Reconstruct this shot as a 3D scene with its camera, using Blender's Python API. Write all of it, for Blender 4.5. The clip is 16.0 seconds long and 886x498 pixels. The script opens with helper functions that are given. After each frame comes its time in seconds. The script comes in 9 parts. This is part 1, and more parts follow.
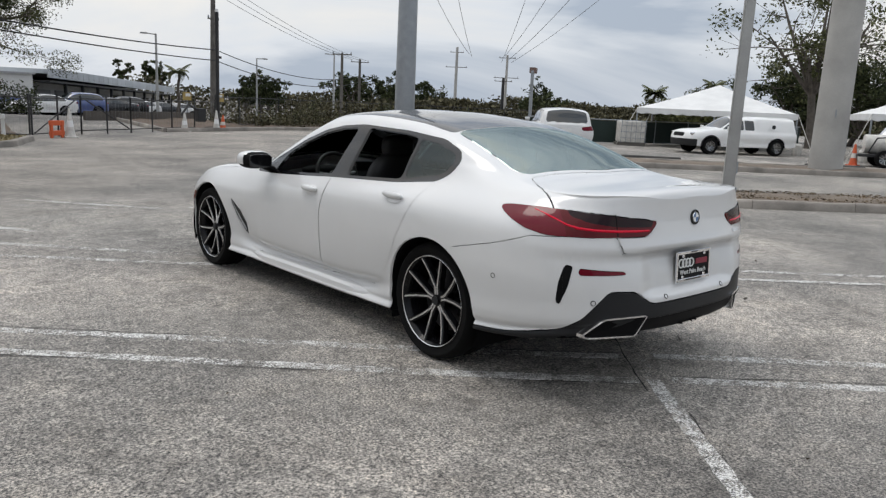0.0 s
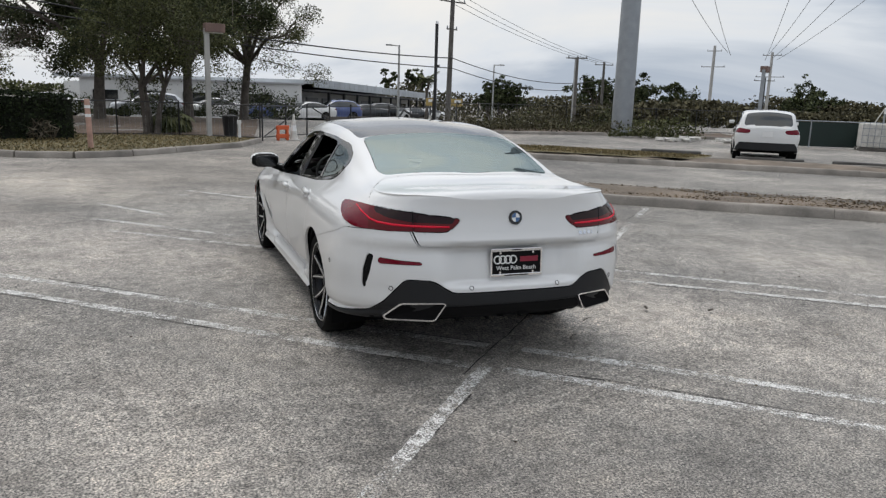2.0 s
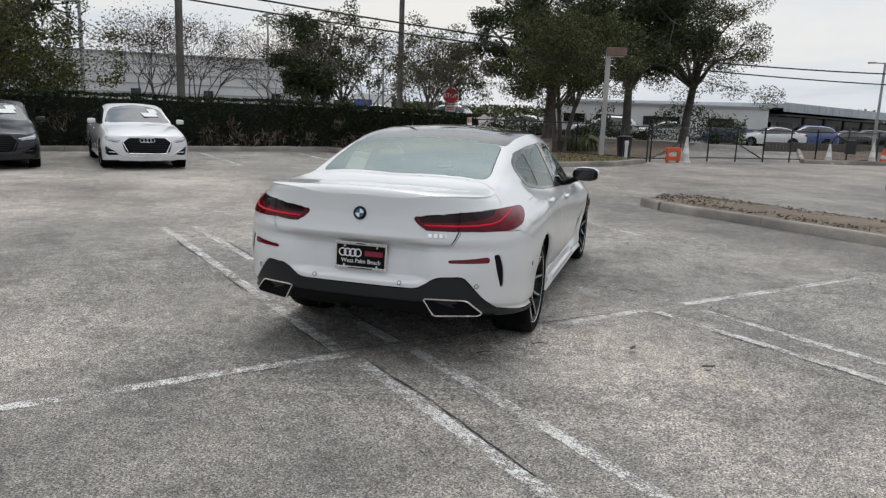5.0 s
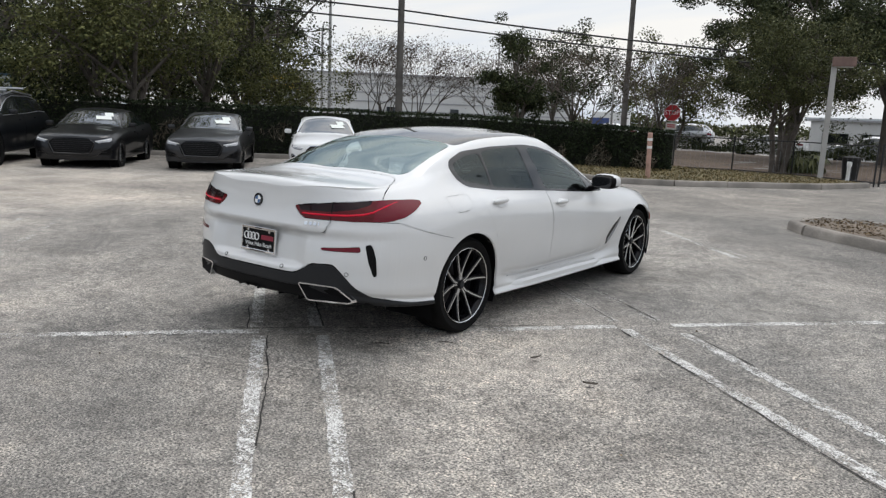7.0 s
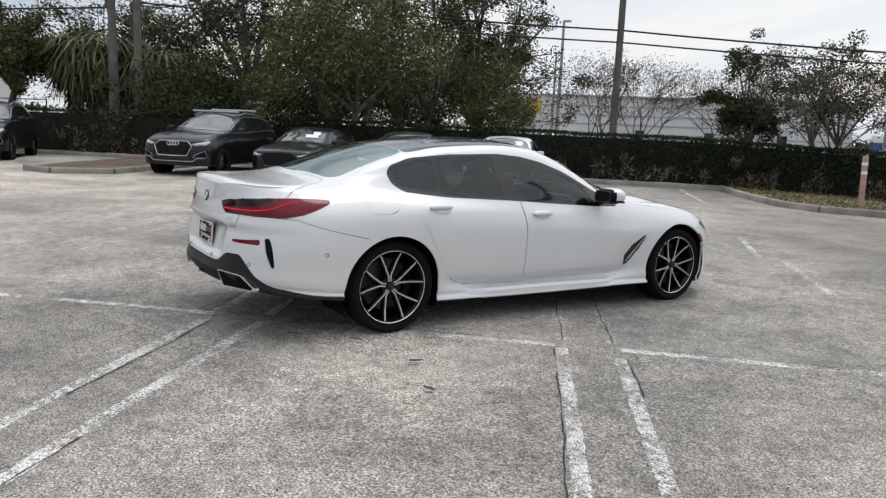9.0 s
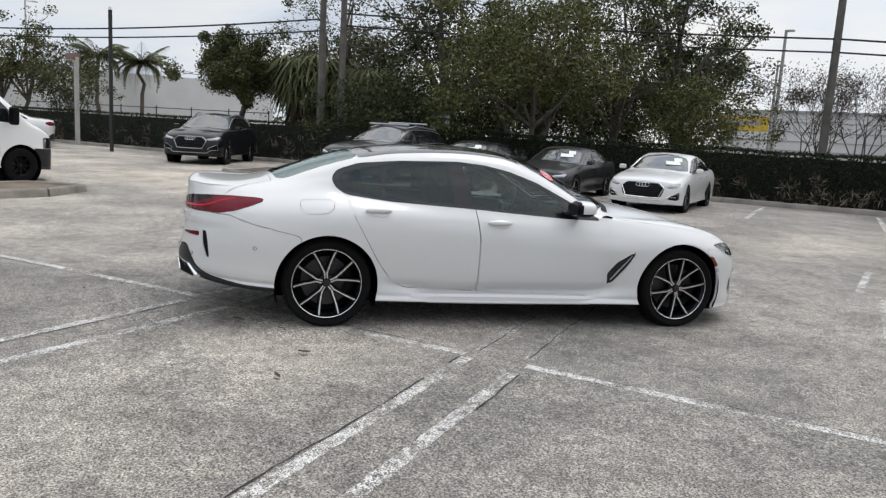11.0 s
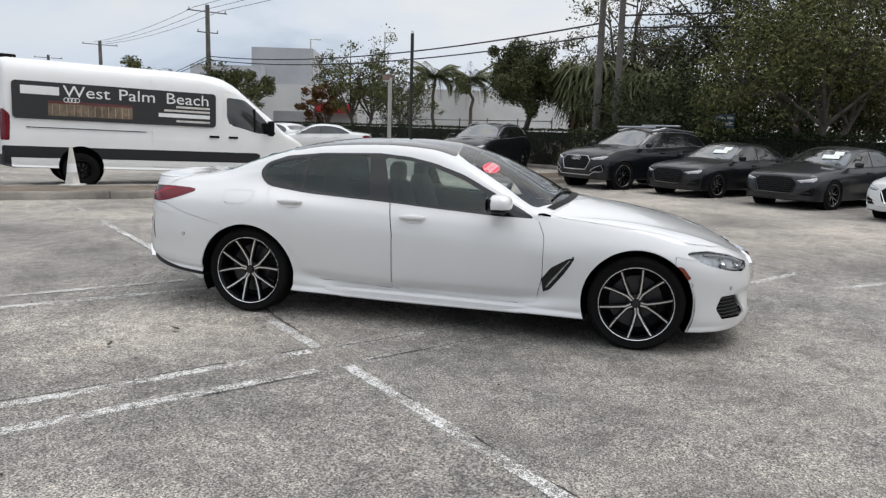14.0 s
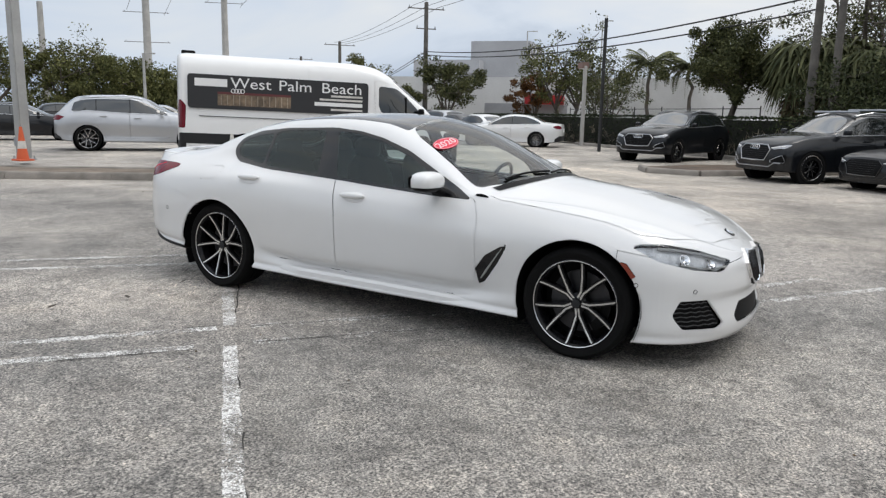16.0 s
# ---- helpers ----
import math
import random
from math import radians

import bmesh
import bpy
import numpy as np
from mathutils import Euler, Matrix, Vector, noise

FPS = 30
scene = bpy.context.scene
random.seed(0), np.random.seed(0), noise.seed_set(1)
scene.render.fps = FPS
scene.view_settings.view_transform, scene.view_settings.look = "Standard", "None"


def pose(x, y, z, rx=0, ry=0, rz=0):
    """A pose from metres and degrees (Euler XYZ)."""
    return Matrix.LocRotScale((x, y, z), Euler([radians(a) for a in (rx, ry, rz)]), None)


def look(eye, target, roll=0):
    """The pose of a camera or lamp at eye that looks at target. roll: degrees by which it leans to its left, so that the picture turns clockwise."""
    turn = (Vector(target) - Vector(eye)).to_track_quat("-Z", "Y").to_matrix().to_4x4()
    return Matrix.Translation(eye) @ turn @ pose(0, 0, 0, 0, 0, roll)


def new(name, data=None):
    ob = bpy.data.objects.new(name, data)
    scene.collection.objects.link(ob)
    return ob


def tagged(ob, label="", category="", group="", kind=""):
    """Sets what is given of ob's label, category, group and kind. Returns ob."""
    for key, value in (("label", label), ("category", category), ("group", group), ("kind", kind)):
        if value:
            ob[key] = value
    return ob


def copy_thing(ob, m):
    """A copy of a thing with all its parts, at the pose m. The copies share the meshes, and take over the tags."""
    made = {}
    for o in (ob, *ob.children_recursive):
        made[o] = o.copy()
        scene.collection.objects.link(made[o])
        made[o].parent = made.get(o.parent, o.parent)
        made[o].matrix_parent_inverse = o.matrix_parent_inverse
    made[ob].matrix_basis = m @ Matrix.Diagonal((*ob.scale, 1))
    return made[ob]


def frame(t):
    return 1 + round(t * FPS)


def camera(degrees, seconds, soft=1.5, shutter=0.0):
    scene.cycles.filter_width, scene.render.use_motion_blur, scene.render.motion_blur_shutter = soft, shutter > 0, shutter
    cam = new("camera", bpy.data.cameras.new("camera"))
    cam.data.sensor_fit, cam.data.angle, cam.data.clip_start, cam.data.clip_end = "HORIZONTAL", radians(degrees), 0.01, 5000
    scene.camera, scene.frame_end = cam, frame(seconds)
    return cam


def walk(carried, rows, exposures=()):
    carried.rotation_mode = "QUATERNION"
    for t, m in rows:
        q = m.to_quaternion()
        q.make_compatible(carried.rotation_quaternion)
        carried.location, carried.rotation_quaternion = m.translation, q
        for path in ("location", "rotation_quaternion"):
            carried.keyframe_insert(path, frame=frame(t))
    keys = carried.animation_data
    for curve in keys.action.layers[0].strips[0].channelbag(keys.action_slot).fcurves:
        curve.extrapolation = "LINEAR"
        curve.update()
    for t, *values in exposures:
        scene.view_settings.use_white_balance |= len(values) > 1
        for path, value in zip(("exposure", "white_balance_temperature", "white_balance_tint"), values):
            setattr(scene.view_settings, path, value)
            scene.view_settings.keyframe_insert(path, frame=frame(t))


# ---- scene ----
cam = camera(62.0, 16.0, 1.3)
PATH = [
    (0, (-3.595, -4.655, 1.449), (-2.302, -3.179, 1.064), 2.7),
    (0.5, (-3.321, -5.21, 1.522), (-2.123, -3.656, 1.136), 2.9),
    (1, (-2.888, -5.587, 1.552), (-1.823, -3.94, 1.158), 2.8),
    (1.5, (-2.416, -6.009, 1.571), (-1.519, -4.266, 1.171), 2.4),
    (2, (-1.9, -6.347, 1.584), (-1.191, -4.521, 1.18), 1.9),
    (2.5, (-1.342, -6.607, 1.62), (-0.83, -4.717, 1.213), 1.8),
    (3, (-0.751, -6.829, 1.657), (-0.445, -4.895, 1.25), 1.9),
    (3.5, (-0.1, -6.9, 1.659), (-0.011, -4.943, 1.255), 2.0),
    (4, (0.533, -6.874, 1.621), (0.402, -4.918, 1.224), 2.1),
    (4.5, (1.123, -6.76, 1.582), (0.774, -4.829, 1.193), 2.2),
    (5, (1.713, -6.626, 1.567), (1.159, -4.743, 1.184), 2.1),
    (5.2, (1.97, -6.577, 1.576), (1.338, -4.718, 1.197), 1.8),
    (7.3, (4.085, -5.484, 1.496), (2.838, -3.962, 1.136), 2.2),
    (7.5, (4.298, -5.342, 1.508), (2.997, -3.867, 1.147), 2.0),
    (8, (4.731, -4.944, 1.48), (3.299, -3.593, 1.131), 2.1),
    (8.5, (5.108, -4.504, 1.477), (3.554, -3.29, 1.142), 2.3),
    (9, (5.474, -4.052, 1.475), (3.818, -2.978, 1.152), 2.5),
    (9.2, (5.582, -3.847, 1.448), (3.888, -2.834, 1.124), 2.8),
    (11.3, (6.561, -1.756, 1.522), (4.628, -1.345, 1.215), 3.1),
    (11.5, (6.608, -1.529, 1.511), (4.661, -1.184, 1.207), 2.9),
    (12, (6.636, -0.938, 1.525), (4.667, -0.753, 1.226), 2.6),
    (12.5, (6.657, -0.345, 1.522), (4.68, -0.318, 1.223), 2.3),
    (13, (6.557, 0.227, 1.493), (4.584, 0.098, 1.191), 2.1),
    (13.5, (6.424, 0.761, 1.5), (4.469, 0.478, 1.187), 1.9),
    (14, (6.233, 1.286, 1.506), (4.308, 0.852, 1.18), 1.7),
    (14.5, (5.953, 1.764, 1.499), (4.071, 1.179, 1.16), 1.4),
    (15, (5.701, 2.251, 1.469), (3.873, 1.519, 1.12), 1.2),
    (15.5, (5.37, 2.661, 1.43), (3.605, 1.789, 1.073), 1.2),
    (16, (5.013, 3.022, 1.399), (3.321, 2.017, 1.041), 1.2),
]
walk(cam, [(t, look(eye, target, roll)) for t, eye, target, roll in PATH],
     exposures=[(0.0, -0.14), (2.0, -0.15), (4.5, -0.18), (8.0, 0.02), (12.0, 0.03), (16.0, 0.05)])

# ---- world, sun, exposure ----
world = bpy.data.worlds.new("overcast_sky")
scene.world = world
world.use_nodes = True
wn, wl = world.node_tree.nodes, world.node_tree.links
wn.clear()
SUN_AZ, SUN_EL = -22.0, 67.0          # degrees clockwise from +Y, and above the horizon
sky = wn.new("ShaderNodeTexSky")
sky.sky_type, sky.sun_disc = "NISHITA", False
sky.sun_elevation, sky.sun_rotation = radians(SUN_EL), radians(SUN_AZ)
sky.air_density, sky.dust_density, sky.ozone_density = 1.2, 2.5, 1.5
coord = wn.new("ShaderNodeTexCoord")
stretch = wn.new("ShaderNodeMapping")
stretch.inputs["Scale"].default_value = (1.0, 1.0, 4.2)
wl.new(coord.outputs["Generated"], stretch.inputs["Vector"])
cloud = wn.new("ShaderNodeTexNoise")
cloud.inputs["Scale"].default_value, cloud.inputs["Detail"].default_value = 1.7, 7.0
cloud.inputs["Roughness"].default_value, cloud.inputs["Distortion"].default_value = 0.52, 0.6
wl.new(stretch.outputs[0], cloud.inputs["Vector"])
tone = wn.new("ShaderNodeValToRGB")
tone.color_ramp.elements[0].position, tone.color_ramp.elements[0].color = 0.36, (4.1, 4.7, 5.6, 1)
tone.color_ramp.elements[1].position, tone.color_ramp.elements[1].color = 0.64, (8.2, 8.05, 7.8, 1)
mid = tone.color_ramp.elements.new(0.49)
mid.color = (6.9, 7.25, 7.75, 1)
wl.new(cloud.outputs["Fac"], tone.inputs["Fac"])
veil = wn.new("ShaderNodeMixRGB")
veil.inputs["Fac"].default_value = 0.93
wl.new(sky.outputs[0], veil.inputs["Color1"])
wl.new(tone.outputs[0], veil.inputs["Color2"])
# an overcast sky is brighter overhead than at the horizon
aim = wn.new("ShaderNodeSeparateXYZ")
wl.new(coord.outputs["Generated"], aim.inputs[0])
lift = wn.new("ShaderNodeMapRange")
lift.inputs["From Min"].default_value, lift.inputs["From Max"].default_value = 0.32, 1.0
lift.inputs["To Min"].default_value, lift.inputs["To Max"].default_value = 1.13, 2.3
wl.new(aim.outputs["Z"], lift.inputs["Value"])
dome = wn.new("ShaderNodeMixRGB")
dome.blend_type = "MULTIPLY"
dome.inputs["Fac"].default_value = 1.0
wl.new(veil.outputs[0], dome.inputs["Color1"])
wl.new(lift.outputs[0], dome.inputs["Color2"])
# and brighter towards the thinner cloud in the north
north = wn.new("ShaderNodeMapRange")
north.inputs["From Min"].default_value, north.inputs["From Max"].default_value = -1.0, 1.0
north.inputs["To Min"].default_value, north.inputs["To Max"].default_value = 0.86, 1.12
wl.new(aim.outputs["Y"], north.inputs["Value"])
dome_n = wn.new("ShaderNodeMixRGB")
dome_n.blend_type = "MULTIPLY"
dome_n.inputs["Fac"].default_value = 1.0
wl.new(dome.outputs[0], dome_n.inputs["Color1"])
wl.new(north.outputs[0], dome_n.inputs["Color2"])
back = wn.new("ShaderNodeBackground")
back.inputs["Strength"].default_value = 0.097
# the cloud is thin and bluish in the south
south = wn.new("ShaderNodeMapRange")
south.inputs["From Min"].default_value, south.inputs["From Max"].default_value = 0.25, -0.8
wl.new(aim.outputs["Y"], south.inputs["Value"])
blue_s = wn.new("ShaderNodeMixRGB")
blue_s.blend_type = "MULTIPLY"
blue_s.inputs["Color2"].default_value = (0.91, 0.985, 1.085, 1)
low = wn.new("ShaderNodeMapRange")
low.inputs["From Min"].default_value, low.inputs["From Max"].default_value = 0.6, 0.05
wl.new(aim.outputs["Z"], low.inputs["Value"])
both = wn.new("ShaderNodeMath")
both.operation = "MULTIPLY"
wl.new(south.outputs[0], both.inputs[0])
wl.new(low.outputs[0], both.inputs[1])
wl.new(both.outputs[0], blue_s.inputs["Fac"])
wl.new(dome_n.outputs[0], blue_s.inputs["Color1"])
wl.new(blue_s.outputs[0], back.inputs["Color"])
wout = wn.new("ShaderNodeOutputWorld")
wl.new(back.outputs[0], wout.inputs["Surface"])

sun = new("sun", bpy.data.lights.new("sun", "SUN"))
sun.data.energy, sun.data.angle, sun.data.color = 0.9, radians(24), (1.0, 0.95, 0.88)
sun_from = Vector((math.sin(radians(SUN_AZ)) * math.cos(radians(SUN_EL)), math.cos(radians(SUN_AZ)) * math.cos(radians(SUN_EL)), math.sin(radians(SUN_EL))))
sun.matrix_world = look(sun_from * 60, (0, 0, 0))


# ---- materials ----
def nodes_of(name):
    m = bpy.data.materials.new(name)
    m.use_nodes = True
    return m, m.node_tree.nodes, m.node_tree.links, m.node_tree.nodes["Principled BSDF"]


def rgb(c):
    return (c[0], c[1], c[2], 1.0)


def noise_tex(n, l, source, scale, detail=3.0, rough=0.55):
    t = n.new("ShaderNodeTexNoise")
    t.inputs["Scale"].default_value, t.inputs["Detail"].default_value, t.inputs["Roughness"].default_value = scale, detail, rough
    l.new(source, t.inputs["Vector"])
    return t.outputs["Fac"]


def ramp(n, l, fac, stops):
    r = n.new("ShaderNodeValToRGB")
    e = r.color_ramp.elements
    e[0].position, e[0].color = stops[0][0], rgb(stops[0][1])
    e[1].position, e[1].color = stops[-1][0], rgb(stops[-1][1])
    for p, c in stops[1:-1]:
        k = e.new(p)
        k.color = rgb(c)
    l.new(fac, r.inputs["Fac"])
    return r.outputs["Color"]


def blend(n, l, a, b, fac, mode="MIX"):
    m = n.new("ShaderNodeMixRGB")
    m.blend_type = mode
    for s, v in (("Color1", a), ("Color2", b), ("Fac", fac)):
        if isinstance(v, (int, float)):
            m.inputs[s].default_value = v
        elif isinstance(v, tuple):
            m.inputs[s].default_value = rgb(v)
        else:
            l.new(v, m.inputs[s])
    return m.outputs["Color"]


def bump_of(n, l, bsdf, height, strength, distance):
    b = n.new("ShaderNodeBump")
    b.inputs["Strength"].default_value, b.inputs["Distance"].default_value = strength, distance
    l.new(height, b.inputs["Height"])
    l.new(b.outputs[0], bsdf.inputs["Normal"])


def surface(name, col, rough=0.6, metal=0.0, vary=0.15, coarse=1.2, fine=30.0, bump=0.0, depth=0.004, coat=0.0, spec=0.5, world_space=False, piece=0.0):
    """A plain material with coarse and fine variation of its colour, and relief."""
    m, n, l, b = nodes_of(name)
    src = n.new("ShaderNodeNewGeometry").outputs["Position"] if world_space else n.new("ShaderNodeTexCoord").outputs["Object"]
    big, small = noise_tex(n, l, src, coarse, 5.0), noise_tex(n, l, src, fine, 3.0)
    lo, hi = tuple(c * (1 - vary) for c in col), tuple(min(1, c * (1 + vary)) for c in col)
    c1 = ramp(n, l, big, [(0.3, lo), (0.7, hi)])
    c2 = ramp(n, l, small, [(0.25, tuple([1 - vary * 0.8] * 3)), (0.75, (1, 1, 1))])
    c = blend(n, l, c1, c2, 1.0, "MULTIPLY")
    if piece:
        info = n.new("ShaderNodeObjectInfo").outputs["Random"]
        c = blend(n, l, c, ramp(n, l, info, [(0, tuple([1 - piece] * 3)), (1, (1, 1, 1))]), 1.0, "MULTIPLY")
    l.new(c, b.inputs["Base Color"])
    r = n.new("ShaderNodeMapRange")
    r.inputs["To Min"].default_value, r.inputs["To Max"].default_value = max(0.02, rough * 0.85), min(1, rough * 1.15)
    l.new(big, r.inputs["Value"])
    l.new(r.outputs[0], b.inputs["Roughness"])
    b.inputs["Metallic"].default_value = metal
    b.inputs["Specular IOR Level"].default_value = spec
    b.inputs["Coat Weight"].default_value, b.inputs["Coat Roughness"].default_value = coat, 0.03
    if bump:
        bump_of(n, l, b, small, bump, depth)
    return m


def asphalt_material():
    m, n, l, b = nodes_of("weathered_asphalt")
    src = n.new("ShaderNodeNewGeometry").outputs["Position"]
    grain = noise_tex(n, l, src, 92.0, 5.0, 0.74)
    mottle = noise_tex(n, l, src, 9.0, 4.0, 0.65)
    stones = n.new("ShaderNodeTexVoronoi")
    stones.inputs["Scale"].default_value = 78.0
    l.new(src, stones.inputs["Vector"])
    patch = noise_tex(n, l, src, 0.33, 6.0, 0.6)
    stain = noise_tex(n, l, src, 1.7, 5.0, 0.62)
    c = ramp(n, l, patch, [(0.33, (0.150, 0.146, 0.142)), (0.47, (0.240, 0.232, 0.222)), (0.64, (0.372, 0.354, 0.334))])
    c = blend(n, l, c, ramp(n, l, stain, [(0.28, (0.58, 0.57, 0.56)), (0.52, (1, 1, 1)), (0.75, (1.12, 1.09, 1.05))]), 0.85, "MULTIPLY")
    c = blend(n, l, c, ramp(n, l, grain, [(0.38, (0.04, 0.04, 0.04)), (0.455, (0.58, 0.58, 0.58)), (0.52, (1.06, 1.05, 1.03)), (0.60, (1.75, 1.71, 1.65)), (0.68, (2.3, 2.24, 2.15))]), 1.0, "MULTIPLY")
    c = blend(n, l, c, ramp(n, l, mottle, [(0.30, (0.62, 0.61, 0.60)), (0.5, (1, 1, 1)), (0.72, (1.35, 1.32, 1.28))]), 0.9, "MULTIPLY")
    c = blend(n, l, c, ramp(n, l, stones.outputs["Color"], [(0.1, (0.55, 0.55, 0.55)), (0.8, (1.4, 1.38, 1.34))]), 0.85, "MULTIPLY")
    # worn, paler driving lanes, set out across the stalls
    sep = n.new("ShaderNodeSeparateXYZ")
    turn = n.new("ShaderNodeVectorRotate")
    turn.inputs["Angle"].default_value = radians(-47.6)
    turn.rotation_type = "Z_AXIS"
    l.new(src, turn.inputs["Vector"])
    l.new(turn.outputs[0], sep.inputs[0])
    wob = noise_tex(n, l, src, 0.5, 4.0)
    add = n.new("ShaderNodeMath")
    add.operation = "MULTIPLY_ADD"
    add.inputs[1].default_value = 2.4
    l.new(wob, add.inputs[0])
    l.new(sep.outputs["Y"], add.inputs[2])
    lane = n.new("ShaderNodeValToRGB")
    e = lane.color_ramp.elements
    e[0].position, e[0].color = 0.0, (0, 0, 0, 1)
    e[1].position, e[1].color = 1.0, (0, 0, 0, 1)
    for p, v in ((0.28, 0.0), (0.42, 0.4), (0.62, 0.42), (0.8, 0.1)):
        k = e.new(p)
        k.color = (v, v, v, 1)
    rng = n.new("ShaderNodeMapRange")
    rng.inputs["From Min"].default_value, rng.inputs["From Max"].default_value = 2.0, 14.0
    l.new(add.outputs[0], rng.inputs["Value"])
    l.new(rng.outputs[0], lane.inputs["Fac"])
    c = blend(n, l, c, (1.45, 1.38, 1.30), blend(n, l, (0, 0, 0), (1, 1, 1), lane.outputs["Color"]), "MULTIPLY")
    # bands of lighter and darker asphalt across the stalls
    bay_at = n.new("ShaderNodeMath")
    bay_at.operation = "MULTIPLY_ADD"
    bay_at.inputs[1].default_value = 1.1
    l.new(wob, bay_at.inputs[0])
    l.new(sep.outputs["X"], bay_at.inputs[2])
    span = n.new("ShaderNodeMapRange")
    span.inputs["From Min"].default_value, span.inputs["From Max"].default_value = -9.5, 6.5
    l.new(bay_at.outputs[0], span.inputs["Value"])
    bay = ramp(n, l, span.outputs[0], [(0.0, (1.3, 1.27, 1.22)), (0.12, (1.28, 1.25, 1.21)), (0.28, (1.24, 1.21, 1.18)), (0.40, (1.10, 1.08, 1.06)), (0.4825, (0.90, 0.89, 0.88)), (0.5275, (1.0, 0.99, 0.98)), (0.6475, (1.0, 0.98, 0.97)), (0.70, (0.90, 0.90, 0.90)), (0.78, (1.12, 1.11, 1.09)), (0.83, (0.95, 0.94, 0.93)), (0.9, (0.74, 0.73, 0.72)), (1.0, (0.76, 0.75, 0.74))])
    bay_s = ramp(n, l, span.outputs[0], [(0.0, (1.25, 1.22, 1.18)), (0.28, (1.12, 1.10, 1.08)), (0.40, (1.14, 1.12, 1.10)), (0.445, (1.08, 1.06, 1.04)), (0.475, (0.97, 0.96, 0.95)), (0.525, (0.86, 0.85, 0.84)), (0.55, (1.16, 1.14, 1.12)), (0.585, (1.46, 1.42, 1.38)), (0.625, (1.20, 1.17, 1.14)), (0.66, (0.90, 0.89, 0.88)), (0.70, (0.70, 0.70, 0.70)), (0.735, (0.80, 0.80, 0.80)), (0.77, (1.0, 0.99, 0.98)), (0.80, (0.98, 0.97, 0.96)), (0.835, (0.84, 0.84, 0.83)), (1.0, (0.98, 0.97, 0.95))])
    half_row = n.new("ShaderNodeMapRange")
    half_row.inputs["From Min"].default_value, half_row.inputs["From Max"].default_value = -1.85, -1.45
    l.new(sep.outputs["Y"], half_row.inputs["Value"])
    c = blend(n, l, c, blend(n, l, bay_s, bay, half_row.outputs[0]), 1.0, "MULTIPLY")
    # hairline cracks
    warp = n.new("ShaderNodeVectorMath")
    warp.operation = "MULTIPLY_ADD"
    warp.inputs[1].default_value = (0.7, 0.7, 0.0)
    wv = n.new("ShaderNodeTexNoise")
    wv.inputs["Scale"].default_value, wv.inputs["Detail"].default_value = 1.1, 5.0
    l.new(src, wv.inputs["Vector"])
    l.new(wv.outputs["Color"], warp.inputs[0])
    l.new(src, warp.inputs[2])
    crack = n.new("ShaderNodeTexVoronoi")
    crack.feature = "DISTANCE_TO_EDGE"
    crack.inputs["Scale"].default_value = 0.22
    l.new(warp.outputs[0], crack.inputs["Vector"])
    line = ramp(n, l, crack.outputs["Distance"], [(0.0, (0.5, 0.5, 0.5)), (0.0025, (1, 1, 1))])
    c = blend(n, l, c, line, 0.3, "MULTIPLY")
    l.new(c, b.inputs["Base Color"])
    b.inputs["Roughness"].default_value = 0.72
    b.inputs["Specular IOR Level"].default_value = 0.5
    bump_of(n, l, b, grain, 0.7, 0.006)
    return m


def worn_paint_material(name, wear):
    """Brittle road paint: flakes are gone down to the asphalt under it."""
    m, n, l, b = nodes_of(name)
    src = n.new("ShaderNodeNewGeometry").outputs["Position"]
    grain, mid, flake = noise_tex(n, l, src, 105.0, 3.0, 0.65), noise_tex(n, l, src, 19.0, 5.0, 0.7), noise_tex(n, l, src, 1.6, 6.0, 0.7)
    held = blend(n, l, blend(n, l, flake, mid, 0.5), grain, 0.38)
    c = ramp(n, l, grain, [(0.36, (0.36, 0.35, 0.335)), (0.47, (0.60, 0.59, 0.57)), (0.60, (0.78, 0.77, 0.74))])
    l.new(c, b.inputs["Base Color"])
    b.inputs["Roughness"].default_value = 0.85
    bump_of(n, l, b, grain, 0.6, 0.004)
    gone, mix = n.new("ShaderNodeBsdfTransparent"), n.new("ShaderNodeMixShader")
    l.new(ramp(n, l, held, [(0.462 + wear, (0, 0, 0)), (0.512 + wear, (0.97, 0.97, 0.97))]), mix.inputs[0])
    l.new(gone.outputs[0], mix.inputs[1])
    l.new(b.outputs[0], mix.inputs[2])
    l.new(mix.outputs[0], n["Material Output"].inputs["Surface"])
    return m


def glass_material(name, tint, gloss_rough=0.0, ior=1.45, sheen=(1, 1, 1)):
    """Thin glazing: a tinted clear sheet under a mirror-like skin."""
    m, n, l, b = nodes_of(name)
    n.remove(b)
    clear, skin, mix, fr = n.new("ShaderNodeBsdfTransparent"), n.new("ShaderNodeBsdfGlossy"), n.new("ShaderNodeMixShader"), n.new("ShaderNodeFresnel")
    clear.inputs["Color"].default_value = rgb(tint)
    skin.inputs["Roughness"].default_value = gloss_rough
    skin.inputs["Color"].default_value = rgb(sheen)
    fr.inputs["IOR"].default_value = ior
    l.new(fr.outputs[0], mix.inputs[0])
    l.new(clear.outputs[0], mix.inputs[1])
    l.new(skin.outputs[0], mix.inputs[2])
    l.new(mix.outputs[0], n["Material Output"].inputs["Surface"])
    return m


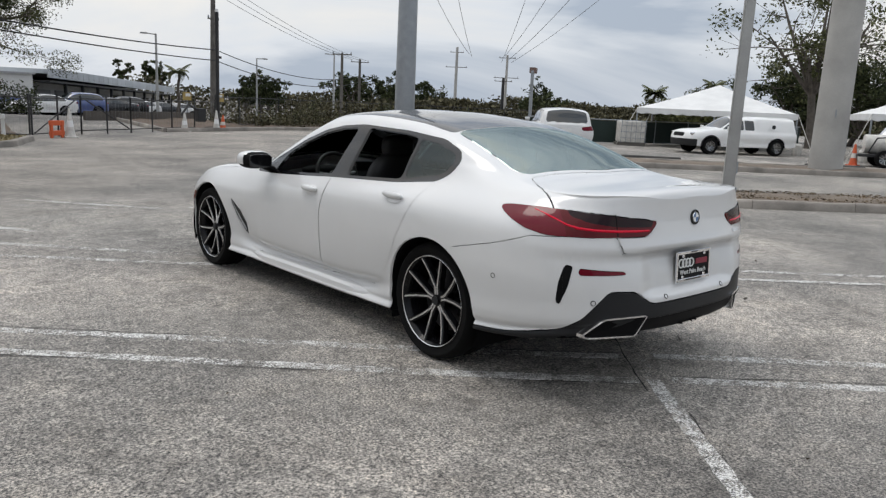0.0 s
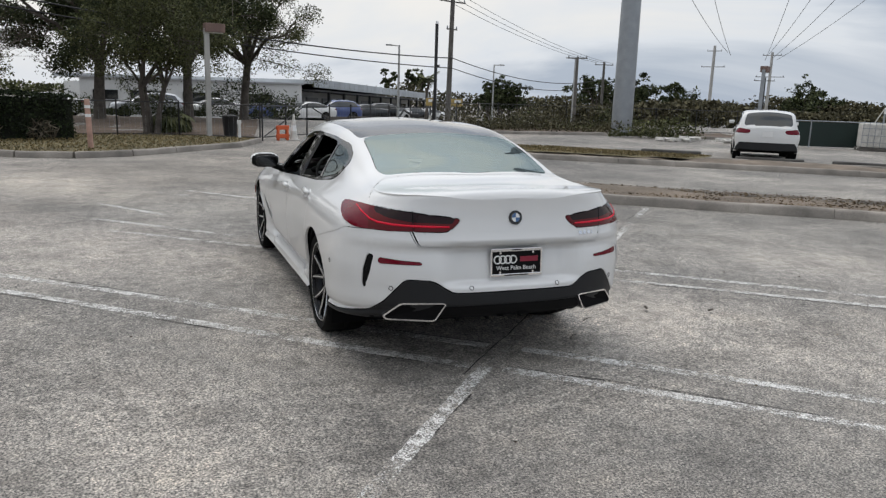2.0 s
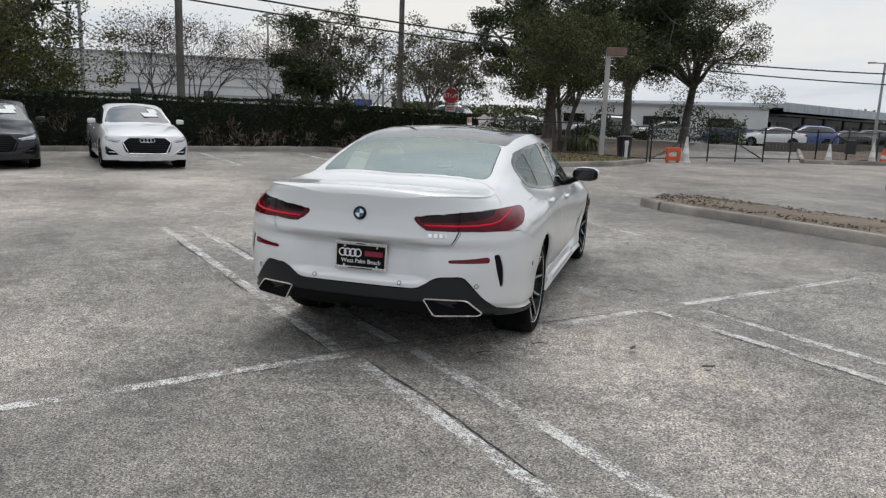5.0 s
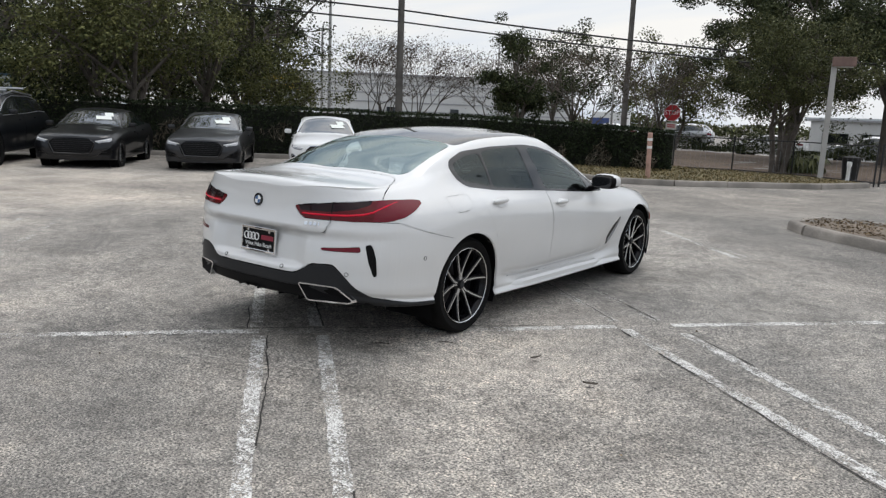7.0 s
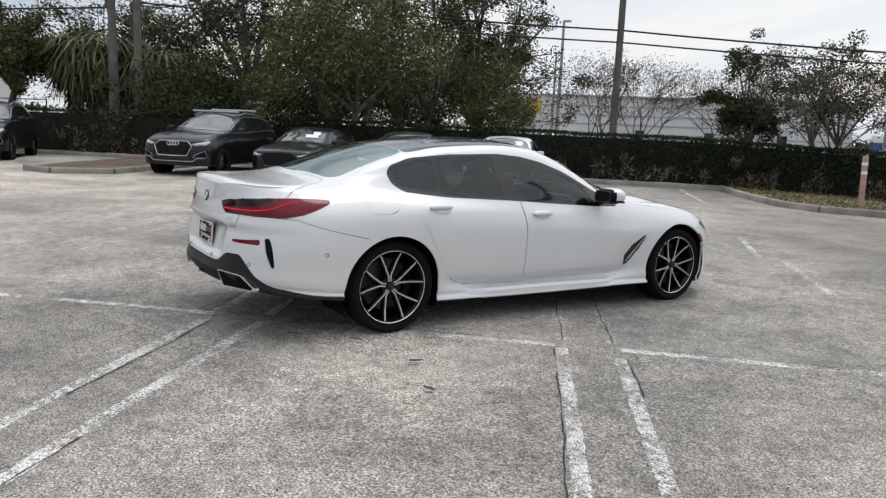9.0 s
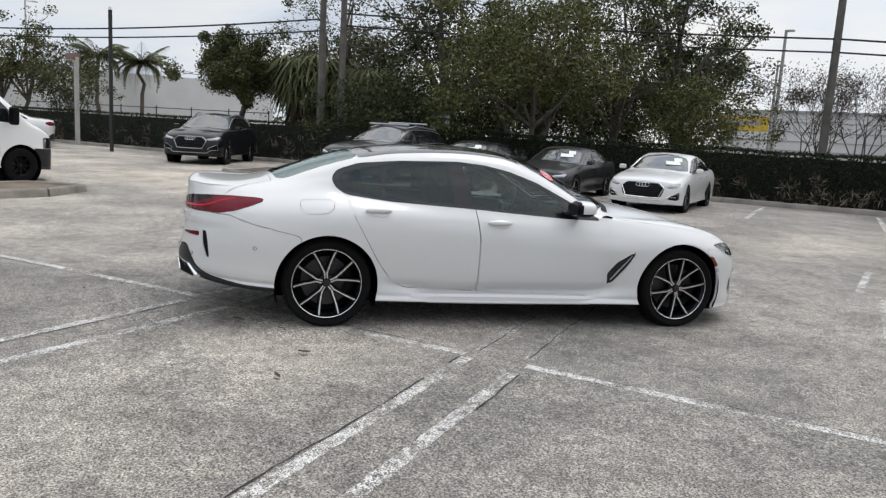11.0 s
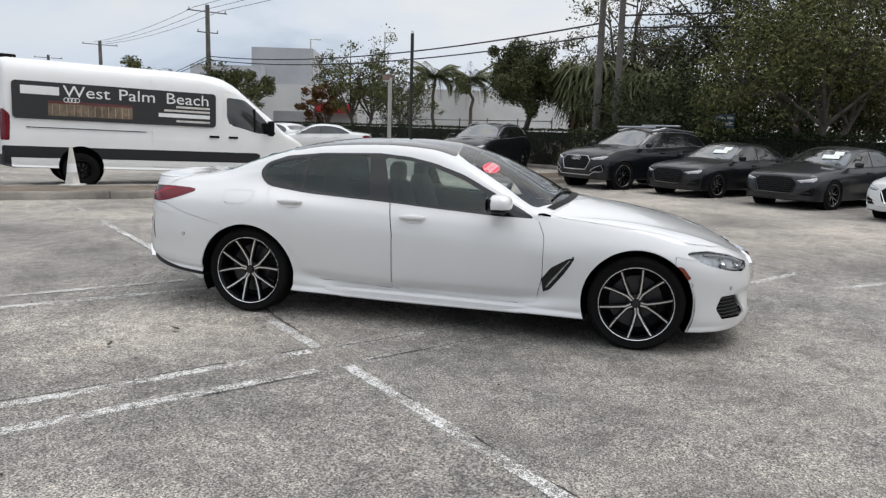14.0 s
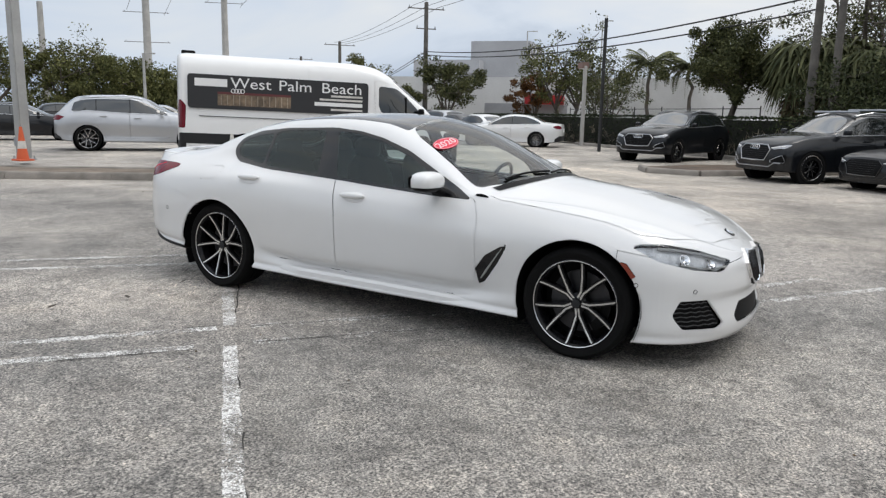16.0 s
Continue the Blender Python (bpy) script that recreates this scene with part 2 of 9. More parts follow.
def leaf_material(name, dark, light):
    m, n, l, b = nodes_of(name)
    isl = n.new("ShaderNodeNewGeometry").outputs["Random Per Island"]
    src = n.new("ShaderNodeTexCoord").outputs["Object"]
    big = noise_tex(n, l, src, 0.8, 3.0)
    c = ramp(n, l, isl, [(0.0, dark), (0.85, light), (1.0, tuple(min(1, v * 1.5) for v in light))])
    c = blend(n, l, c, ramp(n, l, big, [(0.3, (0.7, 0.72, 0.7)), (0.7, (1.15, 1.1, 1.0))]), 1.0, "MULTIPLY")
    l.new(c, b.inputs["Base Color"])
    b.inputs["Roughness"].default_value = 0.65
    b.inputs["Specular IOR Level"].default_value = 0.12
    return m


def paint(name, col, coat=1.0, rough=0.35, metal=0.0, spec=0.5):
    m, n, l, b = nodes_of(name)
    src = n.new("ShaderNodeTexCoord").outputs["Object"]
    film = noise_tex(n, l, src, 2.3, 6.0)
    c = ramp(n, l, film, [(0.3, tuple(v * 0.965 for v in col)), (0.7, col)])
    l.new(c, b.inputs["Base Color"])
    b.inputs["Roughness"].default_value, b.inputs["Metallic"].default_value = rough, metal
    b.inputs["Coat Weight"].default_value, b.inputs["Coat Roughness"].default_value = coat, 0.04
    b.inputs["Specular IOR Level"].default_value = 0.08 if max(col) < 0.05 else spec
    return m


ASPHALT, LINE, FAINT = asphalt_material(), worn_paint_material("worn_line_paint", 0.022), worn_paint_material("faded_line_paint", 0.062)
KERB = surface("kerb_concrete", (0.30, 0.272, 0.24), 0.9, vary=0.45, coarse=1.3, fine=60, bump=0.5, depth=0.006, world_space=True, piece=0.12)
CONCRETE = surface("pole_concrete", (0.42, 0.41, 0.39), 0.85, vary=0.18, coarse=0.9, fine=50, bump=0.3)
DIRT = surface("dry_dirt", (0.20, 0.160, 0.122), 0.95, vary=0.35, coarse=1.6, fine=55, bump=0.9, depth=0.02, world_space=True)
GRASSY = surface("thin_turf", (0.17, 0.145, 0.075), 0.95, vary=0.45, coarse=1.1, fine=40, bump=0.8, depth=0.02, world_space=True)
MULCH = surface("leaf_litter", (0.12, 0.085, 0.06), 0.95, vary=0.4, coarse=1.5, fine=45, bump=0.9, depth=0.02, world_space=True)
WHITE = paint("white_car_paint", (0.69, 0.69, 0.685))
VANWHITE = paint("van_white_paint", (0.80, 0.80, 0.79), 0.6, 0.4)
BLACKP = paint("black_car_paint", (0.006, 0.007, 0.009), 0.75)
GREYP = paint("dark_grey_car_paint", (0.030, 0.031, 0.034), 0.7, metal=0.4)
CHARP = paint("charcoal_car_paint", (0.012, 0.0125, 0.0145), 0.7, metal=0.4)
SILVERP = paint("silver_car_paint", (0.42, 0.43, 0.45), metal=0.6, rough=0.3)
BLUEP = paint("blue_car_paint", (0.045, 0.075, 0.22))
GLOSSBLACK = paint("gloss_black_trim", (0.006, 0.006, 0.007), 1.0, 0.2)
SATINBLACK = surface("satin_black_trim", (0.005, 0.005, 0.0055), 0.5, vary=0.2, spec=0.12)
PLASTIC = surface("dark_grey_plastic", (0.022, 0.0225, 0.024), 0.55, spec=0.25, vary=0.12, fine=200, bump=0.15, depth=0.001)
CHARCOAL = surface("charcoal_valance", (0.017, 0.0175, 0.019), 0.45, vary=0.1, spec=0.25)
CABIN = surface("cabin_black", (0.005, 0.005, 0.0055), 0.8, vary=0.2, spec=0.1)
LEATHER = surface("seat_leather", (0.022, 0.021, 0.021), 0.5, vary=0.2, fine=120, bump=0.2, depth=0.002)
RUBBER = surface("tyre_rubber", (0.007, 0.007, 0.007), 0.85, spec=0.12, vary=0.25, coarse=8, fine=120, bump=0.2)
ALLOY = surface("machined_alloy", (0.72, 0.72, 0.72), 0.22, 1.0, vary=0.06)
RIMBLACK = paint("gloss_black_rim", (0.006, 0.006, 0.007), 0.3, 0.25)
CHROME = surface("chrome", (0.85, 0.85, 0.86), 0.08, 1.0, vary=0.03)
STEEL = surface("brake_steel", (0.07, 0.07, 0.075), 0.4, 1.0, vary=0.2)
GALV = surface("galvanised_steel", (0.34, 0.36, 0.38), 0.55, 0.55, vary=0.12, coarse=2, fine=25)
ALU = surface("weathered_aluminium", (0.40, 0.40, 0.39), 0.55, 0.4, vary=0.15)
DARKSTEEL = surface("black_painted_steel", (0.02, 0.02, 0.021), 0.5, vary=0.25)
RUSTY = surface("faded_brown_lamp_box", (0.20, 0.13, 0.11), 0.8, vary=0.25, coarse=3)
TIMBER = surface("weathered_pole_timber", (0.135, 0.125, 0.113), 0.95, vary=0.3, coarse=2.5, fine=40, bump=0.6, depth=0.01)
BARK = surface("grey_bark", (0.115, 0.098, 0.082), 0.95, vary=0.4, coarse=4, fine=35, bump=0.9, depth=0.02)
WIRE = surface("black_cable", (0.012, 0.012, 0.012), 0.6, vary=0.2)
THINWIRE = surface("grey_cable", (0.16, 0.17, 0.18), 0.6, vary=0.2)
WALLWHITE = surface("white_render", (0.62, 0.62, 0.61), 0.85, vary=0.12, coarse=0.3, fine=8, bump=0.1)
WALLGREY = surface("grey_render", (0.36, 0.365, 0.38), 0.85, vary=0.12, coarse=0.3, fine=8)
ROOFMETAL = surface("pale_metal_roof", (0.50, 0.53, 0.56), 0.5, 0.2, vary=0.15, coarse=0.5, fine=10)
DARKGLASS = paint("dark_window_glass", (0.010, 0.013, 0.014), 1.0, 0.1)
DARKGLASS.node_tree.nodes["Principled BSDF"].inputs["Coat IOR"].default_value = 1.75
TENT = surface("white_tent_fabric", (0.72, 0.72, 0.71), 0.8, vary=0.08, coarse=1.5)
SCREEN = surface("green_wind_screen", (0.016, 0.03, 0.026), 0.85, vary=0.25, coarse=0.8, fine=30)
ORANGE = surface("orange_plastic", (0.62, 0.11, 0.035), 0.6, vary=0.15)
FADEDWHITE = surface("scuffed_white_plastic", (0.62, 0.60, 0.56), 0.7, vary=0.2, coarse=6)
PINKPOST = surface("faded_pink_post", (0.48, 0.30, 0.24), 0.85, vary=0.25, coarse=4)
STOPRED = surface("sign_red", (0.42, 0.02, 0.025), 0.5, vary=0.12)
SIGNWHITE = surface("sign_white", (0.78, 0.78, 0.77), 0.6, vary=0.05)
SIGNBLUE = surface("sign_blue", (0.10, 0.17, 0.24), 0.6, vary=0.2)
OCHRE = surface("faded_yellow_board", (0.44, 0.32, 0.11), 0.7, vary=0.3, coarse=3)
YELLOW = surface("yellow_sign", (0.62, 0.42, 0.04), 0.6, vary=0.15)
REDLENS = paint("red_lamp_lens", (0.135, 0.002, 0.011), 0.45, 0.15, 0.0, 0.1)
DARKLENS = paint("dark_red_lens", (0.10, 0.0025, 0.005), 0.4, 0.15, 0.0, 0.1)
SMOKELENS = paint("smoked_red_lens", (0.014, 0.003, 0.004), 0.4, 0.15)
BRIGHTRED = paint("bright_red_light_bar", (0.72, 0.008, 0.035), 0.3, 0.2, 0.0, 0.1)
AMBER = paint("amber_lens", (0.20, 0.032, 0.015), 0.5, 0.25)
LAMPBOWL = surface("lamp_bowl", (.74, .75, .77), .3, metal=.15, vary=.35, coarse=9, fine=45)
CLEARLENS = glass_material("clear_lamp_lens", (0.9, 0.92, 0.94))
STICKER = surface("red_sticker", (0.72, 0.03, 0.07), 0.5, vary=0.05)
PAPER = surface("window_paper", (0.75, 0.78, 0.74), 0.8, vary=0.06)
GLASS = glass_material("tinted_car_glass", (0.10, 0.14, 0.135), 0.0, 1.55, (0.90, 1.0, 0.98))
DOORGLASS = glass_material("green_door_glass", (0.36, 0.45, 0.435), 0.0, 1.58, (0.90, 1.0, 0.98))
SCREENGLASS = glass_material("windscreen_glass", (0.62, 0.68, 0.66), 0.0, 1.45)
REARGLASS = glass_material("dark_rear_glass", (0.40, 0.48, 0.47), 0.0, 3.6, (0.86, 1.0, 0.98))
LEAF_OAK = leaf_material("oak_leaf", (0.030, 0.038, 0.018), (0.122, 0.130, 0.062))
LEAF_DARK = leaf_material("dark_leaf", (0.018, 0.027, 0.014), (0.080, 0.094, 0.046))
LEAF_PALE = leaf_material("olive_leaf", (0.045, 0.056, 0.022), (0.16, 0.165, 0.07))
LEAF_BROWN = leaf_material("russet_leaf", (0.06, 0.03, 0.015), (0.17, 0.085, 0.035))
LEAF_TWIG = leaf_material("twig_haze", (0.05, 0.04, 0.033), (0.13, 0.105, 0.085))
LEAF_PALM = leaf_material("palm_frond", (0.045, 0.055, 0.028), (0.150, 0.160, 0.085))
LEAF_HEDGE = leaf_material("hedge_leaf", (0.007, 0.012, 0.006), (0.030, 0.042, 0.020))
LEAF_GRASS = leaf_material("grass_blade", (0.08, 0.07, 0.032), (0.24, 0.19, 0.105))
LEAF_STEM = leaf_material("bare_hedge_twig", (0.07, 0.058, 0.046), (0.24, 0.21, 0.17))
LEAF_SCRUB = leaf_material("grey_brown_scrub", (0.036, 0.035, 0.023), (0.125, 0.115, 0.072))
LEAF_DRY = leaf_material("dry_litter", (0.06, 0.042, 0.028), (0.19, 0.14, 0.09))


# ---- building tools ----
U = Vector((math.cos(radians(47.6)), math.sin(radians(47.6)), 0))
V = Vector((-U.y, U.x, 0))


def lot(u, v, z=0.0):
    """A place by the parking grid: u along the rows of stalls, v across them."""
    p = U * u + V * v
    return Vector((p.x, p.y, z))


def mesh_from(name, verts, faces, mats, face_mats=None, smooth=True, normals=None):
    me = bpy.data.meshes.new(name)
    me.from_pydata([tuple(v) for v in verts], [], [tuple(f) for f in faces])
    for m in mats if isinstance(mats, (list, tuple)) else [mats]:
        me.materials.append(m)
    if face_mats is not None:
        me.polygons.foreach_set("material_index", face_mats)
    me.polygons.foreach_set("use_smooth", [smooth] * len(me.polygons))
    me.update()
    if normals is not None:
        me.normals_split_custom_set_from_vertices([tuple(n) for n in normals])
    return me


def link(name, me, parent=None, label="", m=None):
    ob = new(name, me)
    if parent is not None:
        ob.parent = parent
    if m is not None:
        ob.matrix_basis = m
    if label:
        ob["label"] = label
    return ob


def part(name, bm, material, parent=None, label="", smooth=None, m=None):
    """Links a bmesh as one mesh object under a thing or a part. smooth: the angle in degrees up to which edges are rounded."""
    me = bpy.data.meshes.new(name)
    if smooth:
        bm.normal_update()
        for f in bm.faces:
            f.smooth = True
        for e in bm.edges:
            e.smooth = len(e.link_faces) != 2 or e.calc_face_angle(0.0) < radians(smooth)
    bm.to_mesh(me)
    bm.free()
    for k in material if isinstance(material, (list, tuple)) else [material]:
        me.materials.append(k)
    return link(name, me, parent, label, m)


def thing(name, m=None, label="", category="", group="", kind=""):
    ob = new(name)
    ob.empty_display_size = 0.1
    if m is not None:
        ob.matrix_basis = m
    return tagged(ob, label, category, group, kind)


def box(bm, c, s, rot=None, bevel=0.0):
    r = bmesh.ops.create_cube(bm, size=1.0)
    vs = r["verts"]
    mat = Matrix.Translation(c) @ (rot or Matrix.Identity(4)) @ Matrix.Diagonal((*s, 1))
    bmesh.ops.transform(bm, matrix=mat, verts=vs)
    if bevel:
        es = list({e for v in vs for e in v.link_edges})
        bmesh.ops.bevel(bm, geom=es, offset=bevel, segments=2, affect="EDGES", profile=0.6)
    return vs


def one_box(c, s, bevel=0.0, rot=None):
    bm = bmesh.new()
    box(bm, c, s, rot, bevel)
    return bm


def lathe(profile, n=32, axis="Z", cap=False):
    """A solid of revolution from (radius, height) pairs."""
    bm = bmesh.new()
    rings = []
    for r, h in profile:
        ring = []
        for i in range(n):
            a = 2 * math.pi * i / n
            p = (r * math.cos(a), r * math.sin(a), h) if axis == "Z" else (h, r * math.cos(a), r * math.sin(a))
            ring.append(bm.verts.new(p))
        rings.append(ring)
    for a, b in zip(rings, rings[1:]):
        for i in range(n):
            j = (i + 1) % n
            bm.faces.new((a[i], a[j], b[j], b[i]))
    if cap:
        for ring, flip in ((rings[0], True), (rings[-1], False)):
            bm.faces.new(ring[::-1] if flip else ring)
    bmesh.ops.remove_doubles(bm, verts=bm.verts, dist=1e-5)
    bmesh.ops.recalc_face_normals(bm, faces=bm.faces)
    return bm


def tube(bm, pts, radii, n=8, cap=True):
    """A tapered tube along points."""
    pts = [Vector(p) for p in pts]
    if isinstance(radii, (int, float)):
        radii = [radii] * len(pts)
    rings, side = [], None
    for i, p in enumerate(pts):
        d = (pts[min(i + 1, len(pts) - 1)] - pts[max(i - 1, 0)]).normalized()
        if side is None:
            side = d.orthogonal().normalized()
        side = (side - d * side.dot(d)).normalized()
        up = d.cross(side)
        rings.append([bm.verts.new(p + (side * math.cos(2 * math.pi * k / n) + up * math.sin(2 * math.pi * k / n)) * radii[i]) for k in range(n)])
    for a, b in zip(rings, rings[1:]):
        for i in range(n):
            j = (i + 1) % n
            bm.faces.new((a[i], a[j], b[j], b[i]))
    if cap:
        bm.faces.new(rings[0][::-1])
        bm.faces.new(rings[-1])


def one_tube(pts, radii, n=8):
    bm = bmesh.new()
    tube(bm, pts, radii, n)
    return bm


def prism(bm, outline, z0, z1, bevel=0.0):
    """A vertical prism on a plan outline."""
    lo = [bm.verts.new((p[0], p[1], z0)) for p in outline]
    hi = [bm.verts.new((p[0], p[1], z1)) for p in outline]
    n = len(outline)
    top = bm.faces.new(hi)
    bm.faces.new(lo[::-1])
    for i in range(n):
        j = (i + 1) % n
        bm.faces.new((lo[i], lo[j], hi[j], hi[i]))
    bmesh.ops.recalc_face_normals(bm, faces=bm.faces)
    if bevel:
        bmesh.ops.bevel(bm, geom=list(top.edges), offset=bevel, segments=2, affect="EDGES")


def pchip(knots, q):
    """Smooth curve through (place, value) knots, without overshoot."""
    k = sorted(knots)
    x, y = np.array([a for a, _ in k], float), np.array([b for _, b in k], float)
    h, d = np.diff(x), np.diff(y) / np.diff(x)
    m = np.zeros_like(x)
    m[0], m[-1] = d[0], d[-1]
    for i in range(1, len(x) - 1):
        if d[i - 1] * d[i] > 0:
            w1, w2 = 2 * h[i] + h[i - 1], h[i] + 2 * h[i - 1]
            m[i] = (w1 + w2) / (w1 / d[i - 1] + w2 / d[i])
    q = np.clip(np.asarray(q, float), x[0], x[-1])
    i = np.clip(np.searchsorted(x, q) - 1, 0, len(x) - 2)
    t = (q - x[i]) / h[i]
    return (1 + 2 * t) * (1 - t) ** 2 * y[i] + t * (1 - t) ** 2 * h[i] * m[i] + t * t * (3 - 2 * t) * y[i + 1] + t * t * (t - 1) * h[i] * m[i + 1]


def rounded(poly, times=2, r=0.04):
    """Rounds the corners of a closed outline, with a radius that stays small."""
    if not times:
        return np.array(poly, float)
    p, out = np.array(poly, float), []
    for a, b, c in zip(np.roll(p, 1, 0), p, np.roll(p, -1, 0)):
        u, w = a - b, c - b
        lu, lw = np.hypot(*u), np.hypot(*w)
        k = min(r, 0.42 * lu, 0.42 * lw)
        s, e = b + u / max(lu, 1e-9) * k, b + w / max(lw, 1e-9) * k
        out += [(1 - t) ** 2 * s + 2 * t * (1 - t) * b + t * t * e for t in (0.0, 0.3, 0.7, 1.0)]
    return np.array(out)


def inside_of(poly, pts):
    """Signed distance to a closed outline, negative inside."""
    poly, pts = np.array(poly, float), np.asarray(pts, float)
    best, odd = np.full(len(pts), 1e9), np.zeros(len(pts), bool)
    for a, b in zip(poly, np.roll(poly, -1, 0)):
        e, w = b - a, pts - a
        t = np.clip((w @ e) / max(e @ e, 1e-12), 0, 1)
        best = np.minimum(best, np.hypot(*(w - t[:, None] * e).T))
        cross = (a[1] > pts[:, 1]) != (b[1] > pts[:, 1])
        with np.errstate(divide="ignore", invalid="ignore"):
            xi = a[0] + (pts[:, 1] - a[1]) * (b[0] - a[0]) / (b[1] - a[1] if b[1] != a[1] else 1e-12)
        odd ^= cross & (pts[:, 0] < xi)
    return np.where(odd, -best, best)


class Skin:
    """A triangle skin that can be cut along outlines into labelled panels."""

    def __init__(self, verts, tris):
        verts, tris = np.array(verts, float), np.array(tris, int)
        _, first, inv = np.unique(np.round(verts, 5), axis=0, return_index=True, return_inverse=True)
        t = inv.reshape(-1)[tris]
        self.v, self.t = verts[first], t[(t[:, 0] != t[:, 1]) & (t[:, 1] != t[:, 2]) & (t[:, 2] != t[:, 0])]
        self.label = np.array(["body"] * len(self.t), dtype=object)
        fn = np.cross(self.v[self.t[:, 1]] - self.v[self.t[:, 0]], self.v[self.t[:, 2]] - self.v[self.t[:, 0]])
        self.n = np.zeros_like(self.v)
        for k in range(3):
            np.add.at(self.n, self.t[:, k], fn)
        self.n /= np.maximum(np.linalg.norm(self.n, axis=1), 1e-12)[:, None]

    def cut(self, dist, name, only=None):
        """Splits the triangles along dist(v) = 0, and names those inside."""
        d = dist(self.v)
        d = np.where(np.abs(d) < 0.0012, 0.0, d)
        ok = np.ones(len(self.t), bool) if only is None else np.isin(self.label.astype(str), list(only))
        dt = d[self.t]
        mixed = ok & (dt.min(1) < 0) & (dt.max(1) > 0)
        new_t, new_l, made = [], [], {}
        vs, ns, ds = list(self.v), list(self.n), list(d)

        def cross(i, j):
            key = (min(i, j), max(i, j))
            if key not in made:
                f = ds[i] / (ds[i] - ds[j])
                vs.append(vs[i] + f * (vs[j] - vs[i]))
                nn = ns[i] + f * (ns[j] - ns[i])
                ns.append(nn / max(np.linalg.norm(nn), 1e-12))
                ds.append(0.0)
                made[key] = len(vs) - 1
            return made[key]

        for ti in np.nonzero(mixed)[0]:
            neg, pos = [], []
            tri = self.t[ti]
            for a, b in ((0, 1), (1, 2), (2, 0)):
                i, j = tri[a], tri[b]
                if ds[i] <= 0:
                    neg.append(i)
                if ds[i] >= 0:
                    pos.append(i)
                if ds[i] * ds[j] < 0:
                    c = cross(i, j)
                    neg.append(c)
                    pos.append(c)
            for ring, lab in ((neg, name), (pos, self.label[ti])):
                for k in range(1, len(ring) - 1):
                    new_t.append((ring[0], ring[k], ring[k + 1]))
                    new_l.append(lab)
        whole = ok & ~mixed & (dt.max(1) <= 0) & (dt.min(1) < 0)
        self.label[whole] = name
        keep = ~mixed
        self.t = np.vstack([self.t[keep], np.array(new_t, int).reshape(-1, 3)])
        self.label = np.concatenate([self.label[keep], np.array(new_l, dtype=object)])
        self.v, self.n = np.array(vs), np.array(ns)

    def panel(self, name, where, gap=0.0, lip=0.0, push=0.0):
        """Vertices, triangles and normals of the triangles with that label; edges drawn in by gap and folded back by lip."""
        pick = self.t[np.array([w == name for w in self.label]) & where(self.v[self.t].mean(1))]
        if not len(pick):
            return None
        used, inv = np.unique(pick, return_inverse=True)
        t = inv.reshape(-1, 3)
        v, n = self.v[used].copy(), self.n[used].copy()
        v += n * push
        count = {}
        for a, b, c in t:
            for e in ((a, b), (b, c), (c, a)):
                count[e] = count.get(e, 0) + 1
        rim = [e for e in count if (e[1], e[0]) not in count]
        if gap:
            pull, w = np.zeros_like(v), np.zeros(len(v))
            for a, b in rim:
                d = np.cross((n[a] + n[b]) / 2, v[b] - v[a])
                ln = np.linalg.norm(d)
                if ln > 1e-9 and abs(v[a][0]) + abs(v[b][0]) > 1e-3:
                    for i in (a, b):
                        pull[i] += d
                        w[i] += ln
            sel = w > 0
            pl = np.linalg.norm(pull, axis=1)
            sel &= pl > 1e-9
            v[sel] += pull[sel] / pl[sel][:, None] * gap
        if lip and rim:
            extra = {}
            vs, ns, ts = list(v), list(n), list(map(tuple, t))
            for a, b in rim:
                for i in (a, b):
                    if i not in extra:
                        vs.append(v[i] - n[i] * lip)
                        ns.append(n[i])
                        extra[i] = len(vs) - 1
                ts += [(b, a, extra[a]), (b, extra[a], extra[b])]
            v, n, t = np.array(vs), np.array(ns), ts
        return v, [tuple(x) for x in t], n


def panel_part(skin, label, name, material, parent, where=lambda c: np.ones(len(c), bool), gap=0.0, lip=0.0, push=0.0, tag=""):
    got = skin.panel(label, where, gap, lip, push)
    if got is None:
        return None
    v, t, n = got
    return link(name, mesh_from(name, v, t, material, normals=n), parent, tag)


def leaf_mesh(name, pts, size, material, flat=0.0, rng=None, slim=0.5):
    """Many small leaves, each a folded lozenge, at the given points."""
    pts = np.asarray(pts, float)
    n = len(pts)
    rng = rng or np.random.default_rng(5)
    a = rng.normal(size=(n, 3))
    a[:, 2] *= 1 - flat
    a /= np.linalg.norm(a, axis=1)[:, None]
    b = np.cross(a, rng.normal(size=(n, 3)))
    b /= np.maximum(np.linalg.norm(b, axis=1), 1e-9)[:, None]
    s = (np.asarray(size) * (0.6 + 0.8 * rng.random(n)))[:, None]
    c = np.cross(a, b)
    quad = np.stack([pts - a * s * 0.5, pts + b * s * 0.5 * slim + c * s * 0.12, pts + a * s * 0.5, pts - b * s * 0.5 * slim + c * s * 0.12], 1).reshape(-1, 3)
    me = bpy.data.meshes.new(name)
    me.vertices.add(4 * n)
    me.vertices.foreach_set("co", quad.ravel())
    idx = np.arange(4 * n, dtype=np.int32).reshape(n, 4)
    tri = np.concatenate([idx[:, [0, 1, 2]], idx[:, [0, 2, 3]]], 1).reshape(-1, 3)
    me.loops.add(6 * n)
    me.loops.foreach_set("vertex_index", tri.ravel())
    me.polygons.add(2 * n)
    me.polygons.foreach_set("loop_start", np.arange(0, 6 * n, 3, dtype=np.int32))
    me.materials.append(material)
    me.update(calc_edges=True)
    me.validate()
    return me


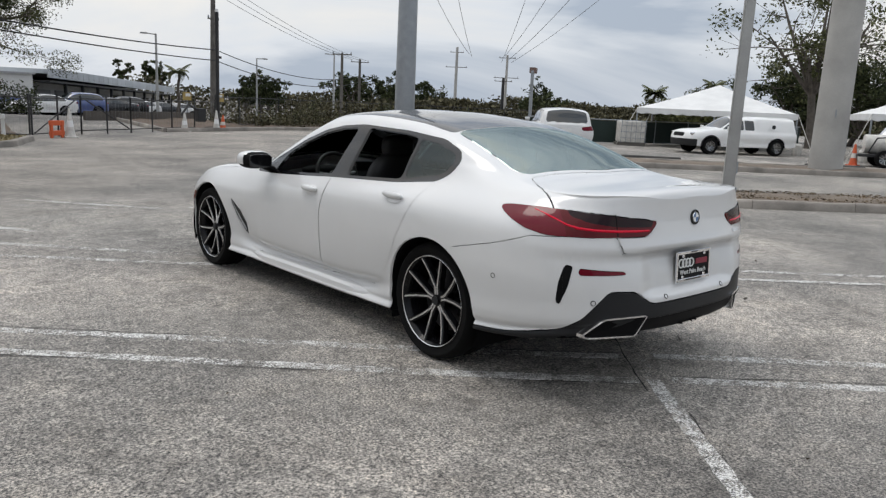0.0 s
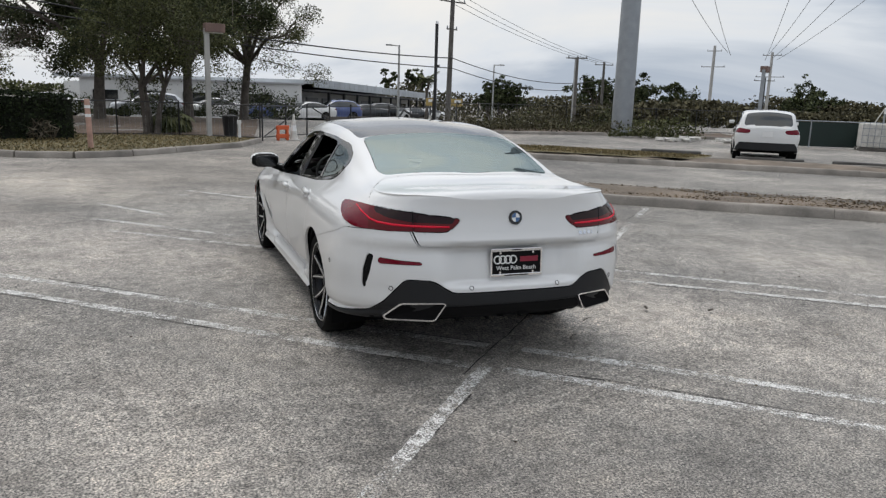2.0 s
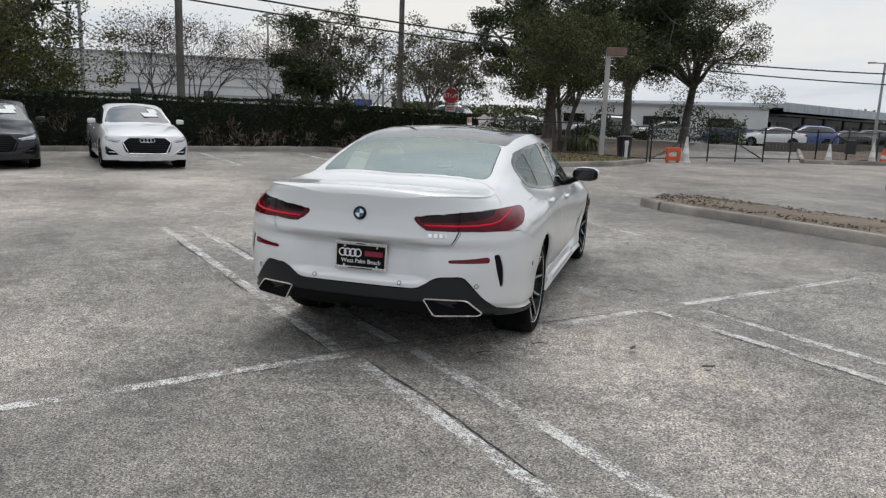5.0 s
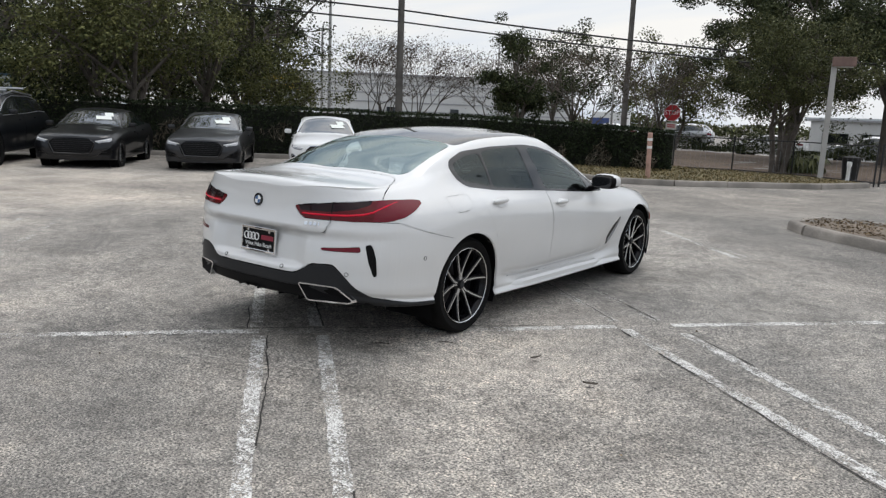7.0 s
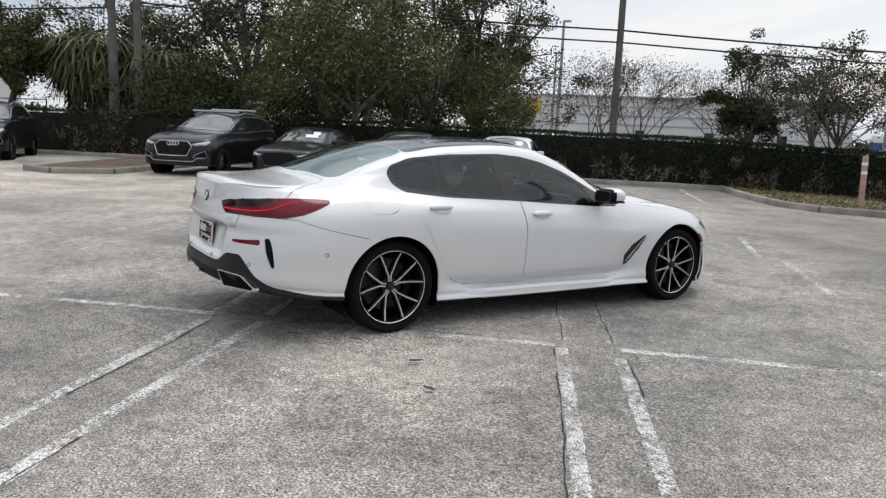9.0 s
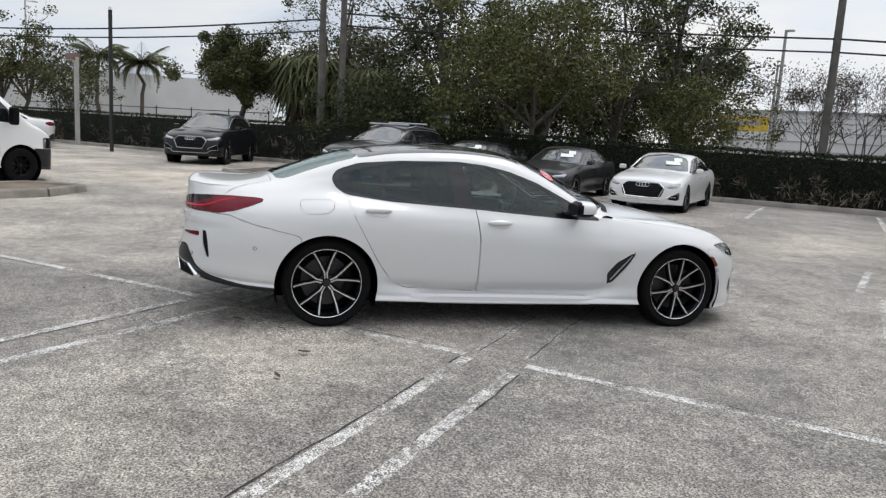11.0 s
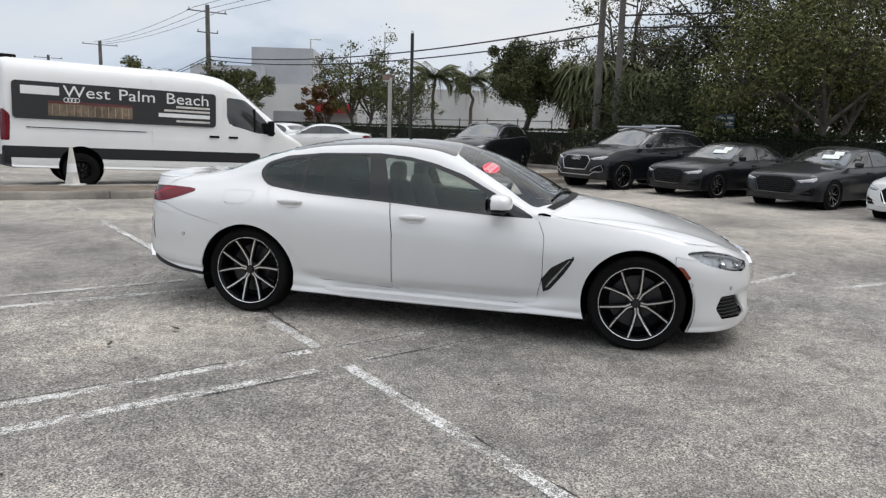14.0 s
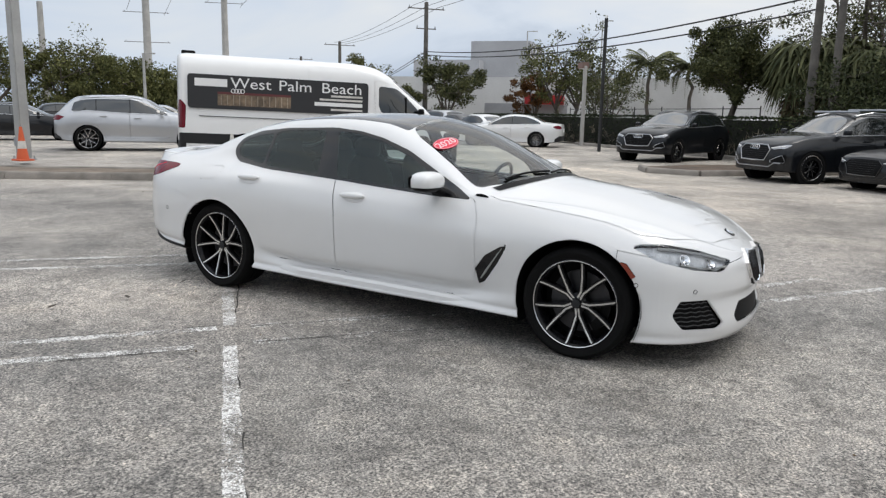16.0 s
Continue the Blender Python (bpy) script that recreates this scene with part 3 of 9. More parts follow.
def text_mesh(words, size, material, m, parent, name, thick=0.002, squeeze=1.0):
    """Flat raised lettering in the built-in font, centred at m."""
    cu = bpy.data.curves.new(name, "FONT")
    cu.body, cu.size, cu.align_x, cu.align_y, cu.extrude, cu.resolution_u = words, size, "CENTER", "CENTER", thick, 3
    tmp = bpy.data.objects.new(name, cu)
    scene.collection.objects.link(tmp)
    me = bpy.data.meshes.new_from_object(tmp.evaluated_get(bpy.context.evaluated_depsgraph_get()))
    bpy.data.objects.remove(tmp)
    bpy.data.curves.remove(cu)
    me.transform(Matrix.Diagonal((squeeze, 1, 1, 1)))
    me.materials.clear()
    me.materials.append(material)
    return link(name, me, parent, "", m)


# ---- ground, kerbs, lines, hedge ----
def dip(x, y):
    """The asphalt sags a little under the coupe's axles."""
    return -0.051 * math.exp(-((y - 1.8) / 1.15) ** 2 / 2 - (x / 1.7) ** 2 / 2) - 0.018 * math.exp(-((y + 1.6) / 0.9) ** 2 / 2 - (x / 1.7) ** 2 / 2)


def fall(x, y):
    """Beyond the gate the ground falls away to the north."""
    t = min(1, max(0, (x + 16) / 10))
    return -0.03 * min(76, max(0, y - 34)) * t * t * (3 - 2 * t)


def ground_sheet():
    k = [-700, -60, -20, -16, -13.5, -11, -8.5] + [-7 + 0.35 * i for i in range(41)] + [14, 34, 60, 110, 700]
    n = len(k)
    verts = [(x, y, dip(x, y) + fall(x, y)) for y in k for x in k]
    faces = [(j * n + i, j * n + i + 1, (j + 1) * n + i + 1, (j + 1) * n + i) for j in range(n - 1) for i in range(n - 1)]
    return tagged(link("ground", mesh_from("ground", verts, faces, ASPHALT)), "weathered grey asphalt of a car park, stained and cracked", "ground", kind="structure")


ground_sheet()


def strip(a, b, width, z0, z1, bevel=0.0):
    """A straight bar on the ground from a to b."""
    a, b = Vector((a[0], a[1], 0)), Vector((b[0], b[1], 0))
    d = (b - a).normalized()
    s = Vector((-d.y, d.x, 0)) * width / 2
    bm = bmesh.new()
    prism(bm, [a - s, b - s, b + s, a + s], z0, z1, bevel)
    return bm


def stall_line(a, b, width=0.105, paint_kind=None):
    """A painted line with a ragged, worn edge, cut into short lengths."""
    rng = random.Random(int(1000 * (a[0] + 7 * a[1])))
    a, b = Vector((a[0], a[1], 0)), Vector((b[0], b[1], 0))
    d = b - a
    n = max(2, int(d.length / 0.06))
    s = Vector((-d.y, d.x, 0)).normalized()
    bm = bmesh.new()
    rows = []
    for i in range(n + 1):
        p = a + d * i / n
        p.z = dip(p.x, p.y)
        w1, w2 = (width / 2 * (1 + rng.uniform(-0.16, 0.12)) for _ in range(2))
        rows.append([bm.verts.new(p + s * w1 + Vector((0, 0, z))) for z in (0.0005, 0.004)] + [bm.verts.new(p - s * w2 + Vector((0, 0, z))) for z in (0.004, 0.0005)])
    for p, q in zip(rows, rows[1:]):
        for k in range(3):
            bm.faces.new((p[k], p[k + 1], q[k + 1], q[k]))
    bmesh.ops.recalc_face_normals(bm, faces=bm.faces)
    return tagged(part("parking_line", bm, paint_kind or LINE), "worn white parking stall line painted on the asphalt", "line", "stall lines", "structure")


# cracks are flat ribbons; the shade down in them is put into this colour
CRACK_SHADE = surface("crack_shadow", (0.030, 0.028, 0.026), 0.9, vary=0.4, coarse=6, fine=60, world_space=True)


def crack(a, b, seed, off=0.0):
    """A thin, broken crack in the asphalt that wanders along a painted line."""
    rng = random.Random(seed)
    a, b = Vector((a[0], a[1], 0)), Vector((b[0], b[1], 0))
    d = b - a
    side = Vector((-d.y, d.x, 0)).normalized()
    n = max(4, int(d.length / 0.09))
    bm, prev, w, run = bmesh.new(), None, off, True
    for i in range(n + 1):
        if rng.random() < 0.09:
            run = not run
        w += rng.uniform(-0.009, 0.009) - 0.12 * (w - off)
        p = a + d * i / n + side * w
        p.z = dip(p.x, p.y) + 0.0055
        hw = rng.uniform(0.002, 0.0062)
        now = (bm.verts.new(p + side * hw), bm.verts.new(p - side * hw))
        if prev and run:
            bm.faces.new((prev[0], prev[1], now[1], now[0]))
        prev = now
    bmesh.ops.recalc_face_normals(bm, faces=bm.faces)
    return tagged(part("pavement_crack", bm, CRACK_SHADE), "thin dark crack running along a painted line", "crack", "pavement cracks", "structure")


for k, (u0, v0, u1, v1, off) in enumerate(((-1.94, -1.54, -2.07, 2.6, 0.06), (-1.53, -1.5, -1.70, 2.4, -0.055), (-1.91, -1.72, -1.84, -5.6, 0.055), (-1.49, -1.72, -1.45, -5.6, 0.05), (.73, -1.5, .52, 1.4, 0.0), (1.09, -1.5, .85, 2.2, 0.0), (.73, -1.72, .93, -5.4, -0.052),
                                           (1.12, -1.85, 1.30, -5.4, 0.055), (-6.6, -1.72, -1.92, -1.61, -0.058), (1.14, -1.64, 4.8, -1.68, 0.055), (-2.1, -1.58, 1.2, -1.66, 0.05))):
    crack(lot(u0, v0), lot(u1, v1), 300 + k, off)
# the spine line between two rows of stalls, in worn lengths, and pairs of stall lines on either side of it
for u0, v0, u1, v1, faint in ((-10.5, -1.80, -6.6, -1.72, 1), (-6.6, -1.72, -1.92, -1.61, 0), (-1.9, -1.61, -0.25, -1.63, 1), (-0.25, -1.64, 0.68, -1.64, 0), (1.14, -1.64, 3.35, -1.66, 0), (3.4, -1.66, 4.9, -1.68, 1), (4.9, -1.68, 5.7, -1.69, 0),
                              (-1.94, -1.54, -2.09, 3.5, 0), (-1.53, -1.5, -1.74, 3.48, 0), (-1.91, -1.72, -1.84, -6.0, 0), (-1.49, -1.72, -1.45, -6.0, 0),
                              (.73, -1.72, .85, -3.9, 0), (1.12, -1.85, 1.22, -3.9, 0), (.85, -3.9, .97, -6.0, 0), (1.22, -3.9, 1.33, -6.0, 0), (.73, -1.5, .52, 1.5, 1), (.52, 1.5, .28, 3.6, 0), (1.09, -1.5, .82, 2.6, 1),
                              (.82, 2.6, .72, 4.3, 0), (1.4, 3.8, 1.63, 5.14, 0), (3.45, 3.0, 3.40, 1.05, 0), (3.36, 5.1, 3.21, 3.26, 0), (3.57, 2.46, 3.56, 1.1, 1), (2.87, 5.76, 3.01, 3.66, 1),
                              (-4.46, .2, -4.66, 3.45, 1), (-4.9, .2, -5.1, 3.45, 1), (-.35, 6.68, .82, 6.42, 1), (-1.25, 6.97, -.75, 6.98, 1)):
    stall_line(lot(u0, v0), lot(u1, v1), 0.086, FAINT if faint else LINE)
# the next row, in front of the parked cars
for u0 in (-9.75, -7.0, -4.35, -1.6, 1.15, 3.9):
    stall_line(lot(u0, 11.6), lot(u0, 15.9))


def kerb_run(pts, name_label, width=0.16, height=0.15, piece=1.5):
    """A kerb of cast lengths with open joints along a line of places."""
    top = thing("kerb", label=name_label, category="kerb", kind="structure")
    pts = [Vector((p[0], p[1], 0)) for p in pts]
    rng = random.Random(int(100 * pts[0].x) + 7)
    for a, b in zip(pts, pts[1:]):
        n = max(1, round((b - a).length / piece))
        cuts = [0.0] + [(i + rng.uniform(-0.28, 0.28)) / n for i in range(1, n)] + [1.0]
        side = Vector((a.y - b.y, b.x - a.x, 0)).normalized()
        for c0, c1 in zip(cuts, cuts[1:]):
            p, q = a.lerp(b, c0), a.lerp(b, c1)
            d = (q - p).normalized() * rng.uniform(0.0005, 0.005)
            p, q = p + side * rng.uniform(-0.008, 0.008), q + side * rng.uniform(-0.008, 0.008)
            bm = bmesh.new()
            m = max(2, int((q - p).length / 0.16))
            rows = []
            for i in range(m + 1):
                c = (p + d).lerp(q - d, i / m)
                w, h = width / 2, height - 0.006 + 0.012 * noise.noise(c * 1.7)
                chip = 0.022 * max(0.0, noise.noise(c * 5.1) - 0.15)
                rows.append([bm.verts.new(c + side * x + Vector((0, 0, z))) for x, z in ((-w - 0.012, -0.02), (-w + chip, h - 0.035 - chip), (-w + 0.022 + chip, h - 0.006 - chip), (-w + 0.05, h), (w - 0.05, h), (w - 0.022, h - 0.006), (w, h - 0.035), (w + 0.012, -0.02))])
            for r0, r1 in zip(rows, rows[1:]):
                for i in range(7):
                    bm.faces.new((r0[i], r0[i + 1], r1[i + 1], r1[i]))
            for r0 in (rows[0], rows[-1]):
                bm.faces.new(r0)
            bmesh.ops.recalc_face_normals(bm, faces=bm.faces)
            part("kerbstone", bm, KERB, top, smooth=40)
    return top


def bed(outline, z, material, name, label, rough=0.03, seed=3, step=0.35, mound=0.0):
    """An uneven sheet of earth or turf within a plan outline."""
    poly = np.array([(p[0], p[1]) for p in outline])
    lo, hi = poly.min(0), poly.max(0)
    nx, ny = max(2, int((hi[0] - lo[0]) / step)), max(2, int((hi[1] - lo[1]) / step))
    xs, ys = np.linspace(lo[0], hi[0], nx), np.linspace(lo[1], hi[1], ny)
    gx, gy = np.meshgrid(xs, ys)
    tri = []
    for j in range(ny - 1):
        for i in range(nx - 1):
            a = j * nx + i
            tri += [(a, a + 1, a + nx + 1), (a, a + nx + 1, a + nx)]
    sk = Skin(np.stack([gx.ravel(), gy.ravel(), np.zeros(gx.size)], 1), tri)
    sk.cut(lambda v: inside_of(poly, v[:, :2]), "bed")
    v, t, n = sk.panel("bed", lambda c: np.ones(len(c), bool))
    v[:, 2] = [z + rough * (noise.fractal(Vector((p[0], p[1], seed)) * 0.9, 0.9, 2.0, 4) - 0.2) for p in v] + mound * np.clip(-inside_of(poly, v[:, :2]) / 0.45 - 0.2, 0, 1)
    return tagged(link(name, mesh_from(name, v, t, material)), label, "ground", kind="structure")


def scatter(outline, n, seed):
    poly = np.array([(p[0], p[1]) for p in outline])
    rng = np.random.default_rng(seed)
    out = np.zeros((0, 2))
    while len(out) < n:
        p = poly.min(0) + rng.random((n * 2, 2)) * (poly.max(0) - poly.min(0))
        out = np.vstack([out, p[inside_of(poly, p) < -0.06]])
    return out[:n]


def blades(outline, n, height, material, name, label, seed, z=0.12, flat=0.0):
    p = scatter(outline, n, seed)
    rng = np.random.default_rng(seed)
    pts = np.column_stack([p, z + height * 0.4 * rng.random(n)])
    me = leaf_mesh(name, pts, height, material, flat, rng, 0.28)
    return tagged(link(name, me), label, name.split("_")[0], kind="stuff")


# divider with the lamp pole, earth on top
ISL1 = [(1.45, 6.45), (1.75, 5.95), (9.6, 0.10), (16.5, -5.1), (17.3, -3.9), (10.4, 1.35), (2.4, 7.35), (1.7, 7.1)]
kerb_run(ISL1[:4], "long cracked concrete kerb of the parking divider")
kerb_run([ISL1[0]] + ISL1[:3:-1], "rear concrete kerb of the parking divider")
bed(ISL1, 0.12, DIRT, "divider_earth", "dry brown earth on top of the parking divider", rough=0.05, step=0.2, mound=0.055)
blades(ISL1, 7000, 0.055, LEAF_DRY, "leaf_litter", "dry leaf litter on the parking divider", 4, 0.145, 0.6)
# second divider, with turf at its end
ISL2 = [(6.75, 12.7), (7.2, 12.25), (11.6, 8.9), (17.6, 4.1), (24.0, -1.0), (25.0, 0.4), (18.9, 5.6), (13.4, 10.0), (9.6, 14.2), (8.3, 14.8), (7.2, 13.9)]
kerb_run(ISL2[:5], "pale concrete kerb of the second divider")
kerb_run([ISL2[0]] + ISL2[:4:-1], "rear concrete kerb of the second divider")
bed(ISL2, 0.12, DIRT, "second_divider_earth", "sandy earth on the second parking divider", rough=0.05, seed=6, mound=0.05)
TURF2 = [(7.0, 12.8), (11.0, 9.7), (12.8, 10.4), (9.5, 14.0), (8.2, 14.5)]
bed(TURF2, 0.19, GRASSY, "divider_turf", "thin yellow-green turf at the divider's end", seed=8)
blades(TURF2, 5200, 0.07, LEAF_GRASS, "grass_tufts", "short dry grass on the divider", 9, 0.20)
# verge by the gate, with turf
VERGE = [lot(5.2, 16.6), lot(5.3, 13.9), lot(5.6, 11.6), lot(6.2, 10.6), lot(7.4, 10.15), lot(11.5, 10.2), lot(13.6, 11.0), lot(13.0, 13.4), lot(10.0, 16.8), lot(7.0, 22.0)]
kerb_run([lot(-30, 16.4), lot(5.2, 16.4)], "concrete kerb along the clipped hedge")
kerb_run(VERGE[:7], "weathered concrete kerb of the grass verge")
bed(VERGE, 0.12, GRASSY, "verge_turf", "patchy green and brown turf beside the gate", seed=11)
blades(VERGE, 9000, 0.075, LEAF_GRASS, "grass_blades", "patchy grass on the verge", 12, 0.13)
HEDGEBED = [lot(-30, 16.5), lot(5.2, 16.5), lot(5.2, 19.5), lot(-30, 19.5)]
bed(HEDGEBED, 0.10, MULCH, "hedge_bed", "brown leaf litter under the hedge", seed=13, step=0.6)
# islands by the van and by the black cars
ISLV = [lot(-9.4, 2.0), lot(-9.9, 3.1), lot(-10.9, 2.6), lot(-11.1, 0.0), lot(-12.6, -8.5), lot(-11.2, -8.6), lot(-9.75, -1.0)]
kerb_run(ISLV + [ISLV[0]], "worn concrete kerb of the earth island beside the van")
bed(ISLV, 0.12, DIRT, "van_island_earth", "bare reddish earth on the island beside the van", seed=15)
ISLE = [lot(-12.6, 9.6), lot(-11.6, 9.2), lot(-10.5, 10.0), lot(-10.6, 16.2), lot(-13.4, 16.2)]
kerb_run(ISLE, "concrete kerb island at the end of the car row")
bed(ISLE, 0.12, MULCH, "end_island_earth", "leaf-strewn earth of the end island", seed=17)
# bare earth under the oaks behind the steel fence
bed([(-12, 23), (-6.5, 18.6), (-3, 19.8), (1.0, 18.6), (2.6, 30), (3.4, 36.5), (-14, 37.4)], 0.05, MULCH, "oak_earth", "bare brown earth under the oaks behind the fence", seed=23, step=0.7, rough=0.08)
# kerb and rough ground by the gate
GATEBED = [(6.4, 22.2), (9.0, 23.3), (12.6, 24.9), (21.0, 24.6), (23.5, 21.5), (26.5, 23.5), (24.0, 34.0), (8.0, 34.0)]
kerb_run([GATEBED[-1]] + GATEBED[:5], "low concrete kerb before the chain-link fence")
bed(GATEBED, 0.10, MULCH, "fence_bed", "brown earth and weeds along the fence", seed=19, step=0.6, rough=0.12)


def hedge(a, b, height, thick, label, n, seed, end=None):
    """A clipped hedge: a near-black block, coloured as the shade inside, under a coat of leaves, with bare twiggy gaps
    low down.
    """
    a, b = Vector((a[0], a[1], 0)), Vector((b[0], b[1], 0))
    d = b - a
    side = Vector((-d.y, d.x, 0)).normalized()
    end = end or height
    top = thing("hedge", label=label, category="hedge")
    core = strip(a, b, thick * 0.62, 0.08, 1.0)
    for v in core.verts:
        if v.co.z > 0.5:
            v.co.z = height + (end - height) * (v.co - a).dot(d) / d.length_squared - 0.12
    part("core", core, surface("hedge_inner_shade", (0.012, 0.014, 0.008), 0.95, vary=0.5, coarse=4, fine=25), top)
    rng = np.random.default_rng(seed)
    face = rng.random(n)
    t, w, h = rng.random(n), rng.random(n) * 2 - 1, rng.random(n)
    tall = height + (end - height) * t
    h = np.where(face < 0.22, 1.0, h)
    w = np.where(face < 0.22, w, np.sign(w + 1e-6) * (1 - 0.25 * rng.random(n) ** 2))
    bulge = np.array([noise.noise(Vector((float(x) * d.length * 0.8, float(y) * 2.2, seed))) for x, y in zip(t, h)])
    open_ = np.array([noise.noise(Vector((float(x) * d.length * 1.5, float(y) * 2.6, seed + 5))) for x, y in zip(t, h)])
    bare = (h < 0.68) & (open_ > 0.06 + 0.35 * (h - 0.3))
    thin = ((h < 0.25) & (rng.random(n) < 0.45)) | (bare & (rng.random(n) < 0.82))
    pts = np.array(a)[None] + np.outer(t, np.array(d)) + np.outer(w * thick / 2 * (1 + 0.14 * bulge), np.array(side))
    pts[:, 2] = 0.06 + h * (tall - 0.06) + np.where(face < 0.22, 0.05 * bulge + 0.07 * rng.random(n) ** 3 - 0.03, 0)
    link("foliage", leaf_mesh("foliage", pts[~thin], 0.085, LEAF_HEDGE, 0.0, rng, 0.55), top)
    link("bare_wood", leaf_mesh("bare_wood", pts[bare & (rng.random(n) < 0.5)], 0.26, LEAF_STEM, -0.6, rng, 0.05), top, "bare grey-brown twigs")
    return top


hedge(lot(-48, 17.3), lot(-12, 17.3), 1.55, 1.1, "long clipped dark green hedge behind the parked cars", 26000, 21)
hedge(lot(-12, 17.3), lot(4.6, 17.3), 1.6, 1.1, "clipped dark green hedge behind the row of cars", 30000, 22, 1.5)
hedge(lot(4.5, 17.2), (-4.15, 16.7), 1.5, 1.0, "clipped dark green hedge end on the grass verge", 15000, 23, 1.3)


# ---- wheels ----
def wheel(parent, m, r=0.335, width=0.245, rim_r=0.262, spokes=10, twin=True, face=ALLOY, well=RIMBLACK, sides=40, far=False):
    """A road wheel, its outer face towards +x. Spokes fan out from the hub in pairs."""
    top = link("wheel", None, parent, "", m)
    h = width / 2
    tyre = lathe([(rim_r - 0.004, -h * 0.86), (rim_r + 0.02, -h * 0.96), (r - 0.03, -h), (r - 0.008, -h * 0.86), (r, -h * 0.55), (r, -h * 0.2), (r - 0.006, -h * 0.18), (r - 0.006, -h * 0.12), (r, -h * 0.1),
                  (r, h * 0.1), (r - 0.006, h * 0.12), (r - 0.006, h * 0.18), (r, h * 0.2), (r, h * 0.55), (r - 0.008, h * 0.86), (r - 0.03, h), (rim_r + 0.02, h * 0.96), (rim_r - 0.004, h * 0.86)], sides, "X")
    part("tyre", tyre, RUBBER, top, smooth=50)
    part("rim", lathe([(rim_r - 0.012, -h * 0.8), (rim_r - 0.03, -h * 0.2), (rim_r - 0.03, h * 0.55), (rim_r - 0.013, h * 0.80), (rim_r - 0.004, h * 0.86), (rim_r + 0.002, h * 0.9), (rim_r - 0.006, h * 0.94), (rim_r - 0.02, h * 0.80)], sides, "X"), well, top, smooth=40)
    part("rim_edge", lathe([(rim_r - 0.008, h * 0.925), (rim_r - 0.005, h * 0.945), (rim_r - 0.006, h * 0.95), (rim_r - 0.010, h * 0.93)], sides, "X"), face, top, smooth=40)
    if far:
        spokes = 5
    part("brake_disc", lathe([(0.06, -0.02), (rim_r * 0.70, -0.02), (rim_r * 0.70, 0.005), (0.06, 0.005)], 28, "X"), STEEL, top, smooth=40)
    if not far:
        bm, prev = bmesh.new(), None
        for k in range(8):
            a0 = -0.55 + k * 0.15
            now = [bm.verts.new((x, q * rim_r * math.cos(a0), q * rim_r * math.sin(a0))) for x, q in ((-0.035, 0.52), (0.035, 0.52), (0.035, 0.74), (-0.035, 0.74))]
            for i in range(4):
                if prev:
                    bm.faces.new((prev[i], prev[(i + 1) % 4], now[(i + 1) % 4], now[i]))
            if k in (0, 7):
                bm.faces.new(now)
            prev = now
        bmesh.ops.recalc_face_normals(bm, faces=bm.faces)
        part("brake_caliper", bm, SATINBLACK, top)
    part("barrel_back", lathe([(0.001, -h * 0.55), (rim_r - 0.02, -h * 0.55), (rim_r - 0.02, -h * 0.5), (0.001, -h * 0.5)], 24, "X"), SATINBLACK, top)
    hub_x = h * 0.62
    step = 2 * math.pi / spokes
    for k in range(spokes):
        a1 = k * step + math.pi / 2
        inner, outer = 0.045, rim_r - 0.018
        if twin and not far:
            side, mid = (1 if k % 2 else -1), (k // 2) * 2 * step + math.pi / 2
            line = [(0.034, 0.26 * side), (rim_r * 0.29, 0.125 * side), (rim_r * 0.62, 0.262 * side), (rim_r * 0.88, 0.318 * side), (outer, 0.335 * side)]
        else:
            mid, line = a1, [(inner + (outer - inner) * q, 0.0) for q in (0.0, 0.3, 0.65, 1.0)]
        for name, mat, half in (("spoke_side", well, False), ("spoke", face, True))[1 if far else 0:]:
            bm = bmesh.new()
            ring = []
            for rr, off in line:
                f = max(0.0, (rr - inner) / (outer - inner))
                a = mid + off
                w = (0.0058 - 0.0012 * f if twin else 0.011) if half else 0.015 - 0.001 * f
                front = hub_x + (h * 0.885 - hub_x) * f ** 1.5 - (0.0 if half else 0.006)
                backx = front - (0.006 if half else 0.035)
                er, et = Vector((0, math.cos(a), math.sin(a))), Vector((0, -math.sin(a), math.cos(a)))
                c = er * rr
                ring.append([bm.verts.new(c + et * s * w * (1 if x == front else 1.25) + Vector((x, 0, 0))) for s, x in ((-1, backx), (-1, front), (1, front), (1, backx))])
            for p, q in zip(ring, ring[1:]):
                for i in range(4):
                    j = (i + 1) % 4
                    bm.faces.new((p[i], q[i], q[j], p[j]))
            bm.faces.new(ring[-1])
            bmesh.ops.recalc_face_normals(bm, faces=bm.faces)
            part(name, bm, mat, top)
    if far:
        return top
    part("hub", lathe([(0.001, hub_x + 0.012), (0.03, hub_x + 0.010), (0.034, hub_x), (0.062, hub_x - 0.012), (0.066, hub_x - 0.05), (0.001, hub_x - 0.05)], 20, "X"), well, top, smooth=40)
    part("hub_cap", lathe([(0.001, hub_x + 0.016), (0.024, hub_x + 0.014), (0.026, hub_x + 0.008)], 16, "X"), PLASTIC, top, smooth=40)
    return top


# ---- the white four-door coupe ----
NOSE, TAIL = 2.375, -2.59
FRONT_AXLE, REAR_AXLE = 1.5115, -1.5115


def end_shape(y, nose=NOSE, tail=TAIL, front_from=1.62, rear_from=-1.95, pf=2.35, pr=3.0):
    """How far the plan narrows towards the nose and the tail, and how near the end a station lies."""
    tf = np.clip((y - front_from) / (nose - front_from), 0, 1)
    tr = np.clip((rear_from - y) / (rear_from - tail), 0, 1)
    return (1 - tf ** pf) ** (1 / pf) * (1 - tr ** pr) ** (1 / pr), tf, tr


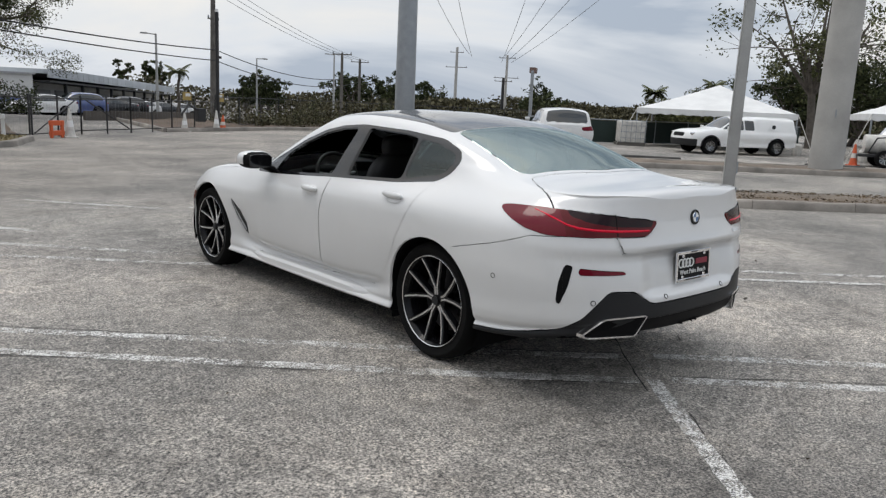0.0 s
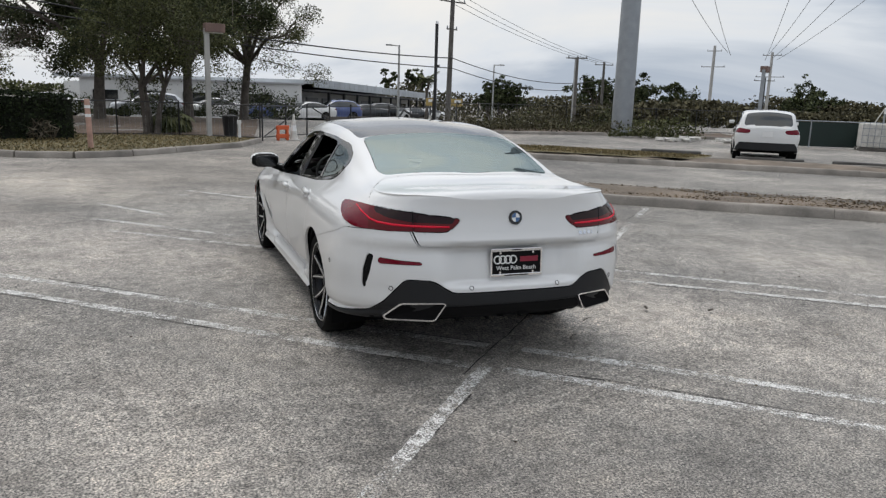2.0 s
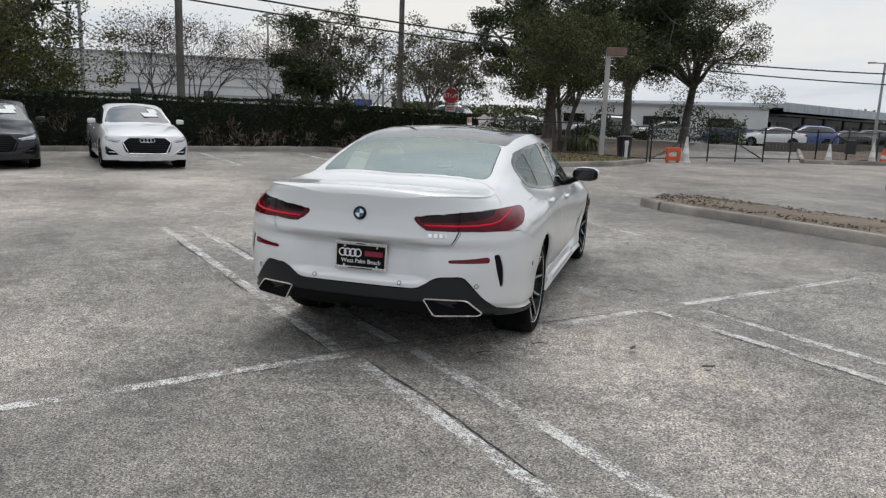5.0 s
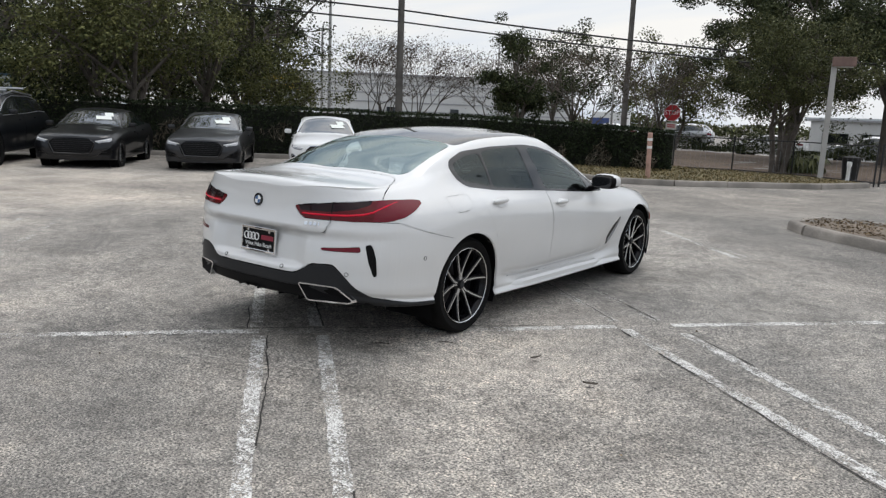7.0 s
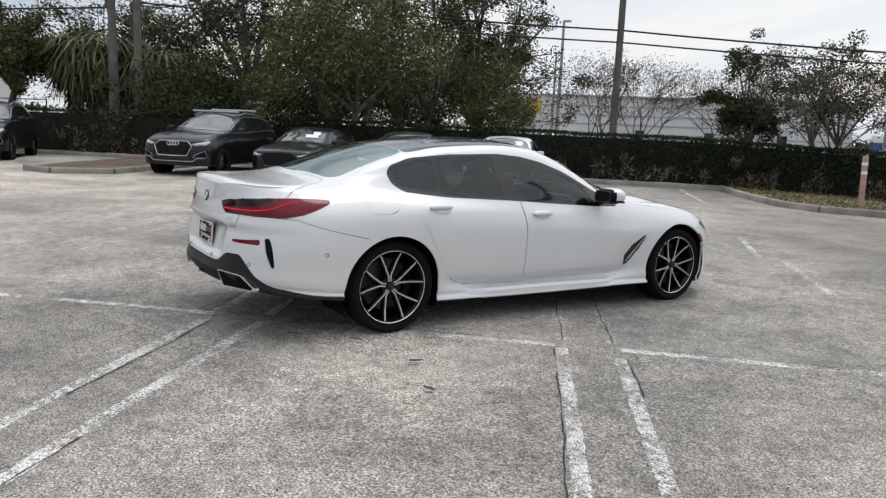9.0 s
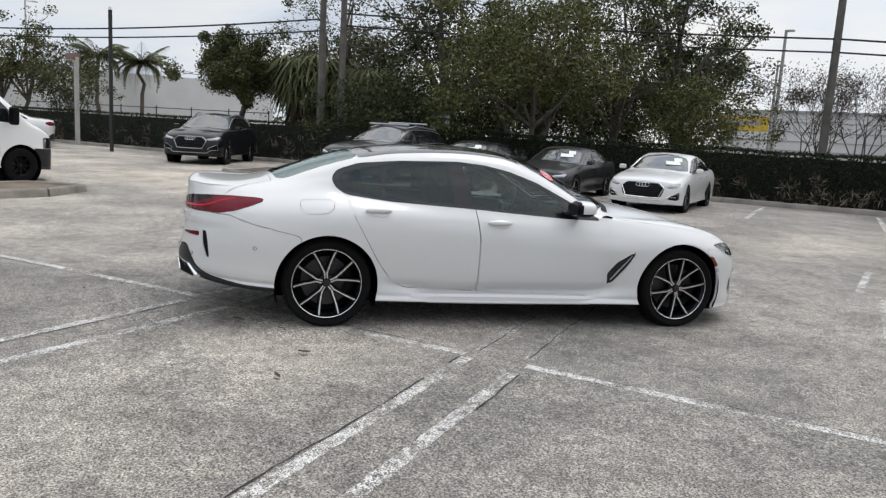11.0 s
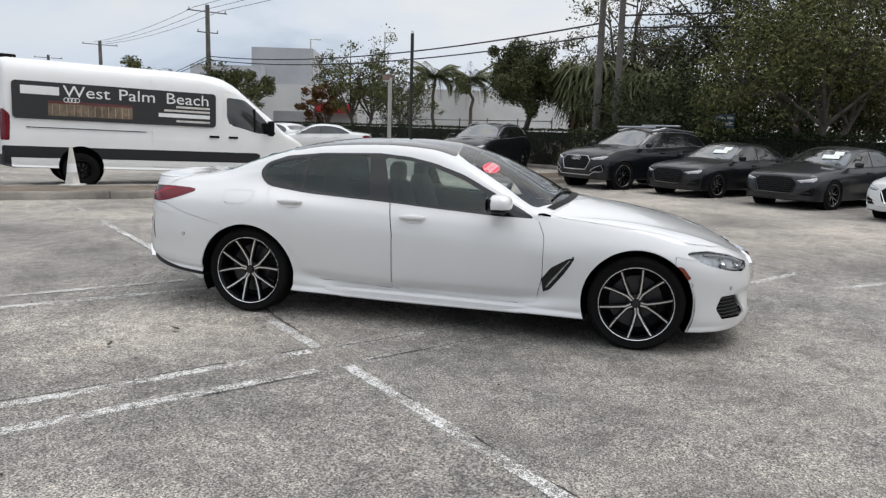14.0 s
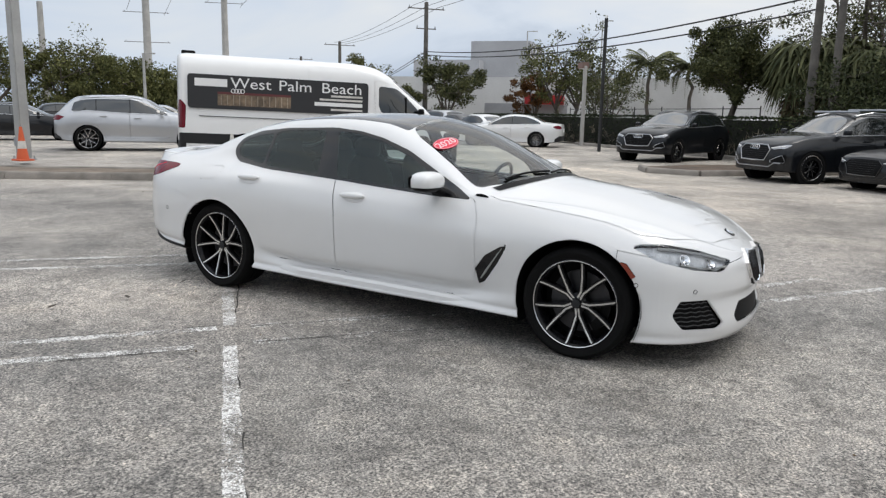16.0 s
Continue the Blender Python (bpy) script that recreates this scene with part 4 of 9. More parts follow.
def stations(nose, tail, front_from, rear_from, pf, pr, mid, end):
    """Places along a car at which its section is taken, crowded towards the rounded ends; nose first."""
    a = np.linspace(0, math.pi / 2, end)
    f, r = front_from + (nose - front_from) * np.sin(a) ** (2 / pf), rear_from + (tail - rear_from) * np.sin(a) ** (2 / pr)
    m = np.linspace(tail, nose, mid)
    y = np.sort(np.concatenate([f, r, m[(m < nose - 0.06) & (m > tail + 0.06)]]))
    keep = np.concatenate([[True], np.diff(y) > 0.00002])
    return y[keep][::-1]


def hero_skin():
    per = 11
    y = stations(NOSE, TAIL, 1.62, -1.95, 2.35, 3.0, 170, 46)
    ns = len(y)
    P = lambda *k: pchip(k, y)
    zb = P((-2.57, .35), (-2.3, .30), (-2.0, .265), (-1.6, .23), (-1.1, .175), (0, .15), (1.1, .14), (1.9, .10), (2.36, .09))
    xb = P((-2.57, .80), (-1.9, .86), (-1.1, .84), (0, .84), (1.1, .84), (1.9, .83), (2.36, .82))
    x2 = P((-2.57, .89), (-1.9, .935), (-1.1, .915), (-.6, .89), (.6, .89), (1.1, .915), (1.9, .93), (2.36, .92))
    z2 = zb + 0.07
    x3 = P((-2.57, .915), (-1.9, .955), (-1.1, .915), (-.7, .852), (.65, .850), (1.1, .915), (1.9, .945), (2.36, .935))
    z3 = P((-2.57, .44), (-1.9, .38), (-1.1, .335), (-.6, .275), (0, .27), (.6, .268), (1.1, .31), (1.9, .32), (2.36, .32))
    x4 = P((-2.57, .935), (-1.9, .968), (-1.4, .968), (-.6, .948), (0, .94), (.9, .945), (1.5, .96), (1.9, .955), (2.36, .94))
    z4 = P((-2.57, .63), (-1.5, .68), (-.6, .66), (.3, .62), (1.5, .58), (2.36, .46))
    x5 = P((-2.57, .92), (-1.9, .93), (-1.4, .94), (-.6, .925), (.8, .915), (1.5, .935), (1.9, .925), (2.36, .90))
    z5 = P((-2.57, .86), (-2.0, .87), (-1.4, .88), (-.3, .81), (.8, .745), (1.5, .705), (1.9, .645), (2.36, .55))
    x6 = P((-2.57, .85), (-2.1, .805), (-1.5, .785), (-1.0, .835), (-.4, .86), (.4, .86), (.8, .85), (1.2, .845), (1.6, .845), (2.1, .81), (2.36, .78))
    z6 = P((-2.59, .995), (-2.545, 1.005), (-2.42, .982), (-2.1, .993), (-1.55, 1.03), (-1.39, 1.015), (-1.0, .975), (-.4, .945), (.4, .885), (.75, .87), (1.0, .86), (1.4, .83), (1.8, .765), (2.1, .685), (2.36, .585))
    x8 = P((-2.59, .80), (-2.4, .76), (-2.1, .665), (-1.9, .62), (-1.8, .605), (-1.3, .605), (-.9, .62), (-.4, .635), (0, .645), (.3, .68), (.6, .735), (.8, .765), (1.2, .68), (2.36, .60))
    z8 = P((-2.59, 1.020), (-2.555, 1.045), (-2.50, 1.050), (-2.4, 1.048), (-2.25, 1.046), (-2.1, 1.053), (-1.9, 1.080), (-1.6, 1.18), (-1.3, 1.262), (-.95, 1.32), (-.45, 1.343), (-.1, 1.315), (.2, 1.215), (.5, 1.06), (.75, .925), (.95, .892), (1.4, .868), (1.8, .805), (2.1, .718), (2.36, .60))
    z10 = P((-2.59, 1.030), (-2.575, 1.054), (-2.555, 1.068), (-2.52, 1.072), (-2.4, 1.066), (-2.25, 1.064), (-2.05, 1.082), (-1.9, 1.13), (-1.6, 1.238), (-1.3, 1.325), (-1.0, 1.378), (-.7, 1.402), (-.35, 1.405), (-.05, 1.385), (.15, 1.345), (.35, 1.285), (.55, 1.20), (.75, 1.105), (.95, .995), (1.1, .968), (1.42, .918), (1.92, .80), (2.18, .712), (2.29, .65), (2.36, .605))
    cabin = P((-2.57, 0), (-1.9, 0), (-1.4, 1), (.3, 1), (.9, 0), (2.36, 0))
    tuck = P((-2.57, 0), (-1.15, 0), (-.7, 1), (.55, 1), (.95, 0), (2.36, 0))
    za = z3 + .085
    xa = x3 + (x4 - x3) * (.085 / (z4 - z3)) + .046 * tuck
    x7, z7 = (x6 + x8) / 2 + .018 * cabin, (z6 + z8) / 2 + .012 * (1 - cabin)
    x9, z9 = x8 * .58, z10 - .30 * (z10 - z8)
    o = np.zeros_like(y)
    xs = np.stack([o, xb, x2, x3, xa, x4, x5, x6, x7, x8, x9, o], 1)
    zs = np.stack([zb, zb, z2, z3, za, z4, z5, z6, z7, z8, z9, z10], 1)
    # resample each section with a smooth curve through its points
    def dense(a, mirror):
        ext = np.concatenate([mirror * a[:, 1:2], a, mirror * a[:, -2:-1]], 1)
        cols = []
        for k in range(a.shape[1] - 1):
            p0, p1, p2, p3 = (ext[:, k + i] for i in range(4))
            for j in range(per):
                t = j / per
                cols.append(0.5 * (2 * p1 + (p2 - p0) * t + (2 * p0 - 5 * p1 + 4 * p2 - p3) * t * t + (3 * p1 - p0 - 3 * p2 + p3) * t ** 3))
        cols.append(a[:, -1])
        return np.stack(cols, 1)
    X, Z = dense(xs, -1), dense(zs, 1)
    X[:, 0] = X[:, -1] = 0
    fac, tf, tr = end_shape(y)
    X = np.maximum(X, 0) * fac[:, None]
    rear = pchip([(.15, .12), (.30, .02), (.36, -.03), (.44, -.055), (.52, -.05), (.62, -.038), (.70, -.02), (.745, -.005), (.77, -.028), (.83, -.01), (.93, .008), (1.0, .012), (1.035, .012), (1.08, .01)], Z)
    front = pchip([(.10, -.03), (.15, .02), (.2, .03), (.30, .01), (.36, .0), (.42, .02), (.55, .0), (.62, -.03), (.70, -.06)], Z)
    Y = y[:, None] + rear * (tr ** 2)[:, None] + front * (tf ** 3)[:, None]
    # sculpted recess round the plate and the vertical vents of the rear bumper
    m = X.shape[1]
    full_x, full_y, full_z = (np.concatenate([s * a, np.flip(a, 1)[:, 1:-1]], 1) for s, a in ((1, X), (1, Y), (1, Z)))
    full_x[:, m:] *= -1
    v = np.stack([full_x, full_y, full_z], 2).reshape(-1, 3)
    k = full_x.shape[1]
    plate = np.clip((0.46 - np.abs(v[:, 0])) / 0.12, 0, 1) * np.clip((v[:, 2] - 0.53) / 0.03, 0, 1) * np.clip((0.765 - v[:, 2]) / 0.02, 0, 1) * (v[:, 1] < -2.2)
    v[:, 1] += 0.045 * plate
    tris = []
    for i in range(ns - 1):
        for j in range(k):
            a, b, c, d = i * k + j, i * k + (j + 1) % k, (i + 1) * k + (j + 1) % k, (i + 1) * k + j
            tris += [(a, b, c), (a, c, d)]
    return Skin(v, tris)


def side_poly(poly, side, times=2, r=0.03):
    p = rounded(poly, times, r)
    return lambda v: np.where(v[:, 0] * side > 0.30, inside_of(p, v[:, 1:3]), 1.0)


def top_poly(poly, zmin, times=2):
    p = rounded([(x, y) for x, y in poly] + [(-x, y) for x, y in reversed(poly) if x > 0], times)
    return lambda v: np.where(v[:, 2] > zmin, inside_of(p, v[:, :2]), 1.0)


def rear_poly(poly, side=0, times=1, ymax=-1.7, r=0.03):
    """An outline wrapped round the tail: distance from the middle measured round the corner, and height."""
    p = rounded(poly, times, r)
    def dist(v):
        q = np.abs(v[:, 0]) + (v[:, 1] + 2.525)
        d = inside_of(p, np.stack([q, v[:, 2]], 1))
        return np.where((v[:, 1] < ymax) & ((v[:, 0] * side >= 0) | (side == 0)), d, 1.0)
    return dist


def front_poly(poly, side=0, times=1, ymin=1.5, r=0.03):
    p = rounded(poly, times, r)
    def dist(v):
        q = np.abs(v[:, 0]) + (2.3 - v[:, 1])
        d = inside_of(p, np.stack([q, v[:, 2]], 1))
        return np.where((v[:, 1] > ymin) & ((v[:, 0] * side >= 0) | (side == 0)), d, 1.0)
    return dist


def on_tail(tree, x, z, off):
    p, n, _, _ = tree.ray_cast(Vector((x, -4, z)), Vector((0, 1, 0)))
    return p + (n if n.y < 0 else -n) * off


def underside(sk, below=0.42):
    """Names the faces under a car that look at the ground."""
    a, b, c = (sk.v[sk.t[:, k]] for k in range(3))
    n = np.cross(b - a, c - a)
    n /= np.maximum(np.linalg.norm(n, axis=1), 1e-12)[:, None]
    m = (a + b + c) / 3
    sk.label[(np.abs(n[:, 2]) > 0.75) & (m[:, 2] < below) & ((np.abs(m[:, 0]) < 0.80) | (m[:, 2] < 0.235))] = "underbody"


def hero_car():
    from mathutils.bvhtree import BVHTree
    car = thing("coupe", label="white four-door coupe with black roof and two-tone alloy wheels", category="car")
    sk = hero_skin()
    underside(sk)
    tree = BVHTree.FromPolygons([tuple(p) for p in sk.v], [tuple(t) for t in sk.t])
    R, L = 1, -1
    dlo = [(-1.485, 1.125), (-1.44, 1.185), (-1.27, 1.242), (-.95, 1.275), (-.48, 1.29), (-.25, 1.272), (-.04, 1.23), (.2, 1.15), (.48, 1.01), (.76, .866), (.45, .874), (-.03, .906), (-.46, .937), (-1.04, .967), (-1.38, 1.006), (-1.46, 1.06)]
    frontg = [(-.445, 1.268), (-.25, 1.252), (-.05, 1.208), (.2, 1.118), (.38, 1.028), (.46, .892), (-.03, .922), (-.345, .944)]
    rearg = [(-.56, 1.272), (-.95, 1.256), (-1.068, 1.238), (-1.072, .986), (-.52, .955)]
    quarter = [(-1.092, 1.232), (-1.26, 1.21), (-1.41, 1.165), (-1.44, 1.12), (-1.40, 1.045), (-1.096, .993)]
    doorf = [(.775, .878), (.835, .75), (.835, .45), (.79, .245), (.6, .235), (-.31, .262), (-.31, .70), (-.35, .944), (-.03, .907), (.45, .875)]
    doorr = [(-.352, .945), (-.313, .70), (-.313, .262), (-.9, .295), (-1.01, .345), (-1.13, .51), (-1.32, .85), (-1.375, 1.008), (-1.04, .968), (-.46, .938)]
    for s in (R, L):
        for ax in (FRONT_AXLE, REAR_AXLE):
            sk.cut(lambda v, s=s, ax=ax: np.where(v[:, 0] * s > 0.45, np.hypot(v[:, 1] - ax, v[:, 2] - (0.30 if ax > 0 else 0.312)) - 0.392, 1.0), "hole")
        sk.cut(side_poly(dlo, s), "trim", ["body"])
        sk.cut(side_poly(frontg, s), "front_glass", ["trim"])
        sk.cut(side_poly(rearg, s), "rear_glass", ["trim"])
        sk.cut(side_poly(quarter, s), "quarter_glass", ["trim"])
        sk.cut(side_poly(doorf, s), "front_door", ["body"])
        sk.cut(side_poly(doorr, s), "rear_door", ["body"])
        sk.cut(side_poly([(-1.73, .96), (-1.465, .967), (-1.475, .90), (-1.53, .865), (-1.68, .858), (-1.72, .89)], s), "fuel_flap" if s == R else "body", ["body"])
        sk.cut(side_poly([(.845, .325), (.828, .43), (.90, .525), (1.06, .622), (1.055, .585), (.99, .48), (.89, .35)], s, 1, .008), "fender_vent", ["body"])
    sk.cut(top_poly([(0, 0.985), (.52, .925), (.745, .755), (.682, .50), (.612, .20), (.53, .10), (0, .045)], .85), "windscreen", ["body"])
    sk.cut(top_poly([(0, -1.285), (.50, -1.265), (.565, -1.29), (.605, -1.80), (.57, -1.895), (0, -1.96)], .95), "back_glass", ["body"])
    sk.cut(top_poly([(0, .04), (.53, .095), (.60, .10), (.612, -.40), (.588, -1.2), (.57, -1.275), (.50, -1.26), (0, -1.28)], 1.1), "roof", ["body"])
    sk.cut(top_poly([(0, 1.02), (.55, .96), (.80, .85), (.833, .93), (.845, 1.4), (.835, 1.85), (.72, 2.02), (.45, 2.18), (0, 2.25)], .55), "bonnet", ["body"])
    lamp = [(.282, .914), (.315, .880), (.36, .846), (.62, .846), (.90, .845), (1.10, .846), (1.24, .868), (1.34, .902), (1.40, .935), (1.405, .952), (1.33, .962), (1.12, .968), (.98, .966), (.86, .961), (.64, .948), (.40, .927)]
    sk.cut(rear_poly(lamp, r=.02), "tail_lamp", ["body"])
    sk.cut(rear_poly([(.30, .97), (.335, .888), (.62, .896), (.80, .914), (.93, .94), (.99, 1.02), (.6, 1.02)], r=.012), "lamp_smoke", ["tail_lamp"])
    sk.cut(rear_poly([(.94, .80), (.97, .90), (1.05, 1.05), (1.7, 1.05), (1.7, .7)], times=0, ymax=-1.6), "lamp_outer", ["tail_lamp"])
    sk.cut(rear_poly([(-.3, .5), (.28, .5), (.42, .572), (.62, .578), (.80, .44), (.95, .375), (1.3, .325), (1.78, .275), (1.78, -.2), (-.3, -.2)], times=1), "valance", ["body"])
    sk.cut(rear_poly([(-.3, .42), (.34, .42), (.45, .30), (.45, -.2), (-.3, -.2)], times=0), "valance_low", ["valance"])
    boot = top_poly([(0, -1.985), (.60, -1.93), (.68, -2.05), (.83, -2.34), (.87, -2.9), (0, -2.9)], .90, 1)
    face = rear_poly([(-.3, 1.3), (.62, 1.3), (.62, .865), (.53, .757), (-.3, .757)], times=0, ymax=-2.15)
    sk.cut(lambda v: np.minimum(boot(v), face(v)), "boot_lid", ["body"])
    sk.cut(rear_poly([(-.3, .75), (.535, .75), (.63, .86), (1.2, .835), (1.42, .775), (1.78, .69), (1.78, -.2), (-.3, -.2)], times=0, ymax=-1.6), "rear_bumper", ["body"])
    sk.cut(rear_poly([(.50, .660), (.51, .674), (.84, .692), (.855, .686), (.845, .664), (.84, .660)], times=0), "reflector", ["rear_bumper", "body"])
    sk.cut(rear_poly([(.895, .700), (.95, .708), (.985, .62), (.997, .505), (.967, .51), (.922, .60)], times=0), "rear_vent", ["rear_bumper", "body"])
    head = [(1.365, .679), (1.29, .694), (1.10, .694), (.81, .658), (.44, .585), (.58, .532), (.90, .558), (1.19, .607)]
    sk.cut(front_poly(head, r=.012), "head_lamp", ["body", "bonnet"])
    sk.cut(front_poly([(.72, .372), (.99, .372), (1.05, .285), (.95, .205), (.60, .195), (.53, .225)], r=.015), "fog_vent", ["body"])
    sk.cut(front_poly([(-.3, .325), (.31, .325), (.39, .25), (.33, .20), (-.3, .20)], r=.015), "lower_grille", ["body"])
    sk.cut(front_poly([(.68, .56), (1.02, .60), (1.50, .66), (1.9, .60), (1.9, -.2), (-.3, -.2), (-.3, .62)], times=0, ymin=1.75), "front_bumper", ["body"])
    for s in (R, L):
        sk.cut(side_poly([(1.775, .585), (1.806, .597), (1.872, .512), (1.838, .496)], s, 0), "side_marker", ["body", "front_bumper"])
    right, left = lambda c: c[:, 0] > 0, lambda c: c[:, 0] < 0
    g, lip = 0.0045, 0.016
    panel_part(sk, "body", "body", WHITE, car, gap=0.0015, lip=lip)
    thin = 0.0026
    for name, mat, tag in (("bonnet", WHITE, ""), ("roof", GLOSSBLACK, "gloss black roof panel"), ("windscreen", SCREENGLASS, ""), ("back_glass", REARGLASS, "dark tinted rear window"), ("boot_lid", WHITE, "white boot lid with a ducktail lip"), ("rear_bumper", WHITE, ""), ("front_bumper", WHITE, ""), ("valance", CHARCOAL, "charcoal rear valance")):
        panel_part(sk, name, name, mat, car, gap=0.005 if name == "back_glass" else 0.0015 if name in ("windscreen", "roof") else thin if "bumper" in name else 0.0065 if name == "boot_lid" else g, lip=0.012 if mat in (SCREENGLASS, REARGLASS) else lip, tag=tag)
    for where, s in ((right, R), (left, L)):
        panel_part(sk, "front_door", "front_door", WHITE, car, where, 0.003, lip)
        panel_part(sk, "rear_door", "rear_door", WHITE, car, where, 0.003, lip)
        panel_part(sk, "trim", "window_trim", GLOSSBLACK, car, where, 0.0, 0.02, 0.003, "gloss black window surround")
        if s == R:
            panel_part(sk, "front_glass", "front_window", DOORGLASS, car, where, 0, 0.004)
            panel_part(sk, "rear_glass", "rear_window", GLASS, car, where, 0, 0.004)
        panel_part(sk, "quarter_glass", "quarter_window", GLASS, car, where, 0, 0.004)
        lens = panel_part(sk, "tail_lamp", "tail_lamp", DARKLENS, car, where, 0.0, 0.03, 0.004, "red tail lamp with smoked upper half")
        panel_part(sk, "lamp_smoke", "smoked_lens", SMOKELENS, lens, where, 0.0, 0.01, 0.004)
        panel_part(sk, "lamp_outer", "outer_lens", REDLENS, lens, where, 0.0, 0.01, 0.004)
        bar = [on_tail(tree, s * x, z, 0.003) for x, z in ((.40, .872), (.49, .872), (.60, .874), (.70, .878), (.77, .886), (.805, .90), (.83, .93), (.835, .955))]
        part("light_bar", one_tube(bar, [.005, .007, .007, .007, .007, .006, .006, .004], 6), BRIGHTRED, lens, "bright red light bar", 60)
        part("lamp_joint", one_tube([on_tail(tree, s * .598, z, 0.003) for z in (.85, .88, .91, .955)], .0035, 5), SATINBLACK, lens)
        panel_part(sk, "side_marker", "side_marker", AMBER, car, where, 0.0, 0.01, 0.003, "amber side marker lamp")
        panel_part(sk, "reflector", "rear_reflector", REDLENS, car, where, 0.0, 0.01, 0.003)
        panel_part(sk, "rear_vent", "bumper_vent", SATINBLACK, car, where, 0.0, 0.02, -0.006)
        panel_part(sk, "fender_vent", "fender_vent", GLOSSBLACK, car, where, 0.0, 0.02, -0.008, "black slanted vent behind the front wheel")
        panel_part(sk, "head_lamp", "head_lamp_lens", CLEARLENS, car, where, 0.001, 0.02, 0.0, "clear slim head lamp")
        panel_part(sk, "head_lamp", "head_lamp_back", LAMPBOWL, car, where, 0.004, 0.0, -0.035)
        panel_part(sk, "fog_vent", "bumper_intake", SATINBLACK, car, where, 0.0, 0.02, -0.03, "black honeycomb bumper intake")
    panel_part(sk, "underbody", "underbody", CABIN, car, tag="black under-body panels")
    panel_part(sk, "valance_low", "valance_insert", SATINBLACK, car, lambda c: c[:, 1] < -2.5, lip=0.02)
    panel_part(sk, "fuel_flap", "fuel_flap", WHITE, car, right, 0.0025, 0.02)
    panel_part(sk, "lower_grille", "lower_grille", SATINBLACK, car, gap=0.0, lip=0.03, push=-0.02)
    # dark lining behind the painted panels of the cabin
    inner = lambda c: (c[:, 1] > -1.92) & (c[:, 1] < 1.02) & (c[:, 2] > 0.45)
    for name in ("body", "front_door", "rear_door"):
        for s in (R, L):
            panel_part(sk, name, "cabin_lining", CABIN, car, lambda c, s=s: inner(c) & (c[:, 0] * s > 0), push=-0.036)
    panel_part(sk, "roof", "headlining", CABIN, car, inner, push=-0.036)
    # dark under-tray and wheel housings behind the panels
    part("under_tray", one_box((0, 0.1, 0.19), (1.5, 3.3, 0.08), 0.02), CABIN, car)
    for s in (R, L):
        for ax in (FRONT_AXLE, REAR_AXLE):
            bm = bmesh.new()
            n = 20
            rings = []
            for x in (0.50, 0.915):
                rings.append([bm.verts.new((s * x, ax + 0.402 * math.cos(a), (0.30 if ax > 0 else 0.312) + 0.402 * math.sin(a))) for a in (math.radians(-25 + 230 * i / n) for i in range(n + 1))])
            for i in range(n):
                bm.faces.new((rings[0][i], rings[0][i + 1], rings[1][i + 1], rings[1][i]))
            bm.faces.new(rings[0])
            part("wheel_housing", bm, CABIN, car, smooth=40)
            wide = 0.245 if ax > 0 else 0.28
            out = 0.93 - wide / 2
            wheel(car, Matrix.Translation((s * (out - 0.003), ax, 0.297 if ax > 0 else 0.328)) @ (Matrix.Identity(4) if s > 0 else Matrix.Rotation(math.pi, 4, "Z")) @ Matrix.Rotation(-0.46 if ax > 0 else 0.09, 4, "X"), 0.345, wide, 0.272)
    return car, sk, tree


COUPE, COUPE_SKIN, COUPE_TREE = hero_car()


